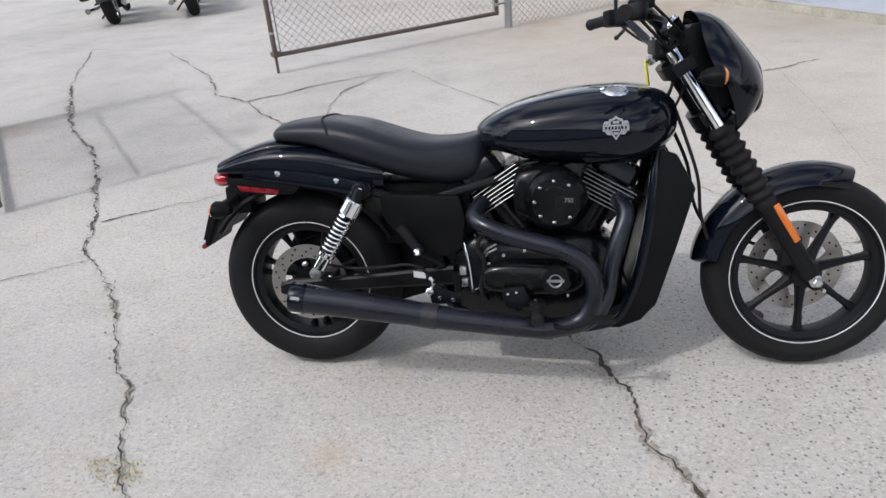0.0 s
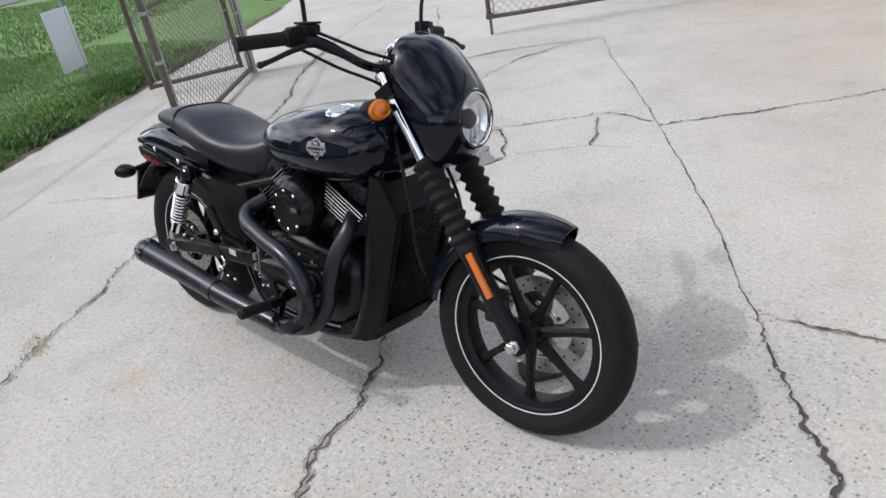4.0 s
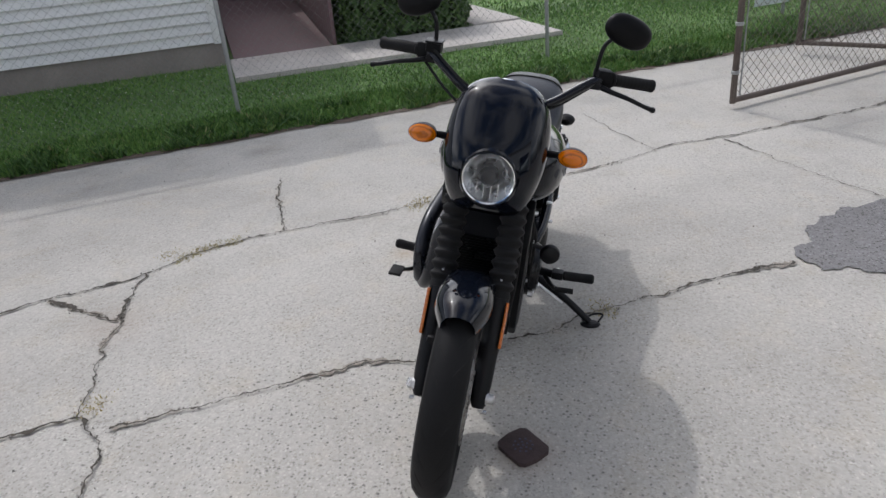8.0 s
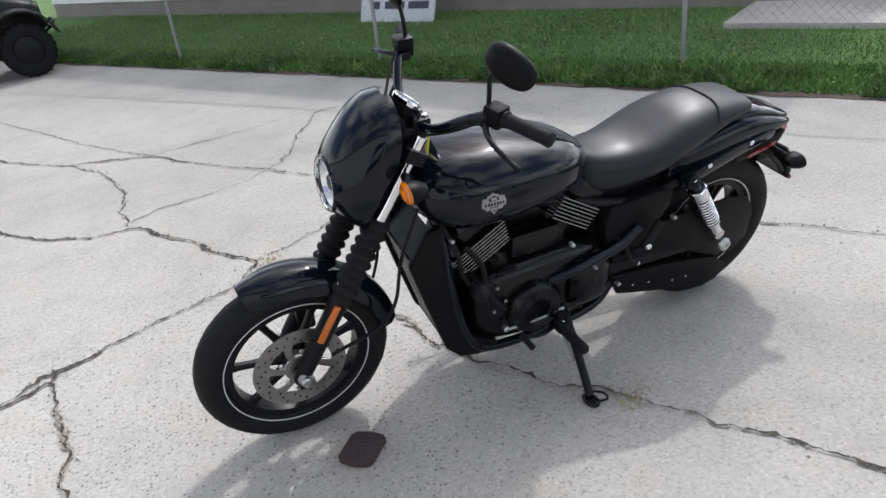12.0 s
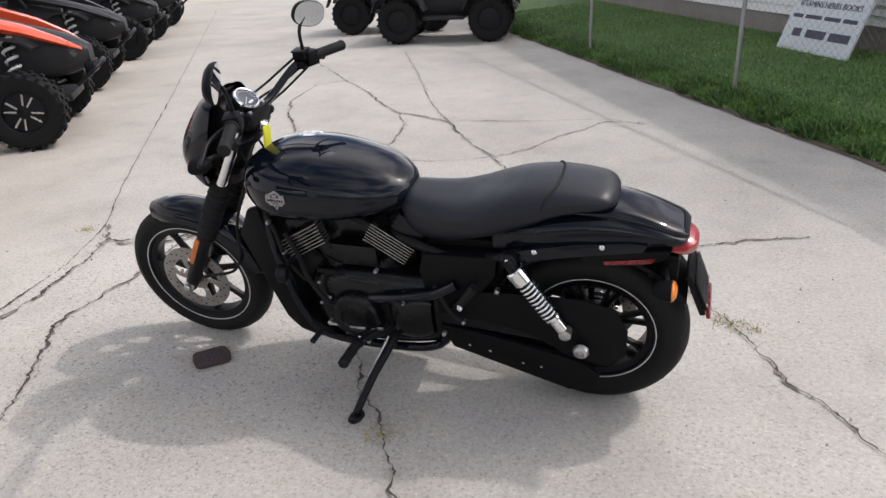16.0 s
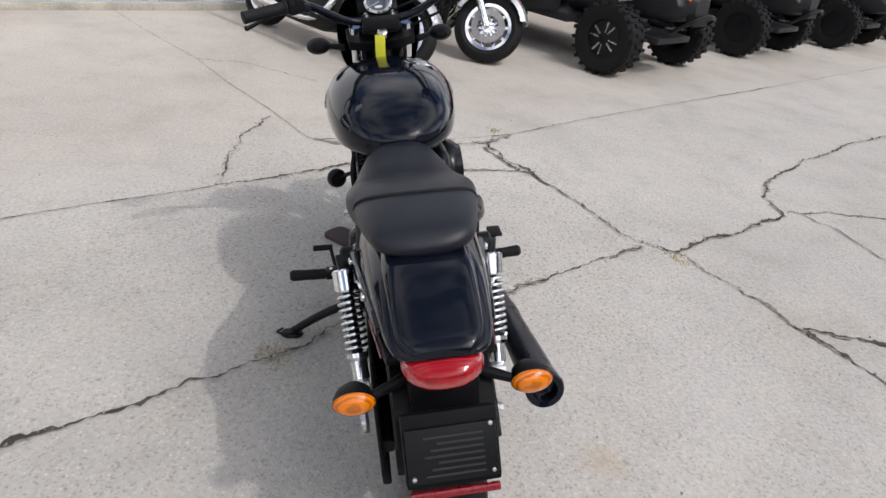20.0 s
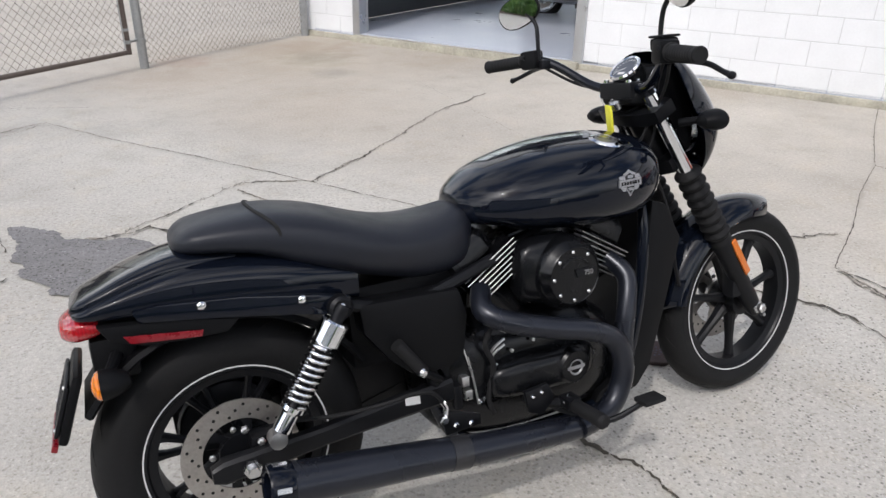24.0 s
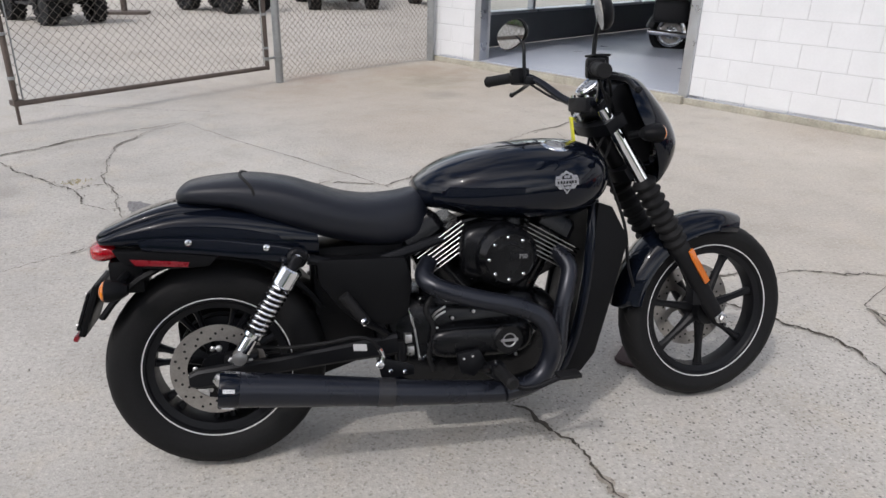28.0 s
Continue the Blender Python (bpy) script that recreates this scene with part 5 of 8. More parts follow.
for x0, dz in ((0.110, 0.004),):
    pts = []
    for k in range(19):
        a = math.pi * (0.02 + 0.96 * k / 18)
        c, s = math.cos(a), math.sin(a)
        y = math.copysign(abs(c) ** (2 / 2.9), c) * 0.1305
        z = 0.77 + abs(s) ** (2 / 2.9) * 0.0525
        pts.append((x0 + 0.035 * (abs(c) ** 2), y, z))
    part("seam", tube(bmesh.new(), pts, 0.0042, 8, 2), M_CRACKB, seat)
part("seat_bolt", lathe(bmesh.new(), [(0.012, 0), (0.013, 0.004), (0.008, 0.008), (0, 0.009)], axis_to((-0.05, -0.01, 0.752), (-0.4, 0, 0.9)), 12), M_CHROME, bike)

# rear fender, struts and tail
bm = superloft(bmesh.new(), [
    (0.30, 0.118, 0.70, 0.60, 0.645), (0.18, 0.131, 0.732, 0.61, 0.665), (0.06, 0.126, 0.75, 0.625, 0.682), (-0.05, 0.117, 0.749, 0.642, 0.69), (-0.13, 0.108, 0.730, 0.655, 0.690), (-0.20, 0.097, 0.705, 0.660, 0.684), (-0.238, 0.083, 0.688, 0.664, 0.676), (-0.252, 0.064, 0.681, 0.668, 0.675)], 36, 2.9, 5.0)
fender = part("rear_fender", bm, M_GLOSS, bike, "glossy black rear fender", 45)
bm = superloft(bmesh.new(), [(0.06, 0.086, 0.760, 0.70, 0.72), (-0.05, 0.090, 0.763, 0.70, 0.72), (-0.14, 0.086, 0.742, 0.685, 0.708), (-0.21, 0.08, 0.714, 0.675, 0.692), (-0.24, 0.068, 0.701, 0.670, 0.685), (-0.255, 0.052, 0.689, 0.670, 0.679)], 36, 4.0, 5.0)
part("fender_crown", bm, M_GLOSS, fender, "", 45)
for s in SIDES:
    y0 = s * 0.135
    bm = prism(bmesh.new(), [(-0.15, 0.676), (-0.1, 0.682), (0.05, 0.672), (0.2, 0.648), (0.268, 0.63), (0.272, 0.600), (0.24, 0.594), (0.16, 0.612), (0.0, 0.636), (-0.14, 0.652)], min(y0, y0 + s * 0.022), max(y0, y0 + s * 0.022), "y", 0.005)
    tail_taper(bm, s, 0.157)
    strut = part("fender_strut", bm, M_GLOSS, bike, "black fender strut")
    for x, z, o in ((-0.025, 0.668, 0.130), (0.166, 0.645, 0.153), (0.240, 0.619, 0.178)):
        part("strut_bolt", lathe(bmesh.new(), [(0.0085, 0), (0.009, 0.004), (0.006, 0.007), (0, 0.008)], axis_to((x, s * (o - 0.002), z), (0, s, 0)), 12), M_CHROME, strut)
    part("shock_mount", lathe(bmesh.new(), [(0.026, 0), (0.026, 0.024), (0.02, 0.03), (0, 0.03)], axis_to((0.240, s * 0.149, 0.615), (0, s, 0)), 20), M_SATIN, strut)
# inner arch over the tyre
bm = bmesh.new()
loops = []
for k in range(15):
    a = radians(28 + 118 * k / 14)
    c, sn = math.cos(a), math.sin(a)
    loops.append([(0.012 + (r * c), y, 0.295 + r * sn) for r, y in ((0.325, -0.10), (0.335, -0.095), (0.335, 0.095), (0.325, 0.10), (0.318, 0.09), (0.322, 0.0), (0.318, -0.09))])
rings(bm, loops)
part("inner_fender", bm, M_PLAST, bike)
# tail housing with marker lights, lamp, plate carrier
for s in SIDES:
    bm = prism(bmesh.new(), [(-0.215, 0.655), (-0.10, 0.648), (0.045, 0.628), (0.018, 0.602), (-0.06, 0.599), (-0.14, 0.604), (-0.195, 0.622)], min(s * 0.062, s * 0.128), max(s * 0.062, s * 0.128), "y", 0.006)
    tail_taper(bm, s, 0.134)
    part("tail_panel", bm, M_PLAST, bike)
    bm = prism(bmesh.new(), [(-0.172, 0.631), (-0.028, 0.617), (-0.033, 0.604), (-0.160, 0.614)], min(s * 0.129, s * 0.132), max(s * 0.129, s * 0.132), "y", 0.001)
    tail_taper(bm, s, 0.134)
    part("side_marker", bm, M_REDREFL, bike, "red side reflector")
bm = superloft(bmesh.new(), [(-0.21, 0.075, 0.666, 0.624, 0.645), (-0.23, 0.075, 0.670, 0.617, 0.643), (-0.25, 0.070, 0.670, 0.614, 0.642), (-0.268, 0.055, 0.663, 0.616, 0.64), (-0.279, 0.035, 0.655, 0.622, 0.639), (-0.282, 0.015, 0.648, 0.630, 0.639)], 28, 3, 2.6)
part("tail_lamp", bm, M_RED, bike, "red tail lamp lens", 50)
bm = new_box((-0.235, -0.066, 0.53), (-0.15, 0.066, 0.62), 0.012)
part("tail_bracket", bm, M_PLAST, bike)
TILT = Matrix.Translation((-0.268, -0.0, 0.55)) @ Matrix.Rotation(radians(21), 4, "Y")
bm = new_box((-0.010, -0.088, -0.128), (0.010, 0.088, 0.016), 0.010)
carrier = part("plate_carrier", bm, M_PLAST, bike, "black plate carrier", 35, TILT)
bm = new_box((-0.018, -0.082, -0.114), (-0.0105, 0.082, -0.010), 0.003)
plate = part("plate", bm, M_SATIN, carrier, "black blank plate with fine print", 35, TILT)
for k in range(7):
    bm = bmesh.new()
    box(bm, (-0.0192, -0.058, -0.102 + k * 0.012), (-0.0182, 0.05 - 0.012 * (k % 3), -0.098 + k * 0.012))
    part("print_bar", bm, M_PRINT, plate, "", 0, TILT)
bm = new_box((-0.018, -0.082, -0.144), (-0.006, 0.082, -0.130), 0.003)
part("reflector", bm, M_REDREFL, carrier, "red reflector strip", 35, TILT)
for s in SIDES:
    for z in (-0.102, -0.014) if s < 0 else (-0.102,):
        part("plate_screw", lathe(bmesh.new(), [(0.005, 0), (0.004, 0.003), (0, 0.0035)], TILT @ axis_to((-0.0182, s * 0.072, z), (-1, 0, 0)), 8), M_STEEL, plate)


def turn_signal(c, out, back, parent, stalk):
    """An oval indicator with a black shell, an amber lens and a stalk."""
    t = thing("turn_signal")
    t.parent = parent
    t["label"] = "amber turn signal on a black stalk"
    c, o = Vector(c), Vector(out).normalized()
    side = 1 if o.y > 0 else -1
    prof = [(0.0, -0.037), (0.012, -0.034), (0.021, -0.021), (0.0262, -0.002), (0.0268, 0.010)]
    sq = Matrix.Diagonal((1.0, 1.5, 1.15, 1))
    m = Matrix.Translation(c) @ pose(0, 0, 0, 0, -90 if back else 90, 0)
    part("shell", lathe(bmesh.new(), prof, m @ sq, 24), M_PLAST, t)
    part("lens", lathe(bmesh.new(), [(0.0264, 0.0095), (0.023, 0.016), (0.016, 0.0205), (0.008, 0.023), (0, 0.0235)], m @ sq, 24), M_AMBER, t, "amber lens")
    part("stalk", tube(bmesh.new(), [c + Vector((0, -side * 0.028, 0)), Vector(stalk)], [0.009, 0.012], 10, 1), M_PLAST, t)


for s in SIDES:
    turn_signal((-0.212, s * 0.165, 0.569), (0, s, 0), True, bike, (-0.19, s * 0.07, 0.585))

# shocks
for s in SIDES:
    a, b = Vector((0.240, s * 0.174, 0.613)), Vector((0.075, s * 0.16, 0.36))
    sh = thing("shock_absorber")
    sh.parent = bike
    sh["label"] = "chrome rear shock with an open coil spring"
    d = (b - a).normalized()
    L = (b - a).length
    A = axis_to(a, d)
    part("top_cover", lathe(bmesh.new(), [(0.0, 0.026), (0.027, 0.026), (0.0305, 0.030), (0.0305, 0.076), (0.027, 0.080), (0.0, 0.080)], A, 24), M_CHROME, sh, "chrome top cover")
    part("upper_eye", lathe(bmesh.new(), [(0.0, -0.012), (0.016, -0.010), (0.018, 0.0), (0.014, 0.027), (0.0, 0.027)], A, 18), M_SATIN, sh)
    part("damper", lathe(bmesh.new(), [(0.013, 0.05), (0.013, L - 0.07), (0.019, L - 0.068), (0.019, L - 0.03), (0.014, L - 0.02), (0.0, L - 0.02)], A, 20), M_SATIN, sh)
    part("lower_seat", lathe(bmesh.new(), [(0.0, L - 0.08), (0.027, L - 0.08), (0.027, L - 0.07), (0.02, L - 0.062), (0.02, L - 0.02), (0.012, L - 0.01), (0, L - 0.008)], A, 24), M_CHROME, sh)
    turns = 9
    pts = []
    for k in range(turns * 12 + 1):
        ph = 2 * math.pi * k / 12
        pts.append(A @ Vector((0.0255 * math.cos(ph), 0.0255 * math.sin(ph), 0.085 + (L - 0.168) * k / (turns * 12))))
    part("coil_spring", tube(bmesh.new(), pts, 0.0042, 8, 1), M_CHROME, sh, "bright coil spring", 60)
    part("lower_eye", lathe(bmesh.new(), [(0.008, -0.018), (0.019, -0.016), (0.019, 0.016), (0.008, 0.018)], axis_to(b, (0, 1, 0)), 18), M_STEEL, sh)

# swingarm, axle, belt drive
for s in SIDES:
    bm = bmesh.new()
    loops = []
    for x, z, h in ((0.50, 0.335, 0.030), (0.35, 0.325, 0.026), (0.18, 0.312, 0.022), (0.06, 0.302, 0.026), (-0.035, 0.296, 0.026), (-0.06, 0.295, 0.016)):
        loops.append([(x, s * (0.118 + a), z + b * h) for a, b in ((-0.016, -0.7), (-0.01, -1), (0.01, -1), (0.016, -0.7), (0.016, 0.7), (0.01, 1), (-0.01, 1), (-0.016, 0.7))])
    rings(bm, loops)
    bmesh.ops.recalc_face_normals(bm, faces=bm.faces[:])
    part("swingarm", bm, M_SATIN, bike)
part("axle_cap", lathe(bmesh.new(), [(0.024, 0), (0.026, 0.006), (0.022, 0.016), (0.012, 0.02), (0.01, 0.014), (0, 0.014)], axis_to((0.028, 0.155, 0.294), (0, 1, 0)), 20), M_STEEL, bike, "steel axle cap")
part("axle_nut", lathe(bmesh.new(), [(0.02, 0), (0.02, 0.012), (0.012, 0.016), (0.012, 0.024), (0, 0.024)], axis_to((0.02, -0.135, 0.295), (0, -1, 0)), 6), M_STEEL, bike)
part("belt_sprocket", lathe(bmesh.new(), [(0.03, 0.07), (0.108, 0.073), (0.112, 0.076), (0.112, 0.10), (0.1, 0.102), (0.03, 0.098)], pose(0.012, 0, 0.295, -90), 48, True), M_SATIN, bike)
bm = bmesh.new()
belt = [Vector((0.012 + 0.116 * math.cos(a), 0.088, 0.295 + 0.116 * math.sin(a))) for a in (radians(75 + 210 * k / 16) for k in range(17))] + [Vector((0.50 + 0.05 * math.cos(a), 0.088, 0.345 + 0.05 * math.sin(a))) for a in (radians(-80 + 160 * k / 6) for k in range(7))]
vs = [[bm.verts.new(p + Vector((0, dy, 0))) for dy in (-0.013, 0.013)] for p in belt]
for i in range(len(vs)):
    a, b = vs[i], vs[(i + 1) % len(vs)]
    bm.faces.new((a[0], a[1], b[1], b[0]))
part("drive_belt", bm, M_RUBBER, bike)
bm = prism(bmesh.new(), [(0.50, 0.445), (0.25, 0.468), (0.02, 0.474), (-0.07, 0.45), (-0.108, 0.375), (-0.106, 0.275), (-0.05, 0.222), (0.06, 0.24), (0.2, 0.315), (0.36, 0.34), (0.50, 0.352)], 0.126, 0.1365, "y", 0.006)
part("belt_guard", bm, M_PLAST, bike, "black upper belt guard")
bm = prism(bmesh.new(), [(0.50, 0.305), (0.34, 0.285), (0.16, 0.255), (0.03, 0.225), (-0.03, 0.175), (0.0, 0.115), (0.07, 0.10), (0.24, 0.15), (0.46, 0.215)], 0.118, 0.14, "y", 0.006)
guard = part("belt_guard", bm, M_PLAST, bike, "black lower belt guard")
for x, z in ((0.40, 0.235), (0.33, 0.222), (0.22, 0.19), (0.16, 0.185)):
    part("guard_screw", lathe(bmesh.new(), [(0.005, 0), (0.005, 0.003), (0, 0.004)], axis_to((x, 0.14, z), (0, 1, 0)), 8), M_STEEL, guard)

# rear caliper on the right
bm = bmesh.new()
box(bm, (0.03, -0.105, 0.30), (0.12, -0.055, 0.345), 0.01)
box(bm, (-0.04, -0.10, 0.255), (0.035, -0.075, 0.31), 0.008)
cal = part("rear_caliper", bm, M_SATIN, bike)
for p in ((0.05, -0.107, 0.335), (0.1, -0.107, 0.325), (0.02, -0.102, 0.37), (0.10, -0.10, 0.37)):
    part("caliper_bolt", lathe(bmesh.new(), [(0.009, 0), (0.009, 0.006), (0.005, 0.009), (0, 0.009)], axis_to(p, (0, -1, 0)), 6), M_STEEL, cal)
part("brake_hose", tube(bmesh.new(), [(0.10, -0.115, 0.37), (0.2, -0.155, 0.370), (0.30, -0.195, 0.386), (0.372, -0.208, 0.397), (0.415, -0.206, 0.384), (0.437, -0.203, 0.356)], 0.005, 8, 5), M_RUBBER, bike)

# frame rails and centre body
for s in SIDES:
    part("frame_tube", tube(bmesh.new(), [(1.13, s * 0.03, 0.80), (1.10, s * 0.105, 0.66), (1.075, s * 0.12, 0.45), (1.03, s * 0.12, 0.26), (0.95, s * 0.12, 0.17), (0.7, s * 0.115, 0.155), (0.52, s * 0.11, 0.19), (0.45, s * 0.11, 0.33)], 0.0165, 12, 5), M_GLOSS, bike, "black frame tube")
    part("frame_tube", tube(bmesh.new(), [(1.10, s * 0.05, 0.72), (0.8, s * 0.07, 0.66), (0.55, s * 0.11, 0.60), (0.40, s * 0.12, 0.57), (0.27, s * 0.125, 0.60)], 0.015, 10, 4), M_SATIN, bike)
    part("frame_tube", tube(bmesh.new(), [(0.40, s * 0.12, 0.57), (0.44, s * 0.12, 0.45), (0.47, s * 0.115, 0.30)], 0.016, 10, 4), M_SATIN, bike)
    bm = prism(bmesh.new(), [(0.285, 0.600), (0.53, 0.588), (0.548, 0.52), (0.535, 0.425), (0.49, 0.395), (0.40, 0.405), (0.35, 0.45), (0.292, 0.53)], min(s * 0.08, s * 0.142), max(s * 0.08, s * 0.142), "y", 0.014)
    part("side_cover", bm, M_PLAST, bike, "matt black side cover")
part("battery_box", new_box((0.28, -0.08, 0.42), (0.56, 0.08, 0.62), 0.02), M_PLAST, bike)
part("neck", tube(bmesh.new(), [HEAD + AXIS * 0.08, HEAD - AXIS * 0.14], 0.034, 16, 1), M_SATIN, bike)

# engine
bm = superloft(bmesh.new(), [(0.46, 0.075, 0.42, 0.23, 0.32), (0.50, 0.115, 0.455, 0.19, 0.32), (0.60, 0.135, 0.47, 0.165, 0.32), (0.75, 0.14, 0.475, 0.155, 0.31), (0.90, 0.13, 0.46, 0.16, 0.31), (0.98, 0.105, 0.42, 0.19, 0.30), (1.01, 0.07, 0.38, 0.23, 0.30)], 32, 4, 4)
engine = part("crankcase", bm, M_ENG, bike, "black V-twin crankcase", 50)
for base, up, nm, lean in (((0.705, 0.455), (-0.54, 0.84), "rear", 1), ((0.882, 0.448), (0.50, 0.866), "front", -1)):
    U = Vector((up[0], 0, up[1])).normalized()
    R = Vector((U.z, 0, -U.x))
    B = Vector((base[0], 0, base[1]))

    def at(a, y, h):
        return B + R * a + U * h + Vector((0, y, 0))
    cyl = thing("cylinder")
    cyl.parent = bike
    cyl["label"] = "black finned engine cylinder with bright fin edges"
    bm = bmesh.new()
    rings(bm, [[at(0.062 * math.cos(a), 0.085 * math.sin(a), h) for a in (2 * math.pi * k / 20 for k in range(20))] for h in (-0.04, 0.06, 0.16, 0.2)])
    part("barrel", bm, M_ENG, cyl)
    for k in range(7):
        h = 0.113 + k * 0.0118
        lo, hi = (-0.050 - 0.001 * k, 0.114) if lean > 0 else (-0.07 - 0.003 * k, 0.10 + 0.002 * k)
        bm = bmesh.new()
        for t0, y0, y1 in ((0.0028, 0.104, 0.118),):
            pts = [(lo, -0.08), (lo + 0.03, -y0), (hi - 0.03, -y0), (hi, -0.08), (hi, 0.09), (hi - 0.03, y1), (lo + 0.03, y1), (lo, 0.09)]
            va = [bm.verts.new(at(a, b, h - t0)) for a, b in pts]
            vb = [bm.verts.new(at(a, b, h + t0)) for a, b in pts]
            bm.faces.new(va[::-1])
            bm.faces.new(vb)
            for i in range(8):
                j = (i + 1) % 8
                bm.faces.new((va[i], va[j], vb[j], vb[i]))
        fin = part("fin", bm, M_ENG, cyl)
        for s in SIDES:
            bm = bmesh.new()
            e = 0.108 if s < 0 else 0.122
            cut = 0.03 if s < 0 and lean < 0 else 0.004
            q = [at(lo + 0.004, s * e, h), at(hi - cut, s * e, h)]
            tube(bm, q, 0.0014, 6, 1)
            part("fin_edge", bm, M_FIN, fin)
    bm = bmesh.new()
    hd = [(-0.07, -0.07), (-0.05, -0.09), (0.05, -0.09), (0.07, -0.07), (0.07, 0.08), (0.05, 0.1), (-0.05, 0.1), (-0.07, 0.08)]
    rings(bm, [[at(a * k, b * k, h) for a, b in hd] for h, k in ((0.192, 0.95), (0.198, 1.0), (0.235, 0.98), (0.25, 0.86))])
    part("head_cover", bm, M_ENG, cyl)

# intake and frame plates that fill the middle
part("intake_block", prism(bmesh.new(), [(0.585, 0.50), (0.60, 0.60), (0.66, 0.655), (0.75, 0.67), (0.95, 0.67), (1.03, 0.62), (1.02, 0.5), (0.85, 0.43), (0.7, 0.43)], -0.055, 0.055, "y", 0.01), M_ENG, bike)
part("pivot_plate", prism(bmesh.new(), [(0.53, 0.46), (0.53, 0.22), (0.36, 0.225), (0.14, 0.225), (0.14, 0.36), (0.24, 0.44), (0.36, 0.49)], 0.078, 0.09, "y", 0.003), M_SATIN, bike)

# right side: air cleaner, clutch cover
A = axis_to((0.812, -0.125, 0.572), (0, -1, 0.0))
part("air_cleaner", lathe(bmesh.new(), [(0.02, 0.0), (0.088, 0.006), (0.092, 0.020), (0.090, 0.042), (0.083, 0.055), (0.077, 0.060), (0.073, 0.068), (0.070, 0.071), (0.068, 0.068), (0.0, 0.069)], A, 44), M_ENG, bike, "round black air cleaner cover")
part("air_cleaner_body", superloft(bmesh.new(), [(0.69, 0.02, 0.61, 0.54, 0.57), (0.70, 0.035, 0.645, 0.515, 0.575), (0.745, 0.045, 0.664, 0.50, 0.576), (0.83, 0.040, 0.664, 0.50, 0.576), (0.885, 0.02, 0.62, 0.54, 0.576)], 24, 3, 3), M_ENG, bike, "", 50, Matrix.Translation((0, -0.118, 0.0)))
for d in (180, 223, 266, 310, 52, 95, 137):
    a = radians(d)
    part("cover_bolt", lathe(bmesh.new(), [(0.005, 0), (0.005, 0.004), (0.003, 0.006), (0, 0.006)], axis_to((0.812 + 0.060 * math.cos(a), -0.1925, 0.572 + 0.060 * math.sin(a)), (0, -1, 0)), 10), M_CHROME, bike)
part("cover_arc", tube(bmesh.new(), [(0.812 + 0.044 * math.cos(a), -0.194, 0.572 + 0.044 * math.sin(a)) for a in (radians(35 + 11 * k) for k in range(11))], 0.003, 8, 1), M_ENG, bike)
part("cover_plate", prism(bmesh.new(), [(0.812, 0.588), (0.868, 0.586), (0.867, 0.565), (0.817, 0.567)], -0.198, -0.193, "y", 0.001), M_SATIN, bike)
text_mesh("750", 0.017, M_BADGE, bike, Matrix.Translation((0.848, -0.1995, 0.5715)) @ pose(0, 0, 0, 90, 0, 0), "displacement_number")
bm = superloft(bmesh.new(), [(0.585, 0.02, 0.345, 0.31, 0.328), (0.60, 0.05, 0.372, 0.295, 0.33), (0.66, 0.062, 0.388, 0.285, 0.333), (0.76, 0.066, 0.388, 0.28, 0.333), (0.84, 0.06, 0.385, 0.28, 0.332), (0.885, 0.04, 0.37, 0.295, 0.332), (0.90, 0.015, 0.345, 0.315, 0.332)], 28, 3.4, 3.4)
part("clutch_cover", bm, M_ENG, bike, "rounded black clutch cover", 50, Matrix.Translation((0, -0.125, 0)))
LG = axis_to((0.808, -0.17, 0.337), (0, -1, 0))
part("timer_cover", lathe(bmesh.new(), [(0.046, 0.0), (0.046, 0.02), (0.040, 0.027), (0, 0.028)], LG, 32), M_ENG, bike)
bm = bmesh.new()
lathe(bm, [(0.018, 0.0275), (0.021, 0.0295), (0.018, 0.0295), (0.016, 0.0275)], LG, 24, True)
box(bm, (0.783, -0.2, 0.333), (0.833, -0.1965, 0.341))
part("badge", bm, M_BADGE, bike, "plain silver ring badge")
for k in range(9):
    a = radians(150 - 25 * k)
    part("case_bolt", lathe(bmesh.new(), [(0.005, 0), (0.005, 0.005), (0, 0.006)], axis_to((0.745 + 0.155 * math.cos(a), -0.145, 0.335 + 0.082 * math.sin(a)), (0, -1, 0)), 8), M_STEEL, bike)
# polished lug behind the clutch cover
for dz in (0.0, 0.014):
    part("case_lug", tube(bmesh.new(), [(0.598, -0.143, 0.394 + dz), (0.611, -0.148, 0.411 + dz), (0.636, -0.148, 0.424 + dz)], 0.0035, 8, 3), M_STEEL, bike)

# brackets, lines and fittings behind the right-hand cases
part("brake_line", tube(bmesh.new(), [(0.528, -0.120, 0.47), (0.537, -0.126, 0.43), (0.549, -0.132, 0.376)], 0.004, 8, 4), M_CHROME, bike, "bright brake line")
part("brake_line", tube(bmesh.new(), [(0.544, -0.132, 0.41), (0.553, -0.139, 0.345), (0.558, -0.147, 0.288)], 0.003, 8, 4), M_STEEL, bike, "steel brake line")
part("connector", new_box((0.520, -0.142, 0.338), (0.540, -0.118, 0.364), 0.003), M_STEEL, bike, "pale connector block")
part("connector", new_box((0.525, -0.145, 0.303), (0.545, -0.120, 0.329), 0.003), M_STEEL, bike)
part("master_cylinder", tube(bmesh.new(), [(0.512, -0.128, 0.345), (0.512, -0.128, 0.285)], 0.013, 14, 1), M_SATIN, bike)
part("muffler_bracket", prism(bmesh.new(), [(0.43, 0.325), (0.455, 0.326), (0.53, 0.298), (0.53, 0.272), (0.44, 0.270)], -0.207, -0.199, "y", 0.002), M_SATIN, bike)
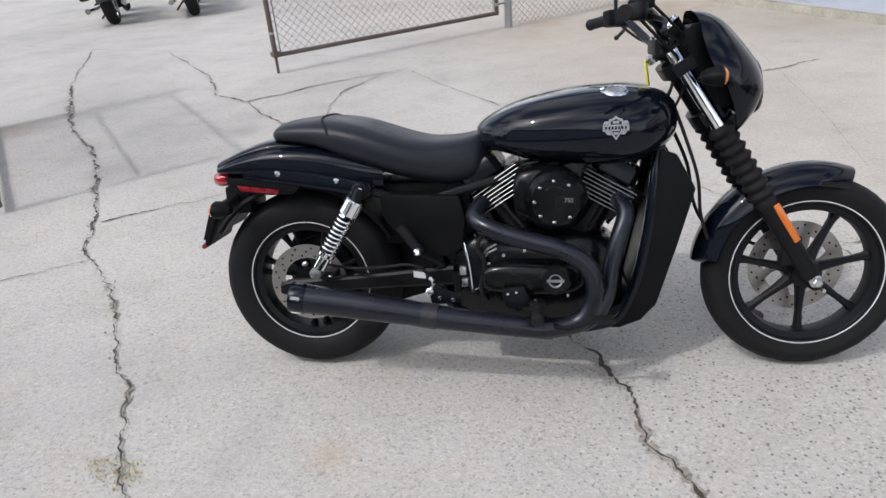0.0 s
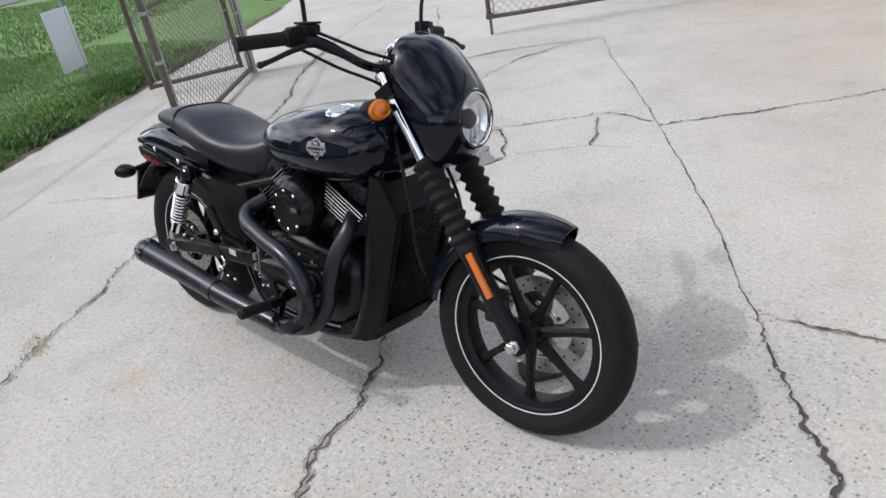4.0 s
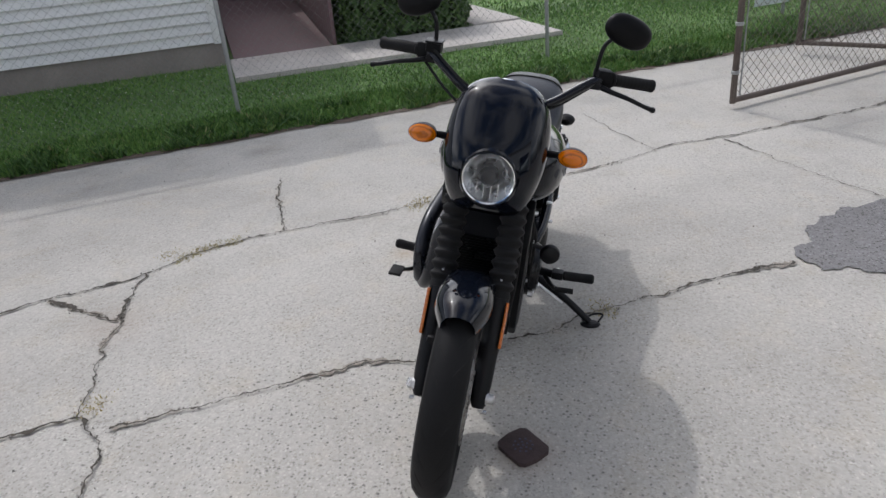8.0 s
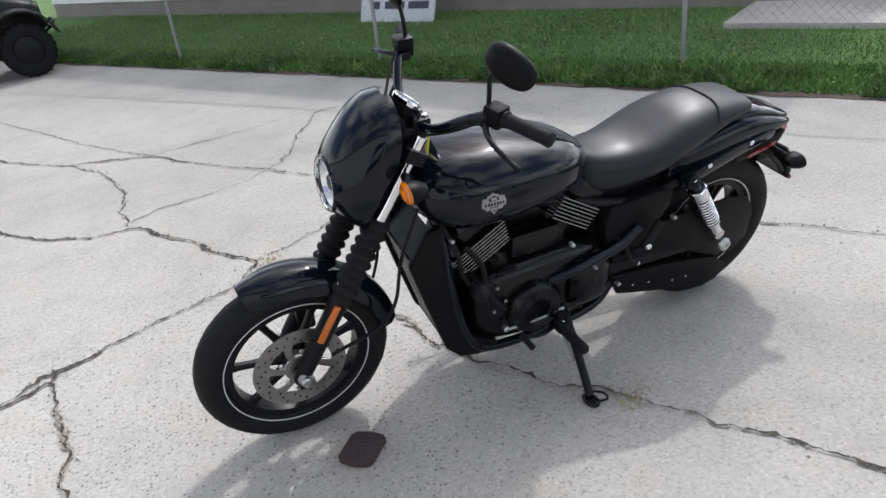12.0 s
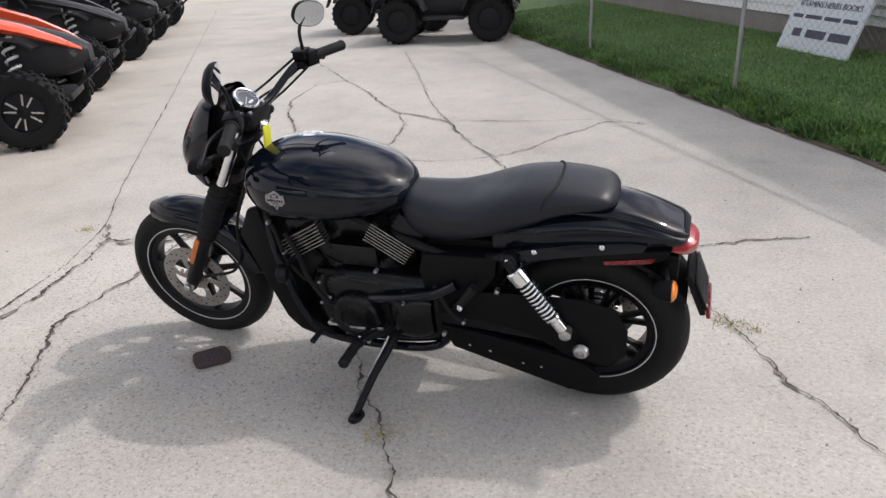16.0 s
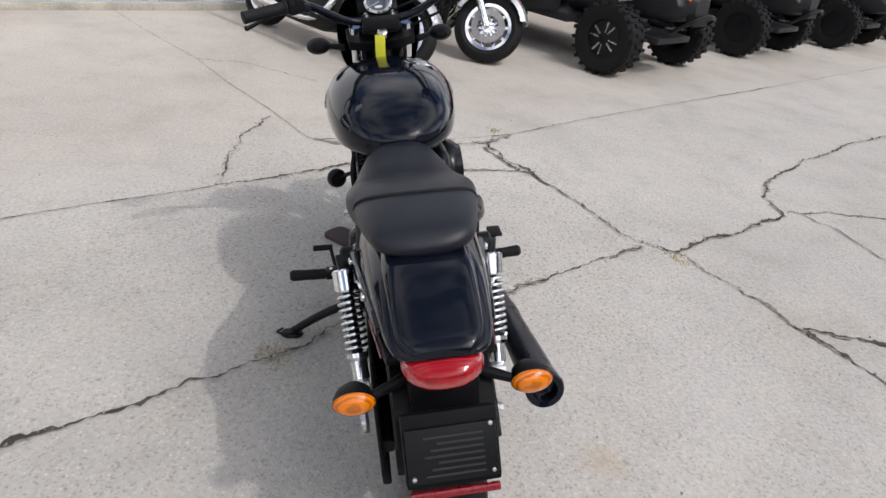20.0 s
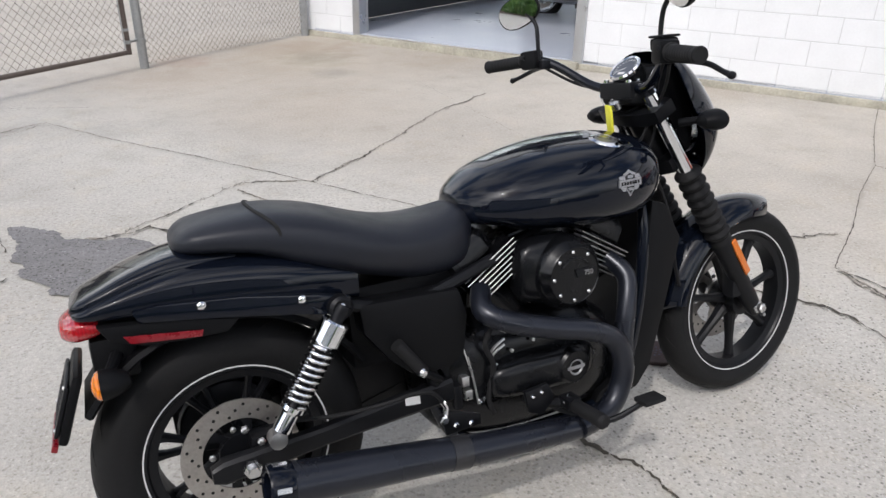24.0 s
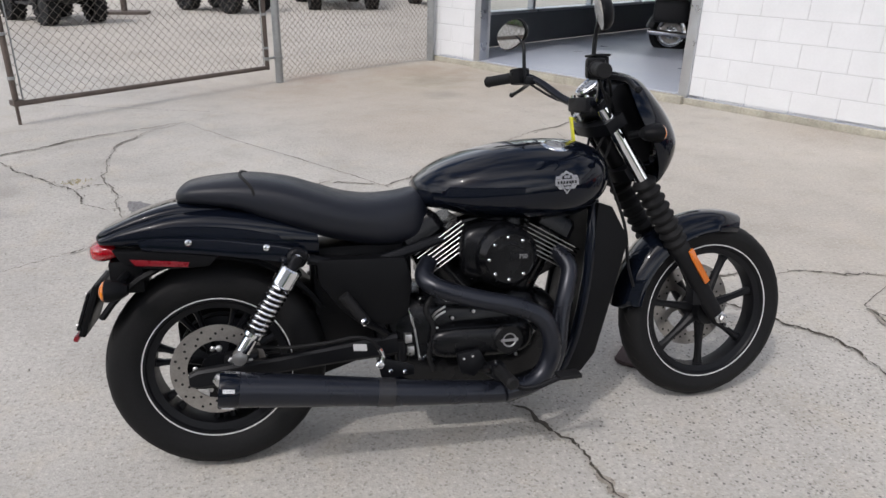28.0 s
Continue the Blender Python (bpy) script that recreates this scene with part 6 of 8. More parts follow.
part("peg_plate", prism(bmesh.new(), [(0.65, 0.318), (0.715, 0.324), (0.735, 0.285), (0.70, 0.245), (0.66, 0.262)], -0.211, -0.198, "y", 0.003), M_SATIN, bike)
for x, y, z, r, h in ((0.465, -0.206, 0.291, 0.007, 0.008), (0.504, -0.206, 0.285, 0.007, 0.008), (0.669, -0.209, 0.304, 0.006, 0.009), (0.694, -0.209, 0.309, 0.006, 0.009), (0.564, -0.146, 0.294, 0.008, 0.012), (0.577, -0.142, 0.297, 0.006, 0.008), (0.60, -0.14, 0.285, 0.006, 0.008), (0.69, -0.165, 0.268, 0.007, 0.01), (0.64, -0.14, 0.455, 0.006, 0.008), (0.57, -0.118, 0.46, 0.006, 0.007)):
    part("fitting_bolt", lathe(bmesh.new(), [(r, 0), (r, h * 0.6), (r * 0.6, h), (0, h)], axis_to((x, y, z), (0, -1, 0)), 6), M_CHROME, bike)
part("hose_elbow", tube(bmesh.new(), [(0.437, -0.203, 0.356), (0.446, -0.202, 0.337), (0.440, -0.205, 0.314)], 0.0065, 10, 4), M_CHROME, bike, "bright hose elbow")
part("hose_nut", lathe(bmesh.new(), [(0.012, 0), (0.012, 0.008), (0.008, 0.011), (0, 0.011)], axis_to((0.436, -0.206, 0.313), (0, -1, 0)), 6), M_CHROME, bike)
part("heel_guard", prism(bmesh.new(), [(0.47, 0.43), (0.52, 0.42), (0.545, 0.34), (0.53, 0.25), (0.50, 0.24), (0.505, 0.33), (0.48, 0.39)], -0.114, -0.106, "y", 0.003), M_SATIN, bike)
part("caution_label", prism(bmesh.new(), [(0.375, 0.352), (0.412, 0.347), (0.413, 0.327), (0.376, 0.332)], -0.1352, -0.1342, "y"), M_STRIPE, bike, "small pale caution label")
part("side_hose", tube(bmesh.new(), [(0.62, -0.14, 0.49), (0.58, -0.155, 0.44), (0.60, -0.155, 0.38), (0.585, -0.15, 0.30), (0.60, -0.145, 0.25)], 0.007, 8, 5), M_RUBBER, bike)

# exhaust
pipe = thing("exhaust")
pipe.parent = bike
pipe["label"] = "satin black two-into-one exhaust with slash-cut muffler"
part("header", tube(bmesh.new(), [(0.60, -0.11, 0.56), (0.575, -0.165, 0.53), (0.62, -0.205, 0.503), (0.72, -0.225, 0.472), (0.82, -0.238, 0.446), (0.89, -0.242, 0.405), (0.918, -0.242, 0.34), (0.908, -0.24, 0.27), (0.86, -0.245, 0.222), (0.77, -0.258, 0.212)], [0.024, 0.026, 0.026, 0.026, 0.026, 0.026, 0.027, 0.027, 0.028, 0.029], 18, 5), M_EXH, pipe, "satin black rear header", 60)
part("header", tube(bmesh.new(), [(0.99, -0.09, 0.56), (1.01, -0.14, 0.52), (0.99, -0.17, 0.46), (0.968, -0.185, 0.38), (0.952, -0.2, 0.29), (0.90, -0.225, 0.225), (0.80, -0.255, 0.208)], 0.025, 18, 5), M_EXH, pipe, "satin black front header", 60)
M0, M1, M2 = Vector((0.80, -0.245, 0.203)), Vector((0.44, -0.258, 0.254)), Vector((0.028, -0.262, 0.318))
part("muffler", tube(bmesh.new(), [M0, (0.72, -0.248, 0.213), M1 + Vector((0.05, 0, -0.008)), M1 + Vector((-0.06, 0, 0.01)), (0.2, -0.26, 0.292), M2 + Vector((0.04, 0, -0.006))], [0.028, 0.031, 0.035, 0.038, 0.042, 0.0445], 28, 4), M_EXH, pipe, "satin black tapered muffler", 60)
part("clamp", tube(bmesh.new(), [M1 + Vector((0.022, 0, -0.0035)), M1 - Vector((0.022, 0, -0.0035))], 0.0385, 28, 1), M_CLAMP, pipe)
E_ = axis_to(M2 + Vector((0.045, 0, -0.007)), M2 - M1)
part("end_cap", lathe(bmesh.new(), [(0.0445, 0), (0.046, 0.004), (0.047, 0.045), (0.044, 0.05), (0.030, 0.048), (0.028, 0.02), (0.0, 0.015)], E_, 32), M_GLOSS, pipe, "black muffler end cap")
for k in range(5):
    a = 2 * math.pi * k / 5
    part("cap_slot", new_box((-0.005, -0.0012, 0.012), (0.005, 0.0012, 0.04)), M_STEEL, pipe, "", 35, E_ @ Matrix.Rotation(a, 4, "Z") @ Matrix.Translation((0, 0.0468, 0)))

# radiator and shroud
SH = [(1.105, 0.70), (1.150, 0.685), (1.205, 0.585), (1.16, 0.42), (1.105, 0.237), (1.06, 0.185), (1.0, 0.165), (0.90, 0.15), (0.93, 0.20), (1.02, 0.25), (1.065, 0.40), (1.09, 0.56)]
for s in SIDES:
    bm = prism(bmesh.new(), SH, min(s * 0.108, s * 0.132), max(s * 0.108, s * 0.132), "y", 0.007)
    part("radiator_shroud", bm, M_PLAST, bike, "black radiator side shroud")
bm = prism(bmesh.new(), [(1.12, 0.67), (1.185, 0.59), (1.09, 0.25), (1.03, 0.27)], -0.106, 0.106, "y")
rad = part("radiator", bm, M_SATIN, bike, "black radiator with fine fins")
for k in range(34):
    f0 = k / 33
    x, z = 1.186 - 0.092 * f0, 0.585 - 0.33 * f0
    part("core_fin", new_box((x - 0.004, -0.104, z - 0.0015), (x + 0.006, 0.104, z + 0.0015)), M_ENG, rad, "", 0)
bm = prism(bmesh.new(), [(1.10, 0.24), (1.03, 0.255), (0.95, 0.19), (0.90, 0.155), (1.0, 0.15), (1.06, 0.175)], -0.107, 0.107, "y", 0.006)
part("belly_pan", bm, M_PLAST, bike)

# left side engine details
part("primary_cover", superloft(bmesh.new(), [(0.52, 0.03, 0.40, 0.26, 0.335), (0.56, 0.05, 0.42, 0.245, 0.335), (0.63, 0.055, 0.42, 0.245, 0.335), (0.67, 0.03, 0.40, 0.26, 0.335)], 24, 3, 3), M_ENG, bike, "", 50, Matrix.Translation((0, 0.125, 0)))
part("stator_cover", lathe(bmesh.new(), [(0.098, 0.0), (0.096, 0.035), (0.084, 0.052), (0.05, 0.058), (0.046, 0.052), (0, 0.052)], axis_to((0.80, 0.12, 0.305), (0, 1, 0)), 36), M_ENG, bike, "round black stator cover")
for x, z in ((0.90, 0.36), (0.93, 0.42), (0.71, 0.24), (0.94, 0.33)):
    part("case_bolt", lathe(bmesh.new(), [(0.006, 0), (0.006, 0.006), (0, 0.007)], axis_to((x, 0.172 if 0.74 < x < 0.86 else 0.135, z), (0, 1, 0)), 8), M_STEEL, bike)
part("intake_cover", new_box((0.70, 0.06, 0.49), (0.87, 0.118, 0.575), 0.02), M_ENG, bike)
part("horn", lathe(bmesh.new(), [(0.0, -0.018), (0.024, -0.017), (0.031, -0.008), (0.033, 0.004), (0.030, 0.014), (0.016, 0.021), (0.0, 0.022)], axis_to((1.022, 0.198, 0.489), (1, 0.25, 0)), 28), M_SATIN, bike, "round black horn")
part("horn_bracket", tube(bmesh.new(), [(1.02, 0.115, 0.50), (1.015, 0.15, 0.505), (1.015, 0.19, 0.492)], 0.008, 8, 3), M_SATIN, bike)
part("bracket", new_box((0.86, 0.125, 0.46), (0.93, 0.135, 0.475), 0.002), M_SATIN, bike, "", 35, Matrix.Translation((0, 0, 0)))
part("wiring", tube(bmesh.new(), [(1.10, 0.11, 0.70), (1.06, 0.13, 0.60), (1.04, 0.135, 0.50), (0.98, 0.135, 0.42)], 0.007, 8, 4), M_RUBBER, bike)

# left side frame tube, hoses and bright hardware
part("frame_tube", tube(bmesh.new(), [(0.74, 0.135, 0.378), (0.66, 0.152, 0.402), (0.56, 0.158, 0.43), (0.485, 0.156, 0.452), (0.42, 0.15, 0.49)], 0.019, 16, 4), M_GLOSS, bike, "black frame tube")
part("side_hose", tube(bmesh.new(), [(0.50, 0.145, 0.47), (0.47, 0.16, 0.43), (0.44, 0.16, 0.37), (0.40, 0.155, 0.34)], 0.008, 8, 4), M_RUBBER, bike)
part("shift_rod", tube(bmesh.new(), [(0.90, 0.165, 0.262), (0.78, 0.172, 0.268), (0.70, 0.17, 0.276)], 0.0045, 8, 1), M_STEEL, bike, "steel shift rod")
part("side_hose", tube(bmesh.new(), [(1.03, 0.12, 0.60), (0.985, 0.14, 0.53), (0.97, 0.142, 0.45), (0.94, 0.14, 0.38), (0.90, 0.14, 0.33)], 0.009, 8, 5), M_RUBBER, bike)
for x, y, z, r in ((0.686, 0.168, 0.520, 0.007), (0.407, 0.158, 0.345, 0.008), (0.285, 0.16, 0.49, 0.009), (1.075, 0.134, 0.645, 0.008), (1.04, 0.136, 0.53, 0.006), (0.908, 0.16, 0.262, 0.011), (0.60, 0.18, 0.41, 0.006), (0.76, 0.176, 0.215, 0.007), (0.48, 0.16, 0.285, 0.008)):
    part("fitting_bolt", lathe(bmesh.new(), [(r, -0.012), (r, 0.004), (r * 0.65, 0.008), (0, 0.008)], axis_to((x, y, z), (0, 1, 0)), 6), M_STEEL, bike)

# controls at the feet, stand
for s in SIDES:
    peg = thing("foot_peg")
    peg.parent = bike
    peg["label"] = "black rubber foot peg on a steel bracket"
    part("rubber", lathe(bmesh.new(), [(0.012, 0), (0.0175, 0.003), (0.0165, 0.02), (0.0175, 0.04), (0.0165, 0.06), (0.0175, 0.08), (0.018, 0.105), (0.012, 0.112), (0, 0.112)], axis_to((0.757, s * 0.262, 0.276), (0, s, 0.06)), 18), M_RUBBER, peg)
    part("clevis", new_box((0.738, min(s * 0.22, s * 0.262), 0.262), (0.776, max(s * 0.22, s * 0.262), 0.292), 0.006), M_SATIN, peg)
    for x, z in ((0.742, 0.268), (0.752, 0.281)):
        part("pivot_bolt", lathe(bmesh.new(), [(0.005, 0), (0.005, 0.004), (0, 0.005)], axis_to((x, s * 0.242, z + 0.012), (-0.3, s * 0.2, 0.9)), 8), M_CHROME, peg)
    part("mount", tube(bmesh.new(), [(0.70, s * 0.13, 0.26), (0.73, s * 0.19, 0.262), (0.757, s * 0.235, 0.275)], [0.02, 0.016, 0.014], 10, 4), M_SATIN, peg)
    # passenger pegs, folded
    part("passenger_peg", tube(bmesh.new(), [(0.41, s * 0.178, 0.425), (0.352, s * 0.172, 0.505)], [0.014, 0.016], 12, 1), M_RUBBER, bike)
    part("peg_bracket", tube(bmesh.new(), [(0.47, s * 0.13, 0.37), (0.43, s * 0.155, 0.405), (0.408, s * 0.18, 0.424)], 0.009, 8, 1), M_SATIN, bike)
    part("peg_pivot", lathe(bmesh.new(), [(0.011, -0.01), (0.011, 0.006), (0.006, 0.011), (0, 0.011)], axis_to((0.402, s * 0.187, 0.430), (0.2, s, 0.1)), 10), M_CHROME, bike)
part("brake_pedal", tube(bmesh.new(), [(0.74, -0.20, 0.25), (0.82, -0.285, 0.225), (0.90, -0.315, 0.255), (0.935, -0.318, 0.268)], [0.010, 0.008, 0.007, 0.006], 10, 4), M_SATIN, bike)
part("pedal_pad", new_box((0.90, -0.345, 0.262), (0.965, -0.30, 0.274), 0.005), M_RUBBER, bike)
part("shift_lever", tube(bmesh.new(), [(0.74, 0.20, 0.25), (0.82, 0.23, 0.258), (0.898, 0.245, 0.292)], [0.009, 0.007, 0.006], 10, 4), M_SATIN, bike)
part("shift_toe", tube(bmesh.new(), [(0.898, 0.238, 0.294), (0.898, 0.302, 0.297)], 0.010, 12, 1), M_RUBBER, bike)
stand = thing("side_stand")
stand.parent = bike
stand["label"] = "black steel side stand folded out on the ground"
FOOT = BIKE.inverted() @ Vector((0.728, 0.375, 0.0))
PIV = Vector((0.672, 0.13, 0.225))
part("leg", tube(bmesh.new(), [PIV, PIV.lerp(FOOT, 0.5) + Vector((0.004, 0.01, 0.012)), FOOT + Vector((0, -0.008, 0.016))], [0.016, 0.0145, 0.013], 12, 5), M_SATIN, stand)
IB = BIKE.inverted().to_3x3()
bm = bmesh.new()
lathe(bm, [(0.0, 0.0), (0.022, 0.0), (0.024, 0.006), (0.018, 0.014), (0.0, 0.016)], Matrix.Translation(FOOT) @ IB.to_4x4() @ Matrix.Diagonal((1.0, 1.6, 1, 1)), 20)
part("foot", bm, M_SATIN, stand)
part("tang", tube(bmesh.new(), [FOOT + IB @ Vector((0, -0.03, 0.02)), FOOT + IB @ Vector((-0.035, 0.01, 0.028)), FOOT + IB @ Vector((-0.03, 0.045, 0.03)), FOOT + IB @ Vector((0.005, 0.03, 0.02))], 0.004, 8, 5), M_SATIN, stand)
part("stand_spring", tube(bmesh.new(), [PIV + Vector((0.03, 0.01, -0.01)), PIV.lerp(FOOT, 0.55) + Vector((0.022, 0, 0))], 0.006, 8, 1), M_STEEL, stand)

# ---- front end, turned with the bars ----
fk = thing("front_fork")
fk.parent = bike
fk["label"] = "telescopic fork with black rubber gaiters"
FA_, FB_ = Vector((1.142, 0, 0.948)), Vector((1.548, 0, 0.295))
fd = (FB_ - FA_).normalized()
fl = (FB_ - FA_).length
for s in SIDES:
    o = Vector((0, s * 0.081, 0))
    A = STEER @ axis_to(FA_ + o, fd)
    part("stanchion", lathe(bmesh.new(), [(0.0, -0.02), (0.02, -0.02), (0.0205, -0.014), (0.0205, fl * 0.42), (0.0, fl * 0.42)], A, 20), M_CHROME, fk, "chrome fork tube")
    prof = [(0.021, 0.232)]
    for k in range(8):
        h = 0.236 + k * 0.031
        prof += [(0.029, h), (0.038, h + 0.010), (0.038, h + 0.015), (0.029, h + 0.027)]
    prof += [(0.032, 0.49), (0.033, 0.50), (0.026, 0.502)]
    part("gaiter", lathe(bmesh.new(), prof, A, 28), M_RUBBER, fk, "ribbed black rubber gaiter", 30)
    part("slider", lathe(bmesh.new(), [(0.027, 0.485), (0.031, 0.49), (0.031, 0.52), (0.028, 0.54), (0.0265, fl - 0.03), (0.023, fl + 0.02), (0.016, fl + 0.035), (0, fl + 0.036)], A, 24), M_SATIN, fk, "satin black fork slider")
    bm = bmesh.new()
    pr = [(1.415, 0.520), (1.432, 0.530), (1.498, 0.422), (1.482, 0.410)]
    prism(bm, pr, min(s * 0.105, s * 0.114), max(s * 0.105, s * 0.114), "y", 0.003)
    part("fork_reflector", bm, M_REFL, fk, "amber fork reflector", 35, STEER)
    part("axle_end", lathe(bmesh.new(), [(0.02, 0), (0.02, 0.006), (0.015, 0.008), (0.015, 0.02), (0.011, 0.024), (0, 0.024)], STEER @ axis_to((1.552, s * 0.098, 0.291), (0, s, 0)), 6 if s < 0 else 16), M_STEEL, fk, "steel axle end")
    part("pinch_bolt", lathe(bmesh.new(), [(0.006, 0), (0.006, 0.012), (0, 0.013)], STEER @ axis_to((1.575, s * 0.095, 0.262), (0, s, 0)), 8), M_STEEL, fk)
for h, th, wide in ((0.035, 0.018, 1.0), (0.20, 0.02, 0.66)):
    c = FA_ + fd * h
    bm = bmesh.new()
    rings(bm, [[c + fd * t + Vector((0, y * wide, 0)) + Vector((-fd.z, 0, fd.x)) * x for x, y in ((-0.03, -0.108), (0.03, -0.112), (0.036, -0.07), (0.045, 0), (0.036, 0.07), (0.03, 0.112), (-0.03, 0.108), (-0.045, 0.06), (-0.05, 0), (-0.045, -0.06))] for t in (-th, th)])
    bmesh.ops.recalc_face_normals(bm, faces=bm.faces[:])
    part("triple_clamp", bm, M_SATIN, fk, "", 35, STEER)

# front fender
bm = bmesh.new()
loops = []
N_ = 30
for k in range(N_ + 1):
    a = radians(69 + 103 * k / N_)
    tip = min(1, 0.6 + 0.4 * math.sin(min(1, k / 6) * math.pi / 2)) * min(1, (N_ - k) / 2 + 0.6)
    prof = [(-0.074, -0.045), (-0.070, -0.018), (-0.052, 0.004), (-0.025, 0.013), (0, 0.016), (0.025, 0.013), (0.052, 0.004), (0.070, -0.018), (0.074, -0.045)]
    ring = [(y * tip, r) for y, r in prof] + [(y * tip * 0.95, r - 0.004) for y, r in prof[::-1]]
    loops.append([(1.548 + (0.318 + r) * math.cos(a), y, 0.295 + (0.318 + r) * math.sin(a)) for y, r in ring])
rings(bm, loops)
bmesh.ops.recalc_face_normals(bm, faces=bm.faces[:])
ff = part("front_fender", bm, M_GLOSS, bike, "glossy black front fender", 50, STEER)
for s in SIDES:
    for p in ((1.40, 0.545), (1.435, 0.49)):
        part("fender_bolt", lathe(bmesh.new(), [(0.008, 0), (0.008, 0.005), (0.004, 0.008), (0, 0.008)], STEER @ axis_to((p[0], s * 0.078, p[1] + 0.03), (0, s, 0)), 10), M_STEEL, ff)

# front caliper (right) and hose
bm = bmesh.new()
box(bm, (1.455, -0.09, 0.335), (1.512, -0.045, 0.425), 0.012)
part("front_caliper", bm, M_SATIN, bike, "", 35, STEER @ Matrix.Translation((0, 0, 0)))
part("brake_hose", tube(bmesh.new(), [(1.16, 0.10, 0.76), (1.225, 0.115, 0.62), (1.255, 0.12, 0.48), (1.31, 0.115, 0.40), (1.42, 0.105, 0.36), (1.46, 0.10, 0.345)], 0.0055, 8, 6), M_RUBBER, bike, "black rubber hose", 60, STEER)
part("speed_cable", tube(bmesh.new(), [(1.15, -0.06, 0.80), (1.21, -0.08, 0.62), (1.225, -0.08, 0.50), (1.25, -0.075, 0.42)], 0.005, 8, 6), M_RUBBER, bike, "", 60, STEER)

# fairing shell: arcs from the rear edge round the front
bm = bmesh.new()
FZ = smooth_path([(1.068, 1.205, 1.188), (1.055, 1.245, 1.192), (1.03, 1.283, 1.198), (0.985, 1.325, 1.205), (0.93, 1.368, 1.225), (0.88, 1.392, 1.258), (0.84, 1.396, 1.278), (0.79, 1.376, 1.298), (0.75, 1.345, 1.308), (0.728, 1.318, 1.310)], 6)
FW = smooth_path([(0.03, 0, 0), (0.074, 0, 0), (0.107, 0, 0), (0.130, 0, 0), (0.140, 0, 0), (0.139, 0, 0), (0.133, 0, 0), (0.118, 0, 0), (0.098, 0, 0), (0.074, 0, 0)], 6)
for off in (0.0, -0.005):
    loops = []
    for p, w in zip(FZ, FW):
        z, xf, xr, hw = p.x, p.y + off, p.z, w.x + off
        loop = []
        for k in range(49):
            a = math.pi * (k / 48) - math.pi / 2
            c, s = math.cos(a), math.sin(a)
            loop.append((xr + (xf - xr) * abs(c) ** 0.84, math.copysign(abs(s) ** 0.93, s) * hw, z))
        loops.append(loop)
    rings(bm, loops, False, False)
kill = [f for f in bm.faces if (f.calc_center_median().y ** 2 + (f.calc_center_median().z - 0.851) ** 2) < 0.077 ** 2 and f.calc_center_median().x > 1.28]
bmesh.ops.delete(bm, geom=kill, context="FACES")
fairing = part("fairing", bm, M_GLOSS, bike, "glossy black headlamp fairing", 60, STEER)
part("fairing_backing", prism(bmesh.new(), [(1.16, 1.0), (1.185, 1.03), (1.225, 1.035), (1.28, 0.97), (1.31, 0.88), (1.30, 0.80), (1.25, 0.79), (1.205, 0.86), (1.17, 0.93)], -0.066, 0.066, "y", 0.01), M_PLAST, fairing, "dull black inner panel", 35, STEER)
HL = STEER @ pose(1.368, 0.0, 0.852, 0, 90, 0) @ Matrix.Rotation(radians(-4), 4, "Y") @ Matrix.Scale(0.93, 4)
lamp = thing("headlamp")
lamp.parent = bike
lamp["label"] = "round clear headlamp with a bright reflector"
part("bezel", lathe(bmesh.new(), [(0.073, -0.05), (0.080, -0.05), (0.083, -0.006), (0.085, 0.006), (0.080, 0.014), (0.074, 0.011)], HL, 48, True), M_GLOSS, lamp)
part("reflector", lathe(bmesh.new(), [(0.073, 0.0), (0.062, -0.022), (0.045, -0.04), (0.025, -0.05), (0.0, -0.052)], HL, 20, False, False), M_LAMPREF, lamp, "bright faceted reflector", 6)
for k in range(6):
    y = -0.05 + k * 0.02
    h = math.sqrt(max(0, 0.066 ** 2 - y * y))
    part("facet", new_box((0.02, y - 0.0012, -0.026), (h, y + 0.0012, -0.012)), M_LAMPREF, lamp, "", 0, HL)
part("bezel_ring", lathe(bmesh.new(), [(0.072, 0.004), (0.0755, 0.01), (0.0745, 0.014), (0.071, 0.012)], HL, 48, True), M_CHROME, lamp, "thin chrome lamp ring")
part("bulb_shield", lathe(bmesh.new(), [(0.0, 0.002), (0.02, -0.001), (0.029, -0.012), (0.026, -0.04)], HL, 20, False, False), M_SATIN, lamp)
part("glass", lathe(bmesh.new(), [(0.0715, 0.008), (0.06, 0.014), (0.035, 0.019), (0.0, 0.021)], HL, 40, False, False), M_GLASS, lamp, "clear lamp glass", 60)
bpy.data.objects[lamp.children[-1].name].visible_shadow = False

for s in SIDES:
    turn_signal(STEER @ Vector((1.222, s * 0.208, 0.893)), (0, s, 0), False, bike, STEER @ Vector((1.20, s * 0.12, 0.885)))

# gauge, bars, grips, levers, mirrors
G = STEER @ axis_to((1.142, 0.0, 1.01), (-0.62, 0, 0.78)) @ Matrix.Scale(0.84, 4)
ga = thing("speedometer")
ga.parent = bike
ga["label"] = "single round speedometer with a chrome ring"
part("can", lathe(bmesh.new(), [(0.0, -0.055), (0.03, -0.055), (0.045, -0.03), (0.05, 0.01), (0.05, 0.028)], G, 36), M_PLAST, ga)
part("ring", lathe(bmesh.new(), [(0.051, 0.02), (0.053, 0.03), (0.049, 0.036), (0.044, 0.034), (0.044, 0.028)], G, 40, True), M_CHROME, ga, "chrome gauge ring")
dial = part("dial", lathe(bmesh.new(), [(0.0445, 0.029), (0.0, 0.029)], G, 36), M_DIAL, ga)
bm = bmesh.new()
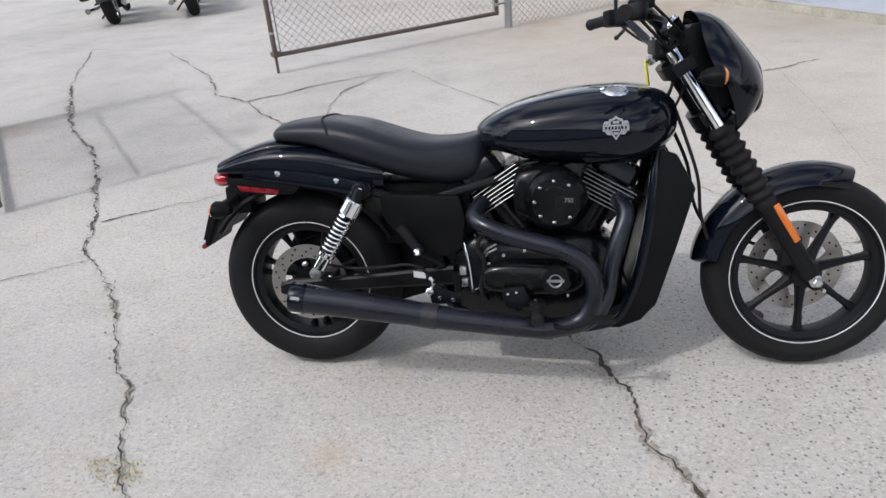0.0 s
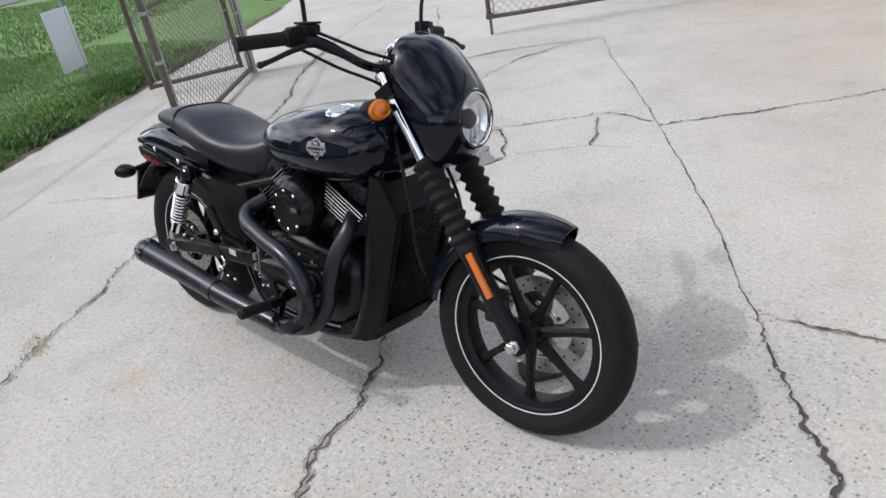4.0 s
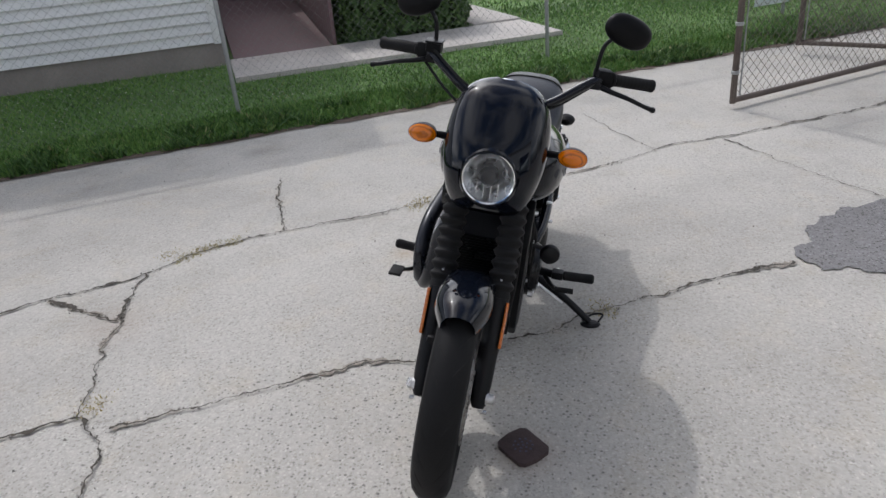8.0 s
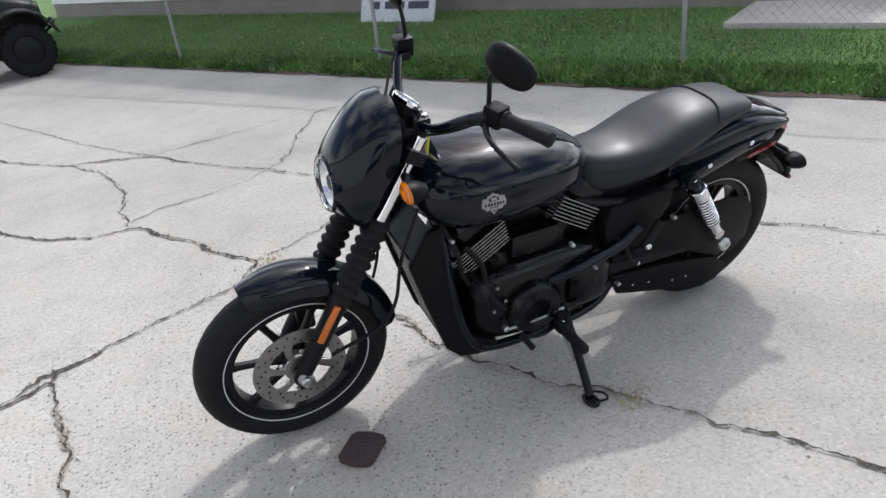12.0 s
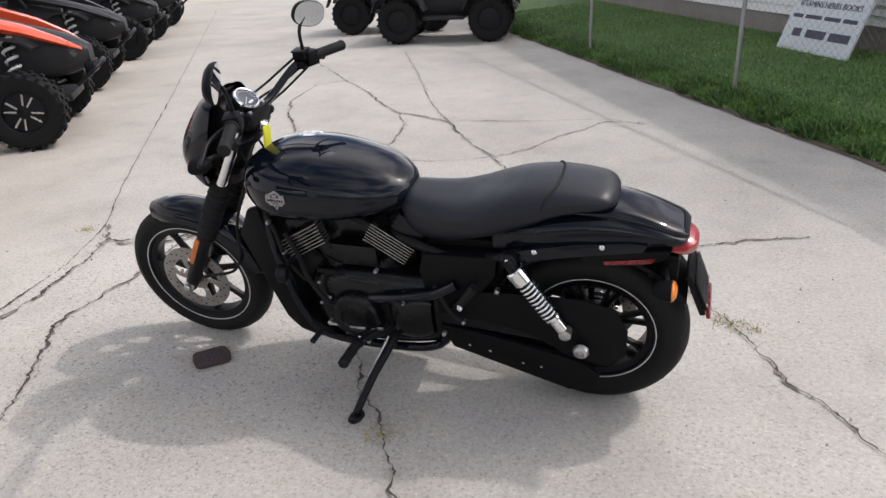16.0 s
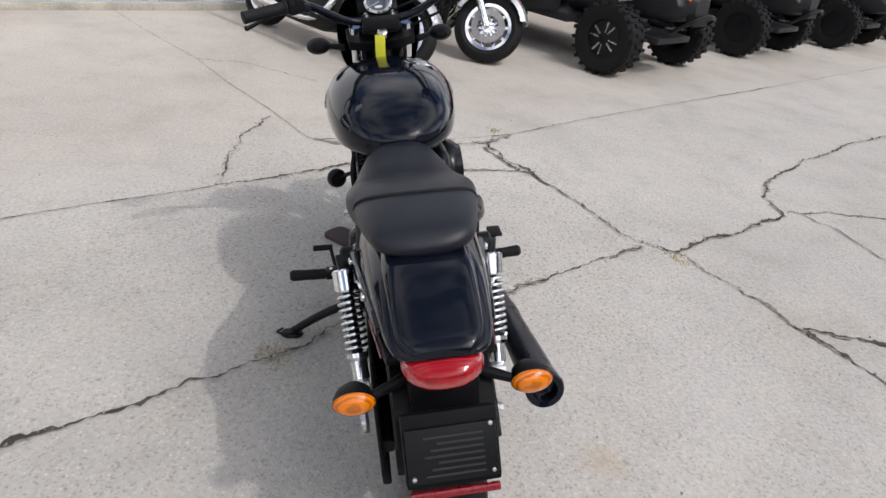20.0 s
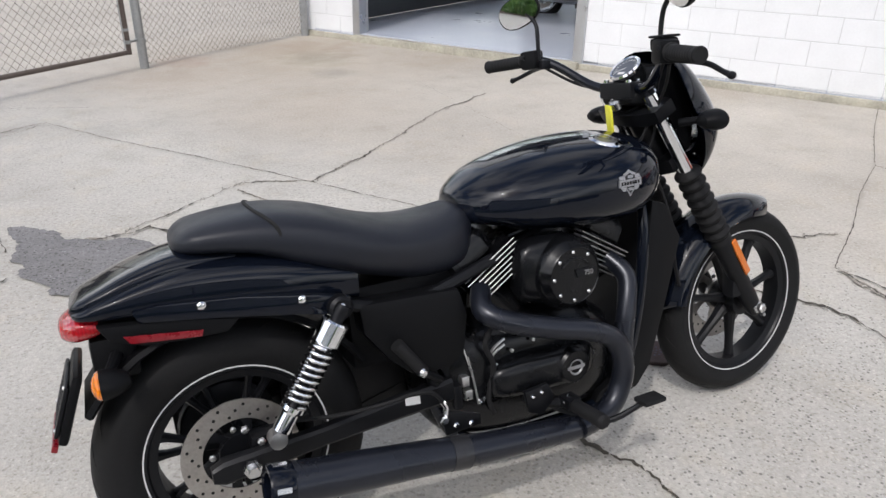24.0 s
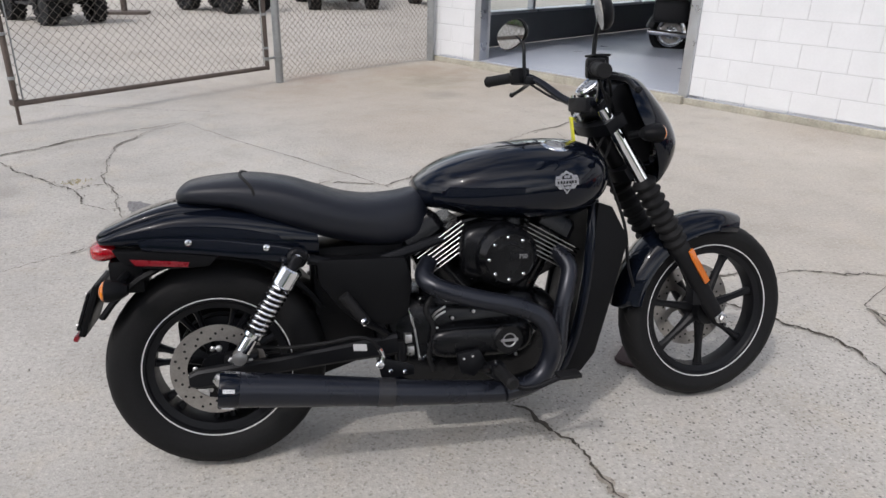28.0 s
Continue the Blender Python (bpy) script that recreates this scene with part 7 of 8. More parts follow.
for k in range(17):
    box(bm, (-0.0009, 0.034, 0.0294), (0.0009, 0.041, 0.0299), 0.0, G @ Matrix.Rotation(radians(-130 + k * 16.25), 4, "Z"))
box(bm, (-0.001, -0.006, 0.03), (0.001, 0.034, 0.0306), 0.0, G @ Matrix.Rotation(radians(118), 4, "Z"))
box(bm, (-0.014, -0.026, 0.0294), (0.014, -0.016, 0.0299), 0.0, G)
part("dial_mark", bm, M_STRIPE, dial)
part("gauge_panel", superloft(bmesh.new(), [(1.095, 0.05, 0.965, 0.94, 0.95), (1.11, 0.065, 0.975, 0.935, 0.955), (1.16, 0.07, 0.985, 0.93, 0.96), (1.195, 0.06, 0.99, 0.94, 0.965)], 20, 4, 4), M_PLAST, bike, "", 50, STEER)
part("handlebar", tube(bmesh.new(), [(1.00, -0.28, 1.066), (1.03, -0.245, 1.066), (1.062, -0.20, 1.045), (1.10, -0.12, 0.995), (1.115, -0.055, 0.978), (1.115, 0.055, 0.978), (1.10, 0.12, 0.995), (1.062, 0.20, 1.045), (1.03, 0.245, 1.066), (1.00, 0.28, 1.066)], 0.0125, 14, 6), M_GLOSS, bike, "black handlebar", 60, STEER)
part("bar_clamp", new_box((1.088, -0.06, 0.952), (1.142, 0.06, 0.996), 0.01), M_SATIN, bike, "", 35, STEER)
for s in SIDES:
    for x in (1.10, 1.13):
        part("clamp_bolt", lathe(bmesh.new(), [(0.007, 0), (0.007, 0.007), (0, 0.008)], STEER @ axis_to((x, s * 0.042, 0.995), (0, 0, 1)), 10), M_CHROME, bike)
    g0, g1 = Vector((1.004, s * 0.278, 1.066)), Vector((0.957, s * 0.405, 1.056))
    d = (g1 - g0).normalized()
    prof = [(0.013, 0.0), (0.021, 0.002), (0.021, 0.008)]
    n = (g1 - g0).length
    for k in range(10):
        prof += [(0.0168, 0.012 + k * (n - 0.02) / 10), (0.0175, 0.014 + k * (n - 0.02) / 10), (0.0175, 0.020 + k * (n - 0.02) / 10)]
    prof += [(0.019, n - 0.004), (0.017, n), (0, n)]
    part("grip", lathe(bmesh.new(), prof, STEER @ axis_to(g0, d), 20), M_RUBBER, bike, "black rubber grip")
    bm = bmesh.new()
    box(bm, (-0.024, -0.026, -0.05), (0.024, 0.026, 0.0), 0.009, axis_to(g0, d))
    sw = part("switch_housing", bm, M_PLAST, bike, "", 35, STEER)
    part("switch_button", new_box((0.983, s * 0.262 - 0.008, 1.07), (0.99, s * 0.262 + 0.008, 1.082), 0.003), M_SATIN, sw, "", 35, STEER)
    lv = [(1.025, s * 0.235, 1.052), (1.052, s * 0.275, 1.045), (1.062, s * 0.33, 1.035), (1.052, s * 0.38, 1.018), (1.046, s * 0.408, 1.010)]
    part("lever", tube(bmesh.new(), lv, [0.009, 0.0075, 0.0065, 0.006, 0.0075], 10, 5), M_SATIN, bike, "black hand lever", 60, STEER)
    part("lever_knob", lathe(bmesh.new(), [(0, -0.009), (0.007, -0.006), (0.009, 0), (0.007, 0.006), (0, 0.009)], STEER @ axis_to(lv[-1], (0, 1, 0)), 12), M_SATIN, bike)
    part("lever_perch", new_box((1.015, s * 0.232 - 0.022, 1.04), (1.05, s * 0.232 + 0.022, 1.066), 0.006), M_SATIN, bike, "", 35, STEER)
    st = [(1.02, s * 0.232, 1.066), (1.02, s * 0.234, 1.12), (1.022, s * 0.24, 1.158), (1.020, s * 0.258, 1.182), (1.013, s * 0.275, 1.197)]
    mi = thing("mirror")
    mi.parent = bike
    mi["label"] = "black rear-view mirror on a bent stem"
    part("stem", tube(bmesh.new(), st, 0.006, 10, 5), M_SATIN, mi, "", 60, STEER)
    MM = STEER @ Matrix.Translation((1.005, s * 0.297, 1.203)) @ pose(0, 0, 0, 0, -98, s * 21) @ Matrix.Rotation(radians(s * 22), 4, "Z")
    n = 40
    def oval(k, r, h):
        a = 2 * math.pi * k / n
        c, sn = math.cos(a), math.sin(a)
        return (math.copysign(abs(c) ** 0.85, c) * 0.043 * r, math.copysign(abs(sn) ** 0.85, sn) * 0.071 * r + 0.006 * c * s, h)
    bm = bmesh.new()
    rings(bm, [[oval(k, r, h) for k in range(n)] for r, h in ((0.35, -0.026), (0.7, -0.022), (0.92, -0.012), (1.0, -0.002), (1.0, 0.004), (0.96, 0.006))], True, True)
    part("shell", bm, M_PLAST, mi, "", 50, MM)
    bm = bmesh.new()
    bm.faces.new([bm.verts.new(oval(k, 0.94, 0.0066)) for k in range(n)])
    part("mirror_glass", bm, M_MIRROR, mi, "mirror glass", 0, MM)
part("brake_reservoir", new_box((1.007, -0.257, 1.070), (1.053, -0.211, 1.098), 0.007), M_PLAST, bike, "", 35, STEER)
part("reservoir_lid", new_box((1.005, -0.259, 1.098), (1.055, -0.209, 1.104), 0.003), M_SATIN, bike, "", 35, STEER)
for pts in ([(1.03, 0.235, 1.05), (1.08, 0.16, 1.0), (1.15, 0.07, 0.95), (1.16, 0.06, 0.85), (1.10, 0.07, 0.72)],
            [(1.03, -0.235, 1.05), (1.09, -0.16, 1.01), (1.16, -0.08, 0.97), (1.17, -0.06, 0.86), (1.11, -0.06, 0.74)],
            [(1.02, -0.26, 1.04), (1.08, -0.19, 0.99), (1.15, -0.09, 0.93), (1.13, -0.05, 0.84)],
            [(1.05, -0.23, 1.08), (1.12, -0.14, 1.03), (1.18, -0.04, 0.98), (1.19, 0.0, 0.86), (1.22, 0.02, 0.75)]):
    part("cable", tube(bmesh.new(), pts, 0.0042, 8, 6), M_RUBBER, bike, "", 60, STEER)
part("ignition", lathe(bmesh.new(), [(0.016, 0), (0.018, 0.02), (0.012, 0.024), (0, 0.024)], STEER @ axis_to((1.10, 0.0, 0.93), (-0.5, 0, 0.86)), 18), M_STEEL, bike)
tg = new_box((-0.003, -0.016, -0.042), (0.003, 0.016, 0.042), 0.002)
part("key_tag", tg, M_YELLOW, bike, "bright yellow key tag", 35, STEER @ Matrix.Translation((1.082, 0.012, 0.897)) @ pose(0, 0, 0, 6, -8, -15))
part("tag_loop", tube(bmesh.new(), [(1.085, 0.014, 0.945), (1.094, 0.01, 0.955), (1.10, 0.004, 0.95)], 0.002, 6, 4), M_STEEL, bike, "", 60, STEER)

# ---- parked vehicles ----
M_ORANGE = surface("orange_plastic", (0.80, 0.085, 0.022), 0.35, vary=0.1, scale=5, coat=0.5)
M_VBLACK = surface("vehicle_black_plastic", (0.016, 0.016, 0.018), 0.5, vary=0.2, scale=6, fine=90, spec=0.3)
M_SILVER = surface("silver_paint", (0.5, 0.51, 0.53), 0.25, 0.6, vary=0.06, scale=4, coat=0.8)
M_DKBLUE = surface("dark_blue_paint", (0.01, 0.014, 0.03), 0.25, vary=0.1, coat=1.0, spec=0.3)
M_SPRING = surface("white_spring", (0.6, 0.6, 0.58), 0.4, vary=0.08)


def knobbly(parent, x, y, r, w, bright, m=None):
    """An off-road wheel: tyre with lugs, rim, hub and machined slivers."""
    t = thing("wheel")
    t.parent = parent
    M = pose(x, y, r, 90)
    out = -1 if y > 0 else 1
    h = w / 2
    prof = [(r * 0.52, -h * 0.8), (r * 0.72, -h), (r * 0.88, -h * 0.98), (r * 0.95, -h * 0.8), (r * 0.955, h * 0.8), (r * 0.88, h * 0.98), (r * 0.72, h), (r * 0.52, h * 0.8)]
    tyre = part("tyre", lathe(bmesh.new(), prof, M, 36, True), M_TYRE, t, "black knobbly tyre")
    bm = bmesh.new()
    n = 22
    for k in range(n):
        for j, (lo, hi) in enumerate(((-1.02, -0.42), (-0.3, 0.3), (0.42, 1.02))):
            a = 2 * math.pi * (k + 0.5 * (j % 2)) / n
            box(bm, (-r * 0.045, r * (0.90 if j != 1 else 0.94), lo * h), (r * 0.045, r * 1.0, hi * h), 0.0, M @ Matrix.Rotation(a, 4, "Z"))
    lug = part("tread", bm, M_TYRE, tyre, "", 0)
    lug["kind"] = "stuff"
    part("rim", lathe(bmesh.new(), [(r * 0.53, -h * 0.8), (r * 0.55, -h * 0.85), (r * 0.5, -h * 0.6), (r * 0.12, out * h * 0.3), (r * 0.12, out * h * 0.5), (r * 0.1, out * h * 0.62), (r * 0.5, h * 0.6), (r * 0.55, h * 0.85), (r * 0.53, h * 0.8)], M, 30, True), M_SATIN, t)
    bm = bmesh.new()
    lathe(bm, [(0, 0), (r * 0.5, 0), (r * 0.5, out * 0.02), (r * 0.15, out * 0.03), (0, out * 0.035)], M @ Matrix.Translation((0, 0, out * h * 0.45)), 24)
    part("rim_face", bm, M_SATIN, t)
    if bright:
        for k in range(8):
            a = 2 * math.pi * (k + 0.5 * 0) / 8 + (0.12 if k % 2 else -0.12)
            bm = box(bmesh.new(), (-r * 0.022, r * 0.17, 0), (r * 0.022, r * 0.46, 0.014 * out), 0.0, M @ Matrix.Rotation(a, 4, "Z") @ Matrix.Translation((0, 0, out * h * 0.45 + out * 0.022)))
            part("rim_sliver", bm, M_STEEL, t)
    return t


def coil(bm, a, b, r, wire, turns):
    A, L = axis_to(a, Vector(b) - Vector(a)), (Vector(b) - Vector(a)).length
    pts = [A @ Vector((r * math.cos(2 * math.pi * k / 8), r * math.sin(2 * math.pi * k / 8), L * k / (8 * turns))) for k in range(8 * turns + 1)]
    return tube(bm, pts, wire, 6, 1)


def side_by_side(x, y, heading, paint, label, bright):
    """An off-road buggy; its origin lies under the middle of the front axle, x ahead."""
    v = thing("off_road_buggy", pose(x, y, 0, 0, 0, heading), label, "buggy", "off-road vehicles in a row")
    tr, wb, r = 0.64, 2.25, 0.315
    for s in SIDES:
        knobbly(v, 0, s * tr, r, 0.24, bright)
        knobbly(v, -wb, s * tr, r, 0.28, bright)
        for x0 in (0.0, -wb):
            for z0, z1 in ((0.42, 0.36), (0.33, 0.30)):
                part("control_arm", tube(bmesh.new(), [(x0 - 0.12, s * 0.2, z0), (x0, s * 0.56, z1), (x0 + 0.12, s * 0.2, z0)], 0.016, 8, 1), M_SATIN, v)
            part("shock_spring", coil(bmesh.new(), (x0 - 0.03, s * 0.47, 0.46), (x0 - 0.1, s * 0.33, 0.98), 0.048, 0.013, 7), M_SPRING, v, "white coil spring")
            part("shock_body", tube(bmesh.new(), [(x0 - 0.03, s * 0.49, 0.36), (x0 - 0.11, s * 0.32, 1.0)], 0.026, 10, 1), M_SATIN, v)
        # painted nose panels and side panels
        bm = bmesh.new()
        loops = []
        for px, py, pz, a, b in ((0.44, 0.18, 0.72, 0.015, 0.012), (0.30, 0.25, 0.80, 0.06, 0.035), (0.05, 0.34, 0.92, 0.10, 0.05), (-0.30, 0.42, 1.03, 0.12, 0.07), (-0.62, 0.47, 1.10, 0.08, 0.10)):
            loops.append([(px, s * (py + a * c), pz + b * d) for c, d in ((-1, -0.6), (0.4, -0.9), (1, -0.2), (0.8, 0.5), (0, 0.8), (-1, 0.7))])
        rings(bm, loops)
        bmesh.ops.recalc_face_normals(bm, faces=bm.faces[:])
        part("nose_panel", bm, paint, v)
        part("headlight", lathe(bmesh.new(), [(0.05, 0), (0.045, 0.02), (0, 0.024)], axis_to((0.36, s * 0.2, 0.70), (0.9, s * 0.2, 0.3)), 14), M_GLASS, v)
        bm = prism(bmesh.new(), [(-0.62, 0.42), (-0.62, 0.92), (-0.95, 0.98), (-1.55, 0.9), (-1.6, 0.40), (-1.2, 0.34)], min(s * 0.6, s * 0.66), max(s * 0.6, s * 0.66), "y", 0.02)
        part("side_panel", bm, M_VBLACK, v)
        bm = prism(bmesh.new(), [(-0.72, 0.62), (-0.66, 1.0), (-1.5, 1.04), (-1.5, 0.68)], min(s * 0.662, s * 0.68), max(s * 0.662, s * 0.68), "y", 0.006)
        door = part("door_panel", bm, paint, v)
        for gx, gw in ((-0.78, 0.26), (-1.08, 0.12), (-1.24, 0.14)):
            part("graphic_bar", new_box((gx - gw, min(s * 0.68, s * 0.683), 0.80), (gx, max(s * 0.68, s * 0.683), 0.86), 0.0), M_INK, door)
        bm = prism(bmesh.new(), [(-1.62, 0.75), (-1.7, 1.02), (-2.5, 1.05), (-2.62, 0.85), (-2.25, 0.78)], min(s * 0.45, s * 0.72), max(s * 0.45, s * 0.72), "y", 0.03)
        part("rear_fender", bm, paint, v)
        bm = bmesh.new()
        loops = []
        for k in range(9):
            a = radians(50 + 90 * k / 8)
            loops.append([(rr * math.cos(a), s * yy, 0.36 + rr * math.sin(a)) for rr, yy in ((0.42, 0.42), (0.44, 0.42), (0.44, 0.75), (0.42, 0.75))])
        rings(bm, loops)
        bmesh.ops.recalc_face_normals(bm, faces=bm.faces[:])
        part("front_fender", bm, M_VBLACK, v, "", 35, Matrix.Translation((-0.12, -s * 0.05, 0.14)) @ Matrix.Diagonal((0.9, 0.72, 0.92, 1)))
        part("tie_rod", tube(bmesh.new(), [(0.1, s * 0.15, 0.40), (0.1, s * 0.58, 0.36)], 0.012, 8, 1), M_STEEL, v)
        part("roll_bar", tube(bmesh.new(), [(-0.45, s * 0.56, 0.95), (-0.72, s * 0.58, 1.45), (-0.95, s * 0.56, 1.75), (-1.6, s * 0.56, 1.78), (-1.95, s * 0.58, 1.5), (-2.1, s * 0.6, 0.95)], 0.024, 10, 4), M_SATIN, v)
        bm = bmesh.new()
        rings(bm, [[(-1.1 + px, s * 0.28 + 0.2 * c, pz) for px, c in ((0.22, -1), (0.22, 1), (-0.25, 1), (-0.25, -1))] for pz in (0.45, 0.6)])
        box(bm, (-1.45, s * 0.28 - 0.2, 0.58), (-1.32, s * 0.28 + 0.2, 1.2), 0.03)
        bmesh.ops.recalc_face_normals(bm, faces=bm.faces[:])
        part("seat", bm, M_VINYL, v)
    part("hood", superloft(bmesh.new(), [(0.48, 0.12, 0.74, 0.58, 0.66), (0.3, 0.20, 0.84, 0.5, 0.68), (-0.1, 0.27, 0.97, 0.46, 0.7), (-0.5, 0.38, 1.1, 0.42, 0.75), (-0.66, 0.47, 1.13, 0.40, 0.75)], 24, 3, 4), M_VBLACK, v)
    part("skid_plate", new_box((-2.4, -0.3, 0.30), (0.3, 0.3, 0.36), 0.02), M_VBLACK, v)
    part("floor", new_box((-2.0, -0.62, 0.34), (-0.5, 0.62, 0.42), 0.02), M_VBLACK, v)
    part("rear_body", new_box((-2.6, -0.45, 0.5), (-1.62, 0.45, 0.95), 0.05), M_VBLACK, v)
    part("bumper", tube(bmesh.new(), [(0.35, -0.24, 0.42), (0.52, -0.2, 0.55), (0.56, 0, 0.6), (0.52, 0.2, 0.55), (0.35, 0.24, 0.42)], 0.018, 8, 4), M_SATIN, v)
    part("roof", new_box((-1.6, -0.58, 1.78), (-0.92, 0.58, 1.81), 0.02), M_VBLACK, v)
    part("grille", new_box((0.42, -0.14, 0.5), (0.5, 0.14, 0.6), 0.01), M_SATIN, v)
    part("steering_wheel", tube(bmesh.new(), [(-0.75 + 0.08 * math.sin(a), 0.28 + 0.16 * math.cos(a), 1.0 + 0.14 * math.sin(a)) for a in (2 * math.pi * k / 12 for k in range(13))], 0.014, 6, 1), M_RUBBER, v)
    return v


HDG = -143.1
utv = side_by_side(5.37, -2.64, HDG, M_ORANGE, "orange and black off-road buggy on knobbly tyres", True)
utv2 = side_by_side(6.98, -4.80, HDG, M_VBLACK, "black off-road buggy on knobbly tyres", False)
for x, y in ((8.35, -6.95), (9.8, -9.1), (11.2, -11.2)):
    copy_thing(utv2, pose(x, y, 0, 0, 0, HDG))
# one more faces the gate from the yard behind
copy_thing(utv2, pose(1.93, 14.87, 0, 0, 0, -86))


def quad(x, y, heading, paint, label, scale=1.0):
    """A four-wheeled all-terrain vehicle; its origin lies under the middle, x ahead."""
    v = thing("quad_bike", pose(x, y, 0, 0, 0, heading) @ Matrix.Scale(scale, 4), label, "quad bike", "quad bikes in the yard")
    r = 0.29
    for s in SIDES:
        for x0, w in ((0.62, 0.2), (-0.62, 0.25)):
            knobbly(v, x0, s * 0.41, r, w, False)
            part("axle_arm", tube(bmesh.new(), [(x0, s * 0.12, 0.34), (x0, s * 0.34, 0.29)], 0.025, 8, 1), M_SATIN, v)
            bm = bmesh.new()
            loops = []
            for k in range(9):
                a = radians(15 + 150 * k / 8)
                loops.append([(x0 + rr * math.cos(a), s * yy, 0.32 + rr * math.sin(a) * 1.05) for rr, yy in ((0.37, 0.2), (0.39, 0.2), (0.38, 0.54), (0.36, 0.54))])
            rings(bm, loops)
            bmesh.ops.recalc_face_normals(bm, faces=bm.faces[:])
            part("fender", bm, paint, v)
            part("shock", coil(bmesh.new(), (x0, s * 0.28, 0.36), (x0, s * 0.18, 0.66), 0.035, 0.009, 6), M_SATIN, v)
        part("footwell", new_box((-0.28, min(s * 0.18, s * 0.5), 0.3), (0.28, max(s * 0.18, s * 0.5), 0.34), 0.01), M_VBLACK, v)
        part("grip", tube(bmesh.new(), [(0.24, s * 0.06, 0.98), (0.22, s * 0.25, 1.06), (0.16, s * 0.42, 1.04)], 0.014, 8, 3), M_RUBBER, v)
        part("headlight", lathe(bmesh.new(), [(0.06, 0), (0.05, 0.02), (0, 0.03)], axis_to((0.86, s * 0.17, 0.68), (1, 0, 0.1)), 14), M_GLASS, v)
    part("body", superloft(bmesh.new(), [(0.9, 0.15, 0.75, 0.45, 0.6), (0.6, 0.22, 0.85, 0.32, 0.6), (0.2, 0.16, 0.92, 0.3, 0.6), (-0.2, 0.17, 0.72, 0.28, 0.55), (-0.8, 0.2, 0.74, 0.4, 0.6)], 20, 3, 4), paint, v)
    part("seat", superloft(bmesh.new(), [(0.2, 0.08, 0.88, 0.74, 0.8), (-0.1, 0.14, 0.86, 0.72, 0.8), (-0.55, 0.17, 0.9, 0.74, 0.82), (-0.7, 0.12, 0.88, 0.76, 0.82)], 20, 3, 3), M_VINYL, v)
    for x0, x1 in ((0.42, 0.92), (-1.0, -0.5)):
        for k in range(5):
            yk = -0.36 + 0.18 * k
            part("rack_bar", tube(bmesh.new(), [(x0, yk, 0.86), (x1, yk, 0.86)], 0.01, 6, 1), M_SATIN, v)
        for xx in (x0, x1):
            part("rack_bar", tube(bmesh.new(), [(xx, -0.4, 0.86), (xx, 0.4, 0.86)], 0.011, 6, 1), M_SATIN, v)
    part("bumper", tube(bmesh.new(), [(0.8, -0.25, 0.4), (0.98, -0.22, 0.5), (1.0, 0, 0.55), (0.98, 0.22, 0.5), (0.8, 0.25, 0.4)], 0.015, 8, 3), M_SATIN, v)
    return v


atv = quad(-3.38, 12.46, -51, M_VBLACK, "black quad bike parked behind the fence")
copy_thing(atv, pose(-0.6, 14.55, 0, 0, 0, -45))
copy_thing(atv, pose(4.4, 16.0, 0, 0, 0, -80))
quad(3.75, -8.85, 192, M_VBLACK, "large black quad bike standing across the lane", 1.12)
copy_thing(bpy.data.objects["quad_bike.003"], pose(5.2, -10.0, 0, 0, 0, 200) @ Matrix.Identity(4))


def yard_post():
    p = thing("steel_post", pose(-2.46, 13.84, 0), "brown steel post on a flat base plate", "post")
    part("base_plate", new_box((-0.45, -0.25, 0.0), (0.45, 0.25, 0.05), 0.01), M_RUSTRAIL, p)
    part("pole", tube(bmesh.new(), [(0, 0, 0.05), (0, 0, 2.6)], 0.06, 14, 1), M_RUSTRAIL, p)


yard_post()


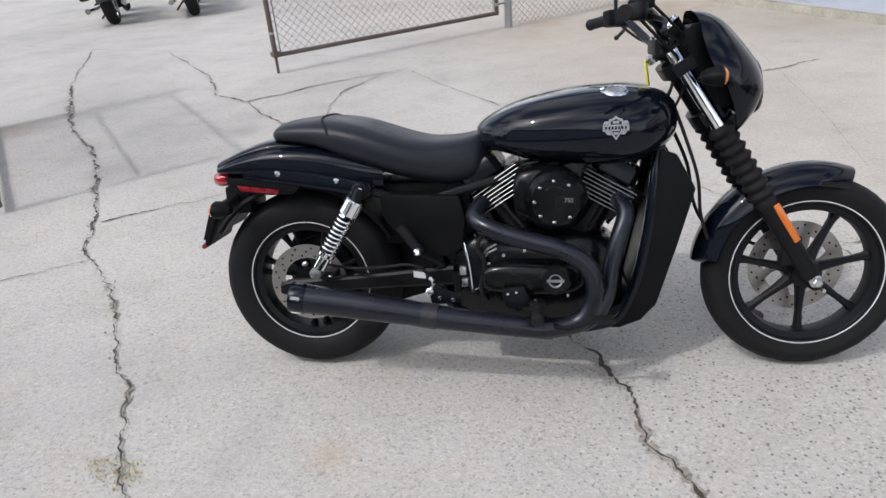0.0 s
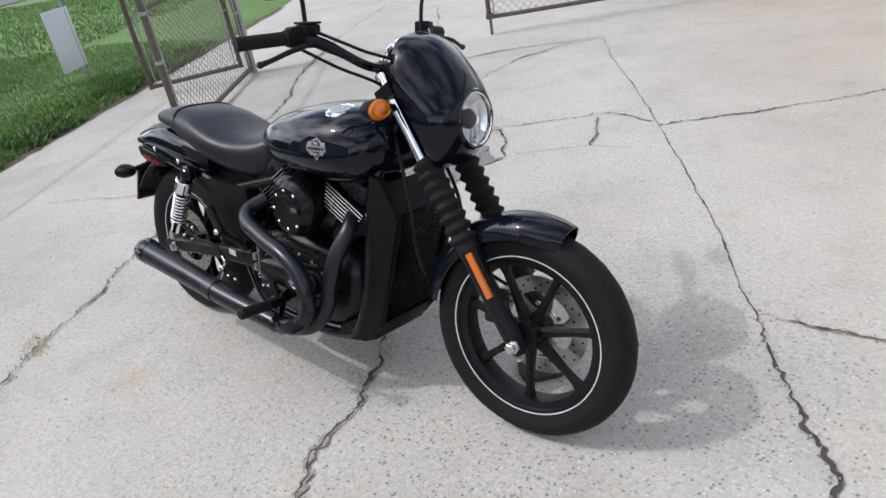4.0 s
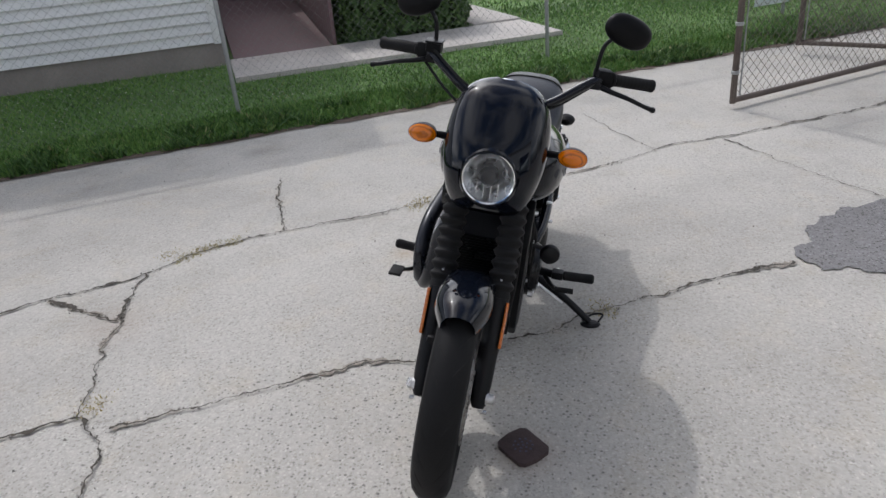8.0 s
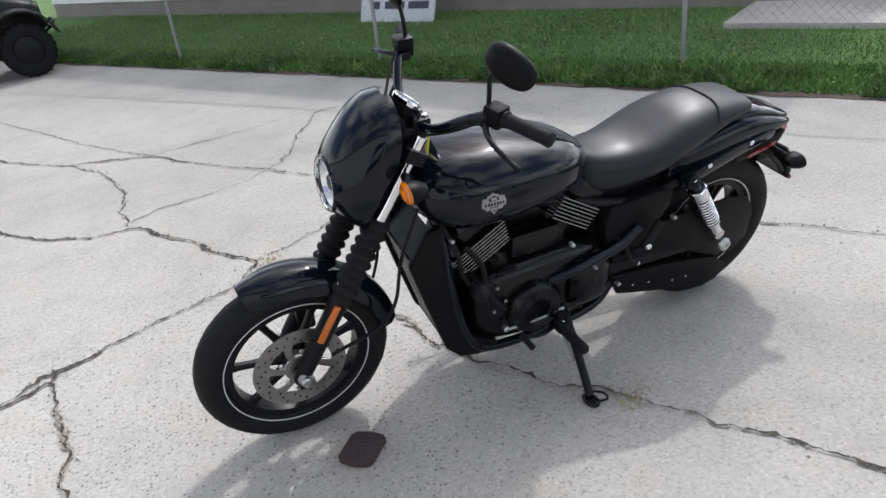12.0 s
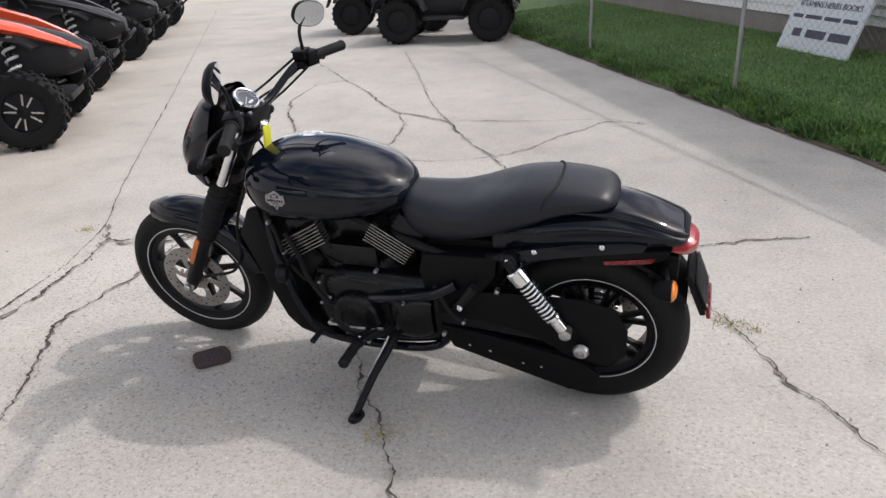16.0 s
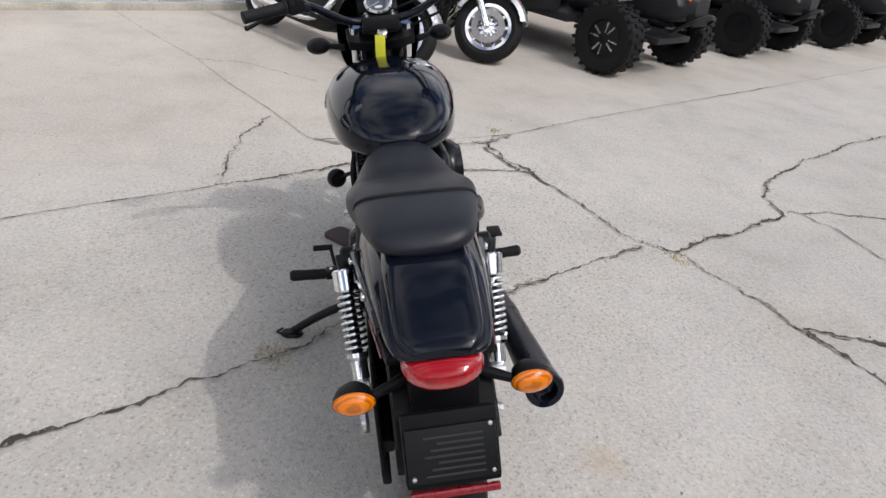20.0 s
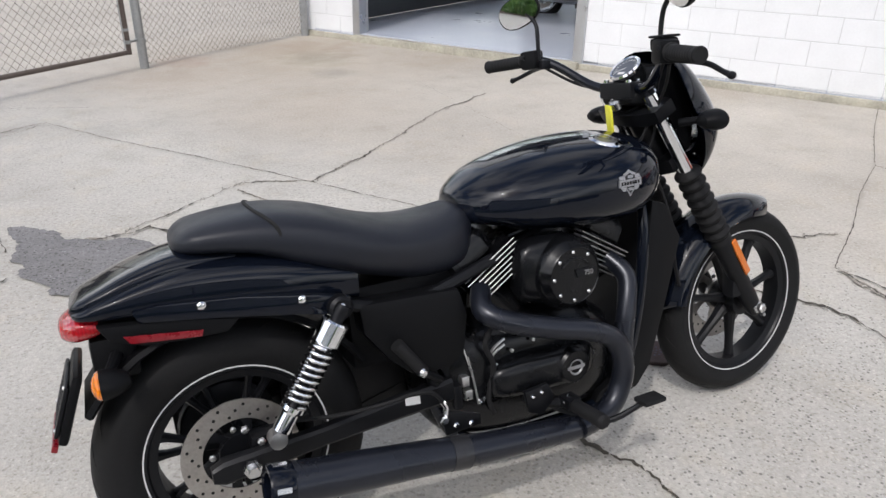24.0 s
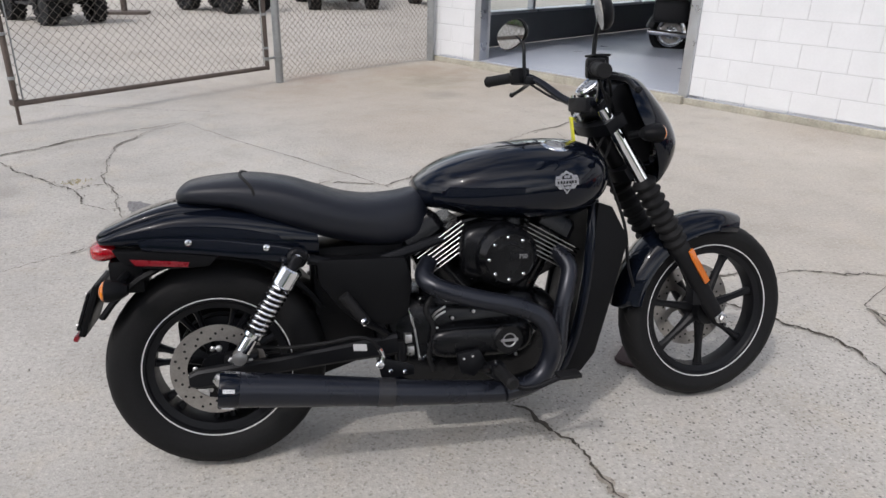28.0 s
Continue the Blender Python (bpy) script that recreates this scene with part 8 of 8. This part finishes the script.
def cruiser(x, y, heading, steer, paint, bright, label):
    """A heavy cruiser; its origin lies under the front axle, x ahead."""
    v = thing("cruiser_motorcycle", pose(x, y, 0, 0, 0, heading) @ Matrix.Rotation(radians(-8), 4, "X"), label, "motorcycle", "cruisers by the building")
    r, wb = 0.30, 1.68
    piv = Vector((-0.42, 0, 0.82))
    S = Matrix.Translation(piv) @ Matrix.Rotation(radians(steer), 4, Vector((-0.53, 0, 0.85))) @ Matrix.Translation(-piv)

    def cast(cx, w, m, nm):
        t = thing(nm)
        t.parent = v
        M = m @ pose(cx, 0, r, 90)
        h = w / 2
        pr = [(r * 0.66, -h * 0.7), (r * 0.78, -h), (r * 0.9, -h * 0.85), (r * 0.98, -h * 0.45), (r, 0), (r * 0.98, h * 0.45), (r * 0.9, h * 0.85), (r * 0.78, h), (r * 0.66, h * 0.7)]
        part("tyre", lathe(bmesh.new(), pr, M, 48, True), M_TYRE, t)
        part("rim", lathe(bmesh.new(), [(r * 0.58, -h * 0.62), (r * 0.67, -h * 0.72), (r * 0.67, h * 0.72), (r * 0.58, h * 0.62)], M, 48, True), bright, t, "bright cast rim")
        part("hub", lathe(bmesh.new(), [(0.02, -h), (0.05, -h * 0.9), (0.05, h * 0.9), (0.02, h)], M, 20), bright, t)
        for k in range(10):
            bm = box(bmesh.new(), (-0.012, 0.04, -0.015), (0.012, r * 0.6, 0.015), 0.004, M @ Matrix.Rotation(2 * math.pi * k / 10, 4, "Z"))
            part("spoke", bm, bright, t)
        for s in SIDES:
            part("brake_disc", lathe(bmesh.new(), [(0.09, s * (h + 0.005)), (0.145, s * (h + 0.005)), (0.145, s * (h + 0.010)), (0.09, s * (h + 0.010))], M, 36, True), M_DISC, t)
    cast(0, 0.13, S, "front_wheel")
    cast(-wb, 0.17, Matrix.Identity(4), "rear_wheel")
    bm = bmesh.new()
    loops = []
    for k in range(17):
        a = radians(25 + 140 * k / 16)
        loops.append([(((r + 0.03 + dr) * math.cos(a)), yy, r + (r + 0.03 + dr) * math.sin(a)) for yy, dr in ((-0.095, -0.05), (-0.085, -0.01), (-0.04, 0.015), (0.04, 0.015), (0.085, -0.01), (0.095, -0.05), (0.08, -0.015), (0.0, 0.008), (-0.08, -0.015))])
    rings(bm, loops)
    bmesh.ops.recalc_face_normals(bm, faces=bm.faces[:])
    part("front_fender", bm, paint, v, "", 45, S)
    bm = bmesh.new()
    loops = []
    for k in range(17):
        a = radians(20 + 150 * k / 16)
        loops.append([(-wb + ((r + 0.04 + dr) * math.cos(a)), yy, r + (r + 0.04 + dr) * math.sin(a)) for yy, dr in ((-0.115, -0.08), (-0.105, -0.01), (-0.05, 0.02), (0.05, 0.02), (0.105, -0.01), (0.115, -0.08), (0.1, -0.015), (0.0, 0.01), (-0.1, -0.015))])
    rings(bm, loops)
    bmesh.ops.recalc_face_normals(bm, faces=bm.faces[:])
    part("rear_fender", bm, M_VBLACK, v, "", 45)
    for s in SIDES:
        part("fork_tube", tube(bmesh.new(), [(-0.46, s * 0.12, 0.95), (0.0, s * 0.12, r - 0.02)], [0.026, 0.034], 16, 1), bright, v, "chrome fork leg", 60, S)
        part("fork_cover", tube(bmesh.new(), [(-0.47, s * 0.12, 0.98), (-0.27, s * 0.12, 0.69)], 0.04, 16, 1), bright, v, "", 60, S)
        part("turn_signal", lathe(bmesh.new(), [(0, -0.03), (0.03, -0.02), (0.035, 0.01), (0.02, 0.03), (0, 0.033)], S @ axis_to((-0.36, s * 0.24, 0.76), (1, 0, 0)), 16), M_AMBER, v)
        part("grip", tube(bmesh.new(), [(-0.68, s * 0.36, 1.06), (-0.78, s * 0.46, 1.03)], 0.018, 10, 1), M_RUBBER, v, "", 60, S)
        part("exhaust_pipe", tube(bmesh.new(), [(-0.62, s * 0.14, 0.55), (-0.55, s * 0.2, 0.4), (-0.75, s * 0.24, 0.24), (-1.3, s * 0.25, 0.25), (-2.0, s * 0.26, 0.29)], [0.024, 0.025, 0.027, 0.034, 0.038], 16, 5), bright, v, "chrome exhaust", 60)
        part("air_cover", superloft(bmesh.new(), [(-0.99, 0.015, 0.52, 0.44, 0.48), (-0.94, 0.035, 0.62, 0.42, 0.52), (-0.82, 0.045, 0.70, 0.46, 0.58), (-0.74, 0.03, 0.71, 0.56, 0.64), (-0.70, 0.01, 0.68, 0.6, 0.64)], 20, 2.6, 2.6), bright, v, "", 50, Matrix.Translation((0, s * 0.18, 0)))
        part("side_cover", superloft(bmesh.new(), [(-1.3, 0.03, 0.6, 0.5, 0.55), (-1.2, 0.05, 0.66, 0.46, 0.56), (-1.06, 0.04, 0.66, 0.46, 0.56)], 18, 3, 3), paint, v, "", 50, Matrix.Translation((0, s * 0.15, 0)))
        part("saddlebag", superloft(bmesh.new(), [(-1.95, 0.05, 0.62, 0.40, 0.5), (-1.9, 0.09, 0.66, 0.36, 0.5), (-1.55, 0.09, 0.66, 0.36, 0.5), (-1.48, 0.05, 0.62, 0.4, 0.5)], 18, 4, 4), M_VBLACK if paint is not M_SILVER else paint, v, "", 50, Matrix.Translation((0, s * 0.24, 0.06))) if paint is M_DKBLUE else None
        part("footboard", new_box((-0.85, min(s * 0.22, s * 0.33), 0.26), (-0.55, max(s * 0.22, s * 0.33), 0.28), 0.006), M_RUBBER, v)
        part("frame_rail", tube(bmesh.new(), [(-0.5, s * 0.05, 0.78), (-0.45, s * 0.12, 0.5), (-0.52, s * 0.13, 0.2), (-1.2, s * 0.13, 0.18)], 0.02, 10, 4), M_SATIN, v)
        part("mirror", lathe(bmesh.new(), [(0, -0.02), (0.05, -0.012), (0.06, 0), (0, 0.001)], S @ axis_to((-0.66, s * 0.4, 1.28), (-1, 0, 0.1)), 20), bright, v)
        part("mirror_stem", tube(bmesh.new(), [(-0.62, s * 0.3, 1.06), (-0.6, s * 0.34, 1.16), (-0.65, s * 0.4, 1.26)], 0.007, 8, 3), bright, v, "", 60, S)
    part("handlebar", tube(bmesh.new(), [(-0.68, -0.36, 1.06), (-0.56, -0.28, 1.08), (-0.5, -0.1, 1.0), (-0.5, 0.1, 1.0), (-0.56, 0.28, 1.08), (-0.68, 0.36, 1.06)], 0.015, 12, 5), bright, v, "", 60, S)
    part("headlamp", lathe(bmesh.new(), [(0, -0.14), (0.06, -0.12), (0.10, -0.04), (0.11, 0.0), (0.115, 0.02), (0.1, 0.024)], S @ axis_to((-0.27, 0, 0.83), (1, 0, 0)), 32), bright, v, "round chrome headlamp")
    part("headlamp_glass", lathe(bmesh.new(), [(0.10, 0.022), (0.06, 0.038), (0, 0.045)], S @ axis_to((-0.27, 0, 0.83), (1, 0, 0)), 32), M_GLASS, v)
    part("tank", superloft(bmesh.new(), [(-0.52, 0.06, 0.86, 0.74, 0.79), (-0.58, 0.13, 0.92, 0.70, 0.78), (-0.75, 0.17, 0.95, 0.66, 0.77), (-0.95, 0.15, 0.91, 0.66, 0.76), (-1.12, 0.07, 0.83, 0.70, 0.76)], 28, 2.6, 2.6), paint, v, "", 50)
    part("seat", superloft(bmesh.new(), [(-1.08, 0.08, 0.78, 0.66, 0.71), (-1.25, 0.15, 0.72, 0.62, 0.67), (-1.45, 0.18, 0.76, 0.66, 0.70), (-1.55, 0.13, 0.82, 0.7, 0.75), (-1.85, 0.12, 0.80, 0.72, 0.76)], 24, 3, 3), M_VINYL, v, "", 50)
    part("engine", superloft(bmesh.new(), [(-0.55, 0.1, 0.42, 0.18, 0.3), (-0.62, 0.16, 0.5, 0.16, 0.3), (-0.9, 0.18, 0.5, 0.15, 0.3), (-1.2, 0.15, 0.48, 0.17, 0.3)], 24, 4, 4), M_SATIN, v, "", 50)
    for cx, lean in ((-0.74, 1), (-0.94, -1)):
        for k in range(7):
            bm = box(bmesh.new(), (-0.075, -0.11, -0.004), (0.075, 0.11, 0.004), 0.0, Matrix.Translation((cx + lean * 0.012 * k, 0, 0.5 + 0.022 * k)) @ Matrix.Rotation(radians(24 * lean), 4, "Y"))
            part("cylinder_fin", bm, M_STEEL, v)
    part("side_stand", tube(bmesh.new(), [(-0.85, 0.12, 0.2), (-0.82, 0.3, 0.05)], 0.014, 10, 1), M_SATIN, v)
    return v


cr = cruiser(4.22, -0.14, -141, 34, M_SILVER, M_CHROME, "silver and chrome cruiser motorcycle with front wheel turned")
copy_thing(cr, pose(4.92, -0.97, 0, 0, 0, -141) @ Matrix.Rotation(radians(-8), 4, "X"))
IN_ = lot(-2.0, 9.7, 0.09)
dk = cruiser(IN_.x, IN_.y, -30, 15, M_DKBLUE, M_CHROME, "dark blue touring motorcycle parked inside the workshop")
for x, y, h in ((-6.41, 9.77, 115), (-5.31, 10.15, 115)):
    copy_thing(dk, pose(x, y, 0, 0, 0, h) @ Matrix.Rotation(radians(-8), 4, "X"))
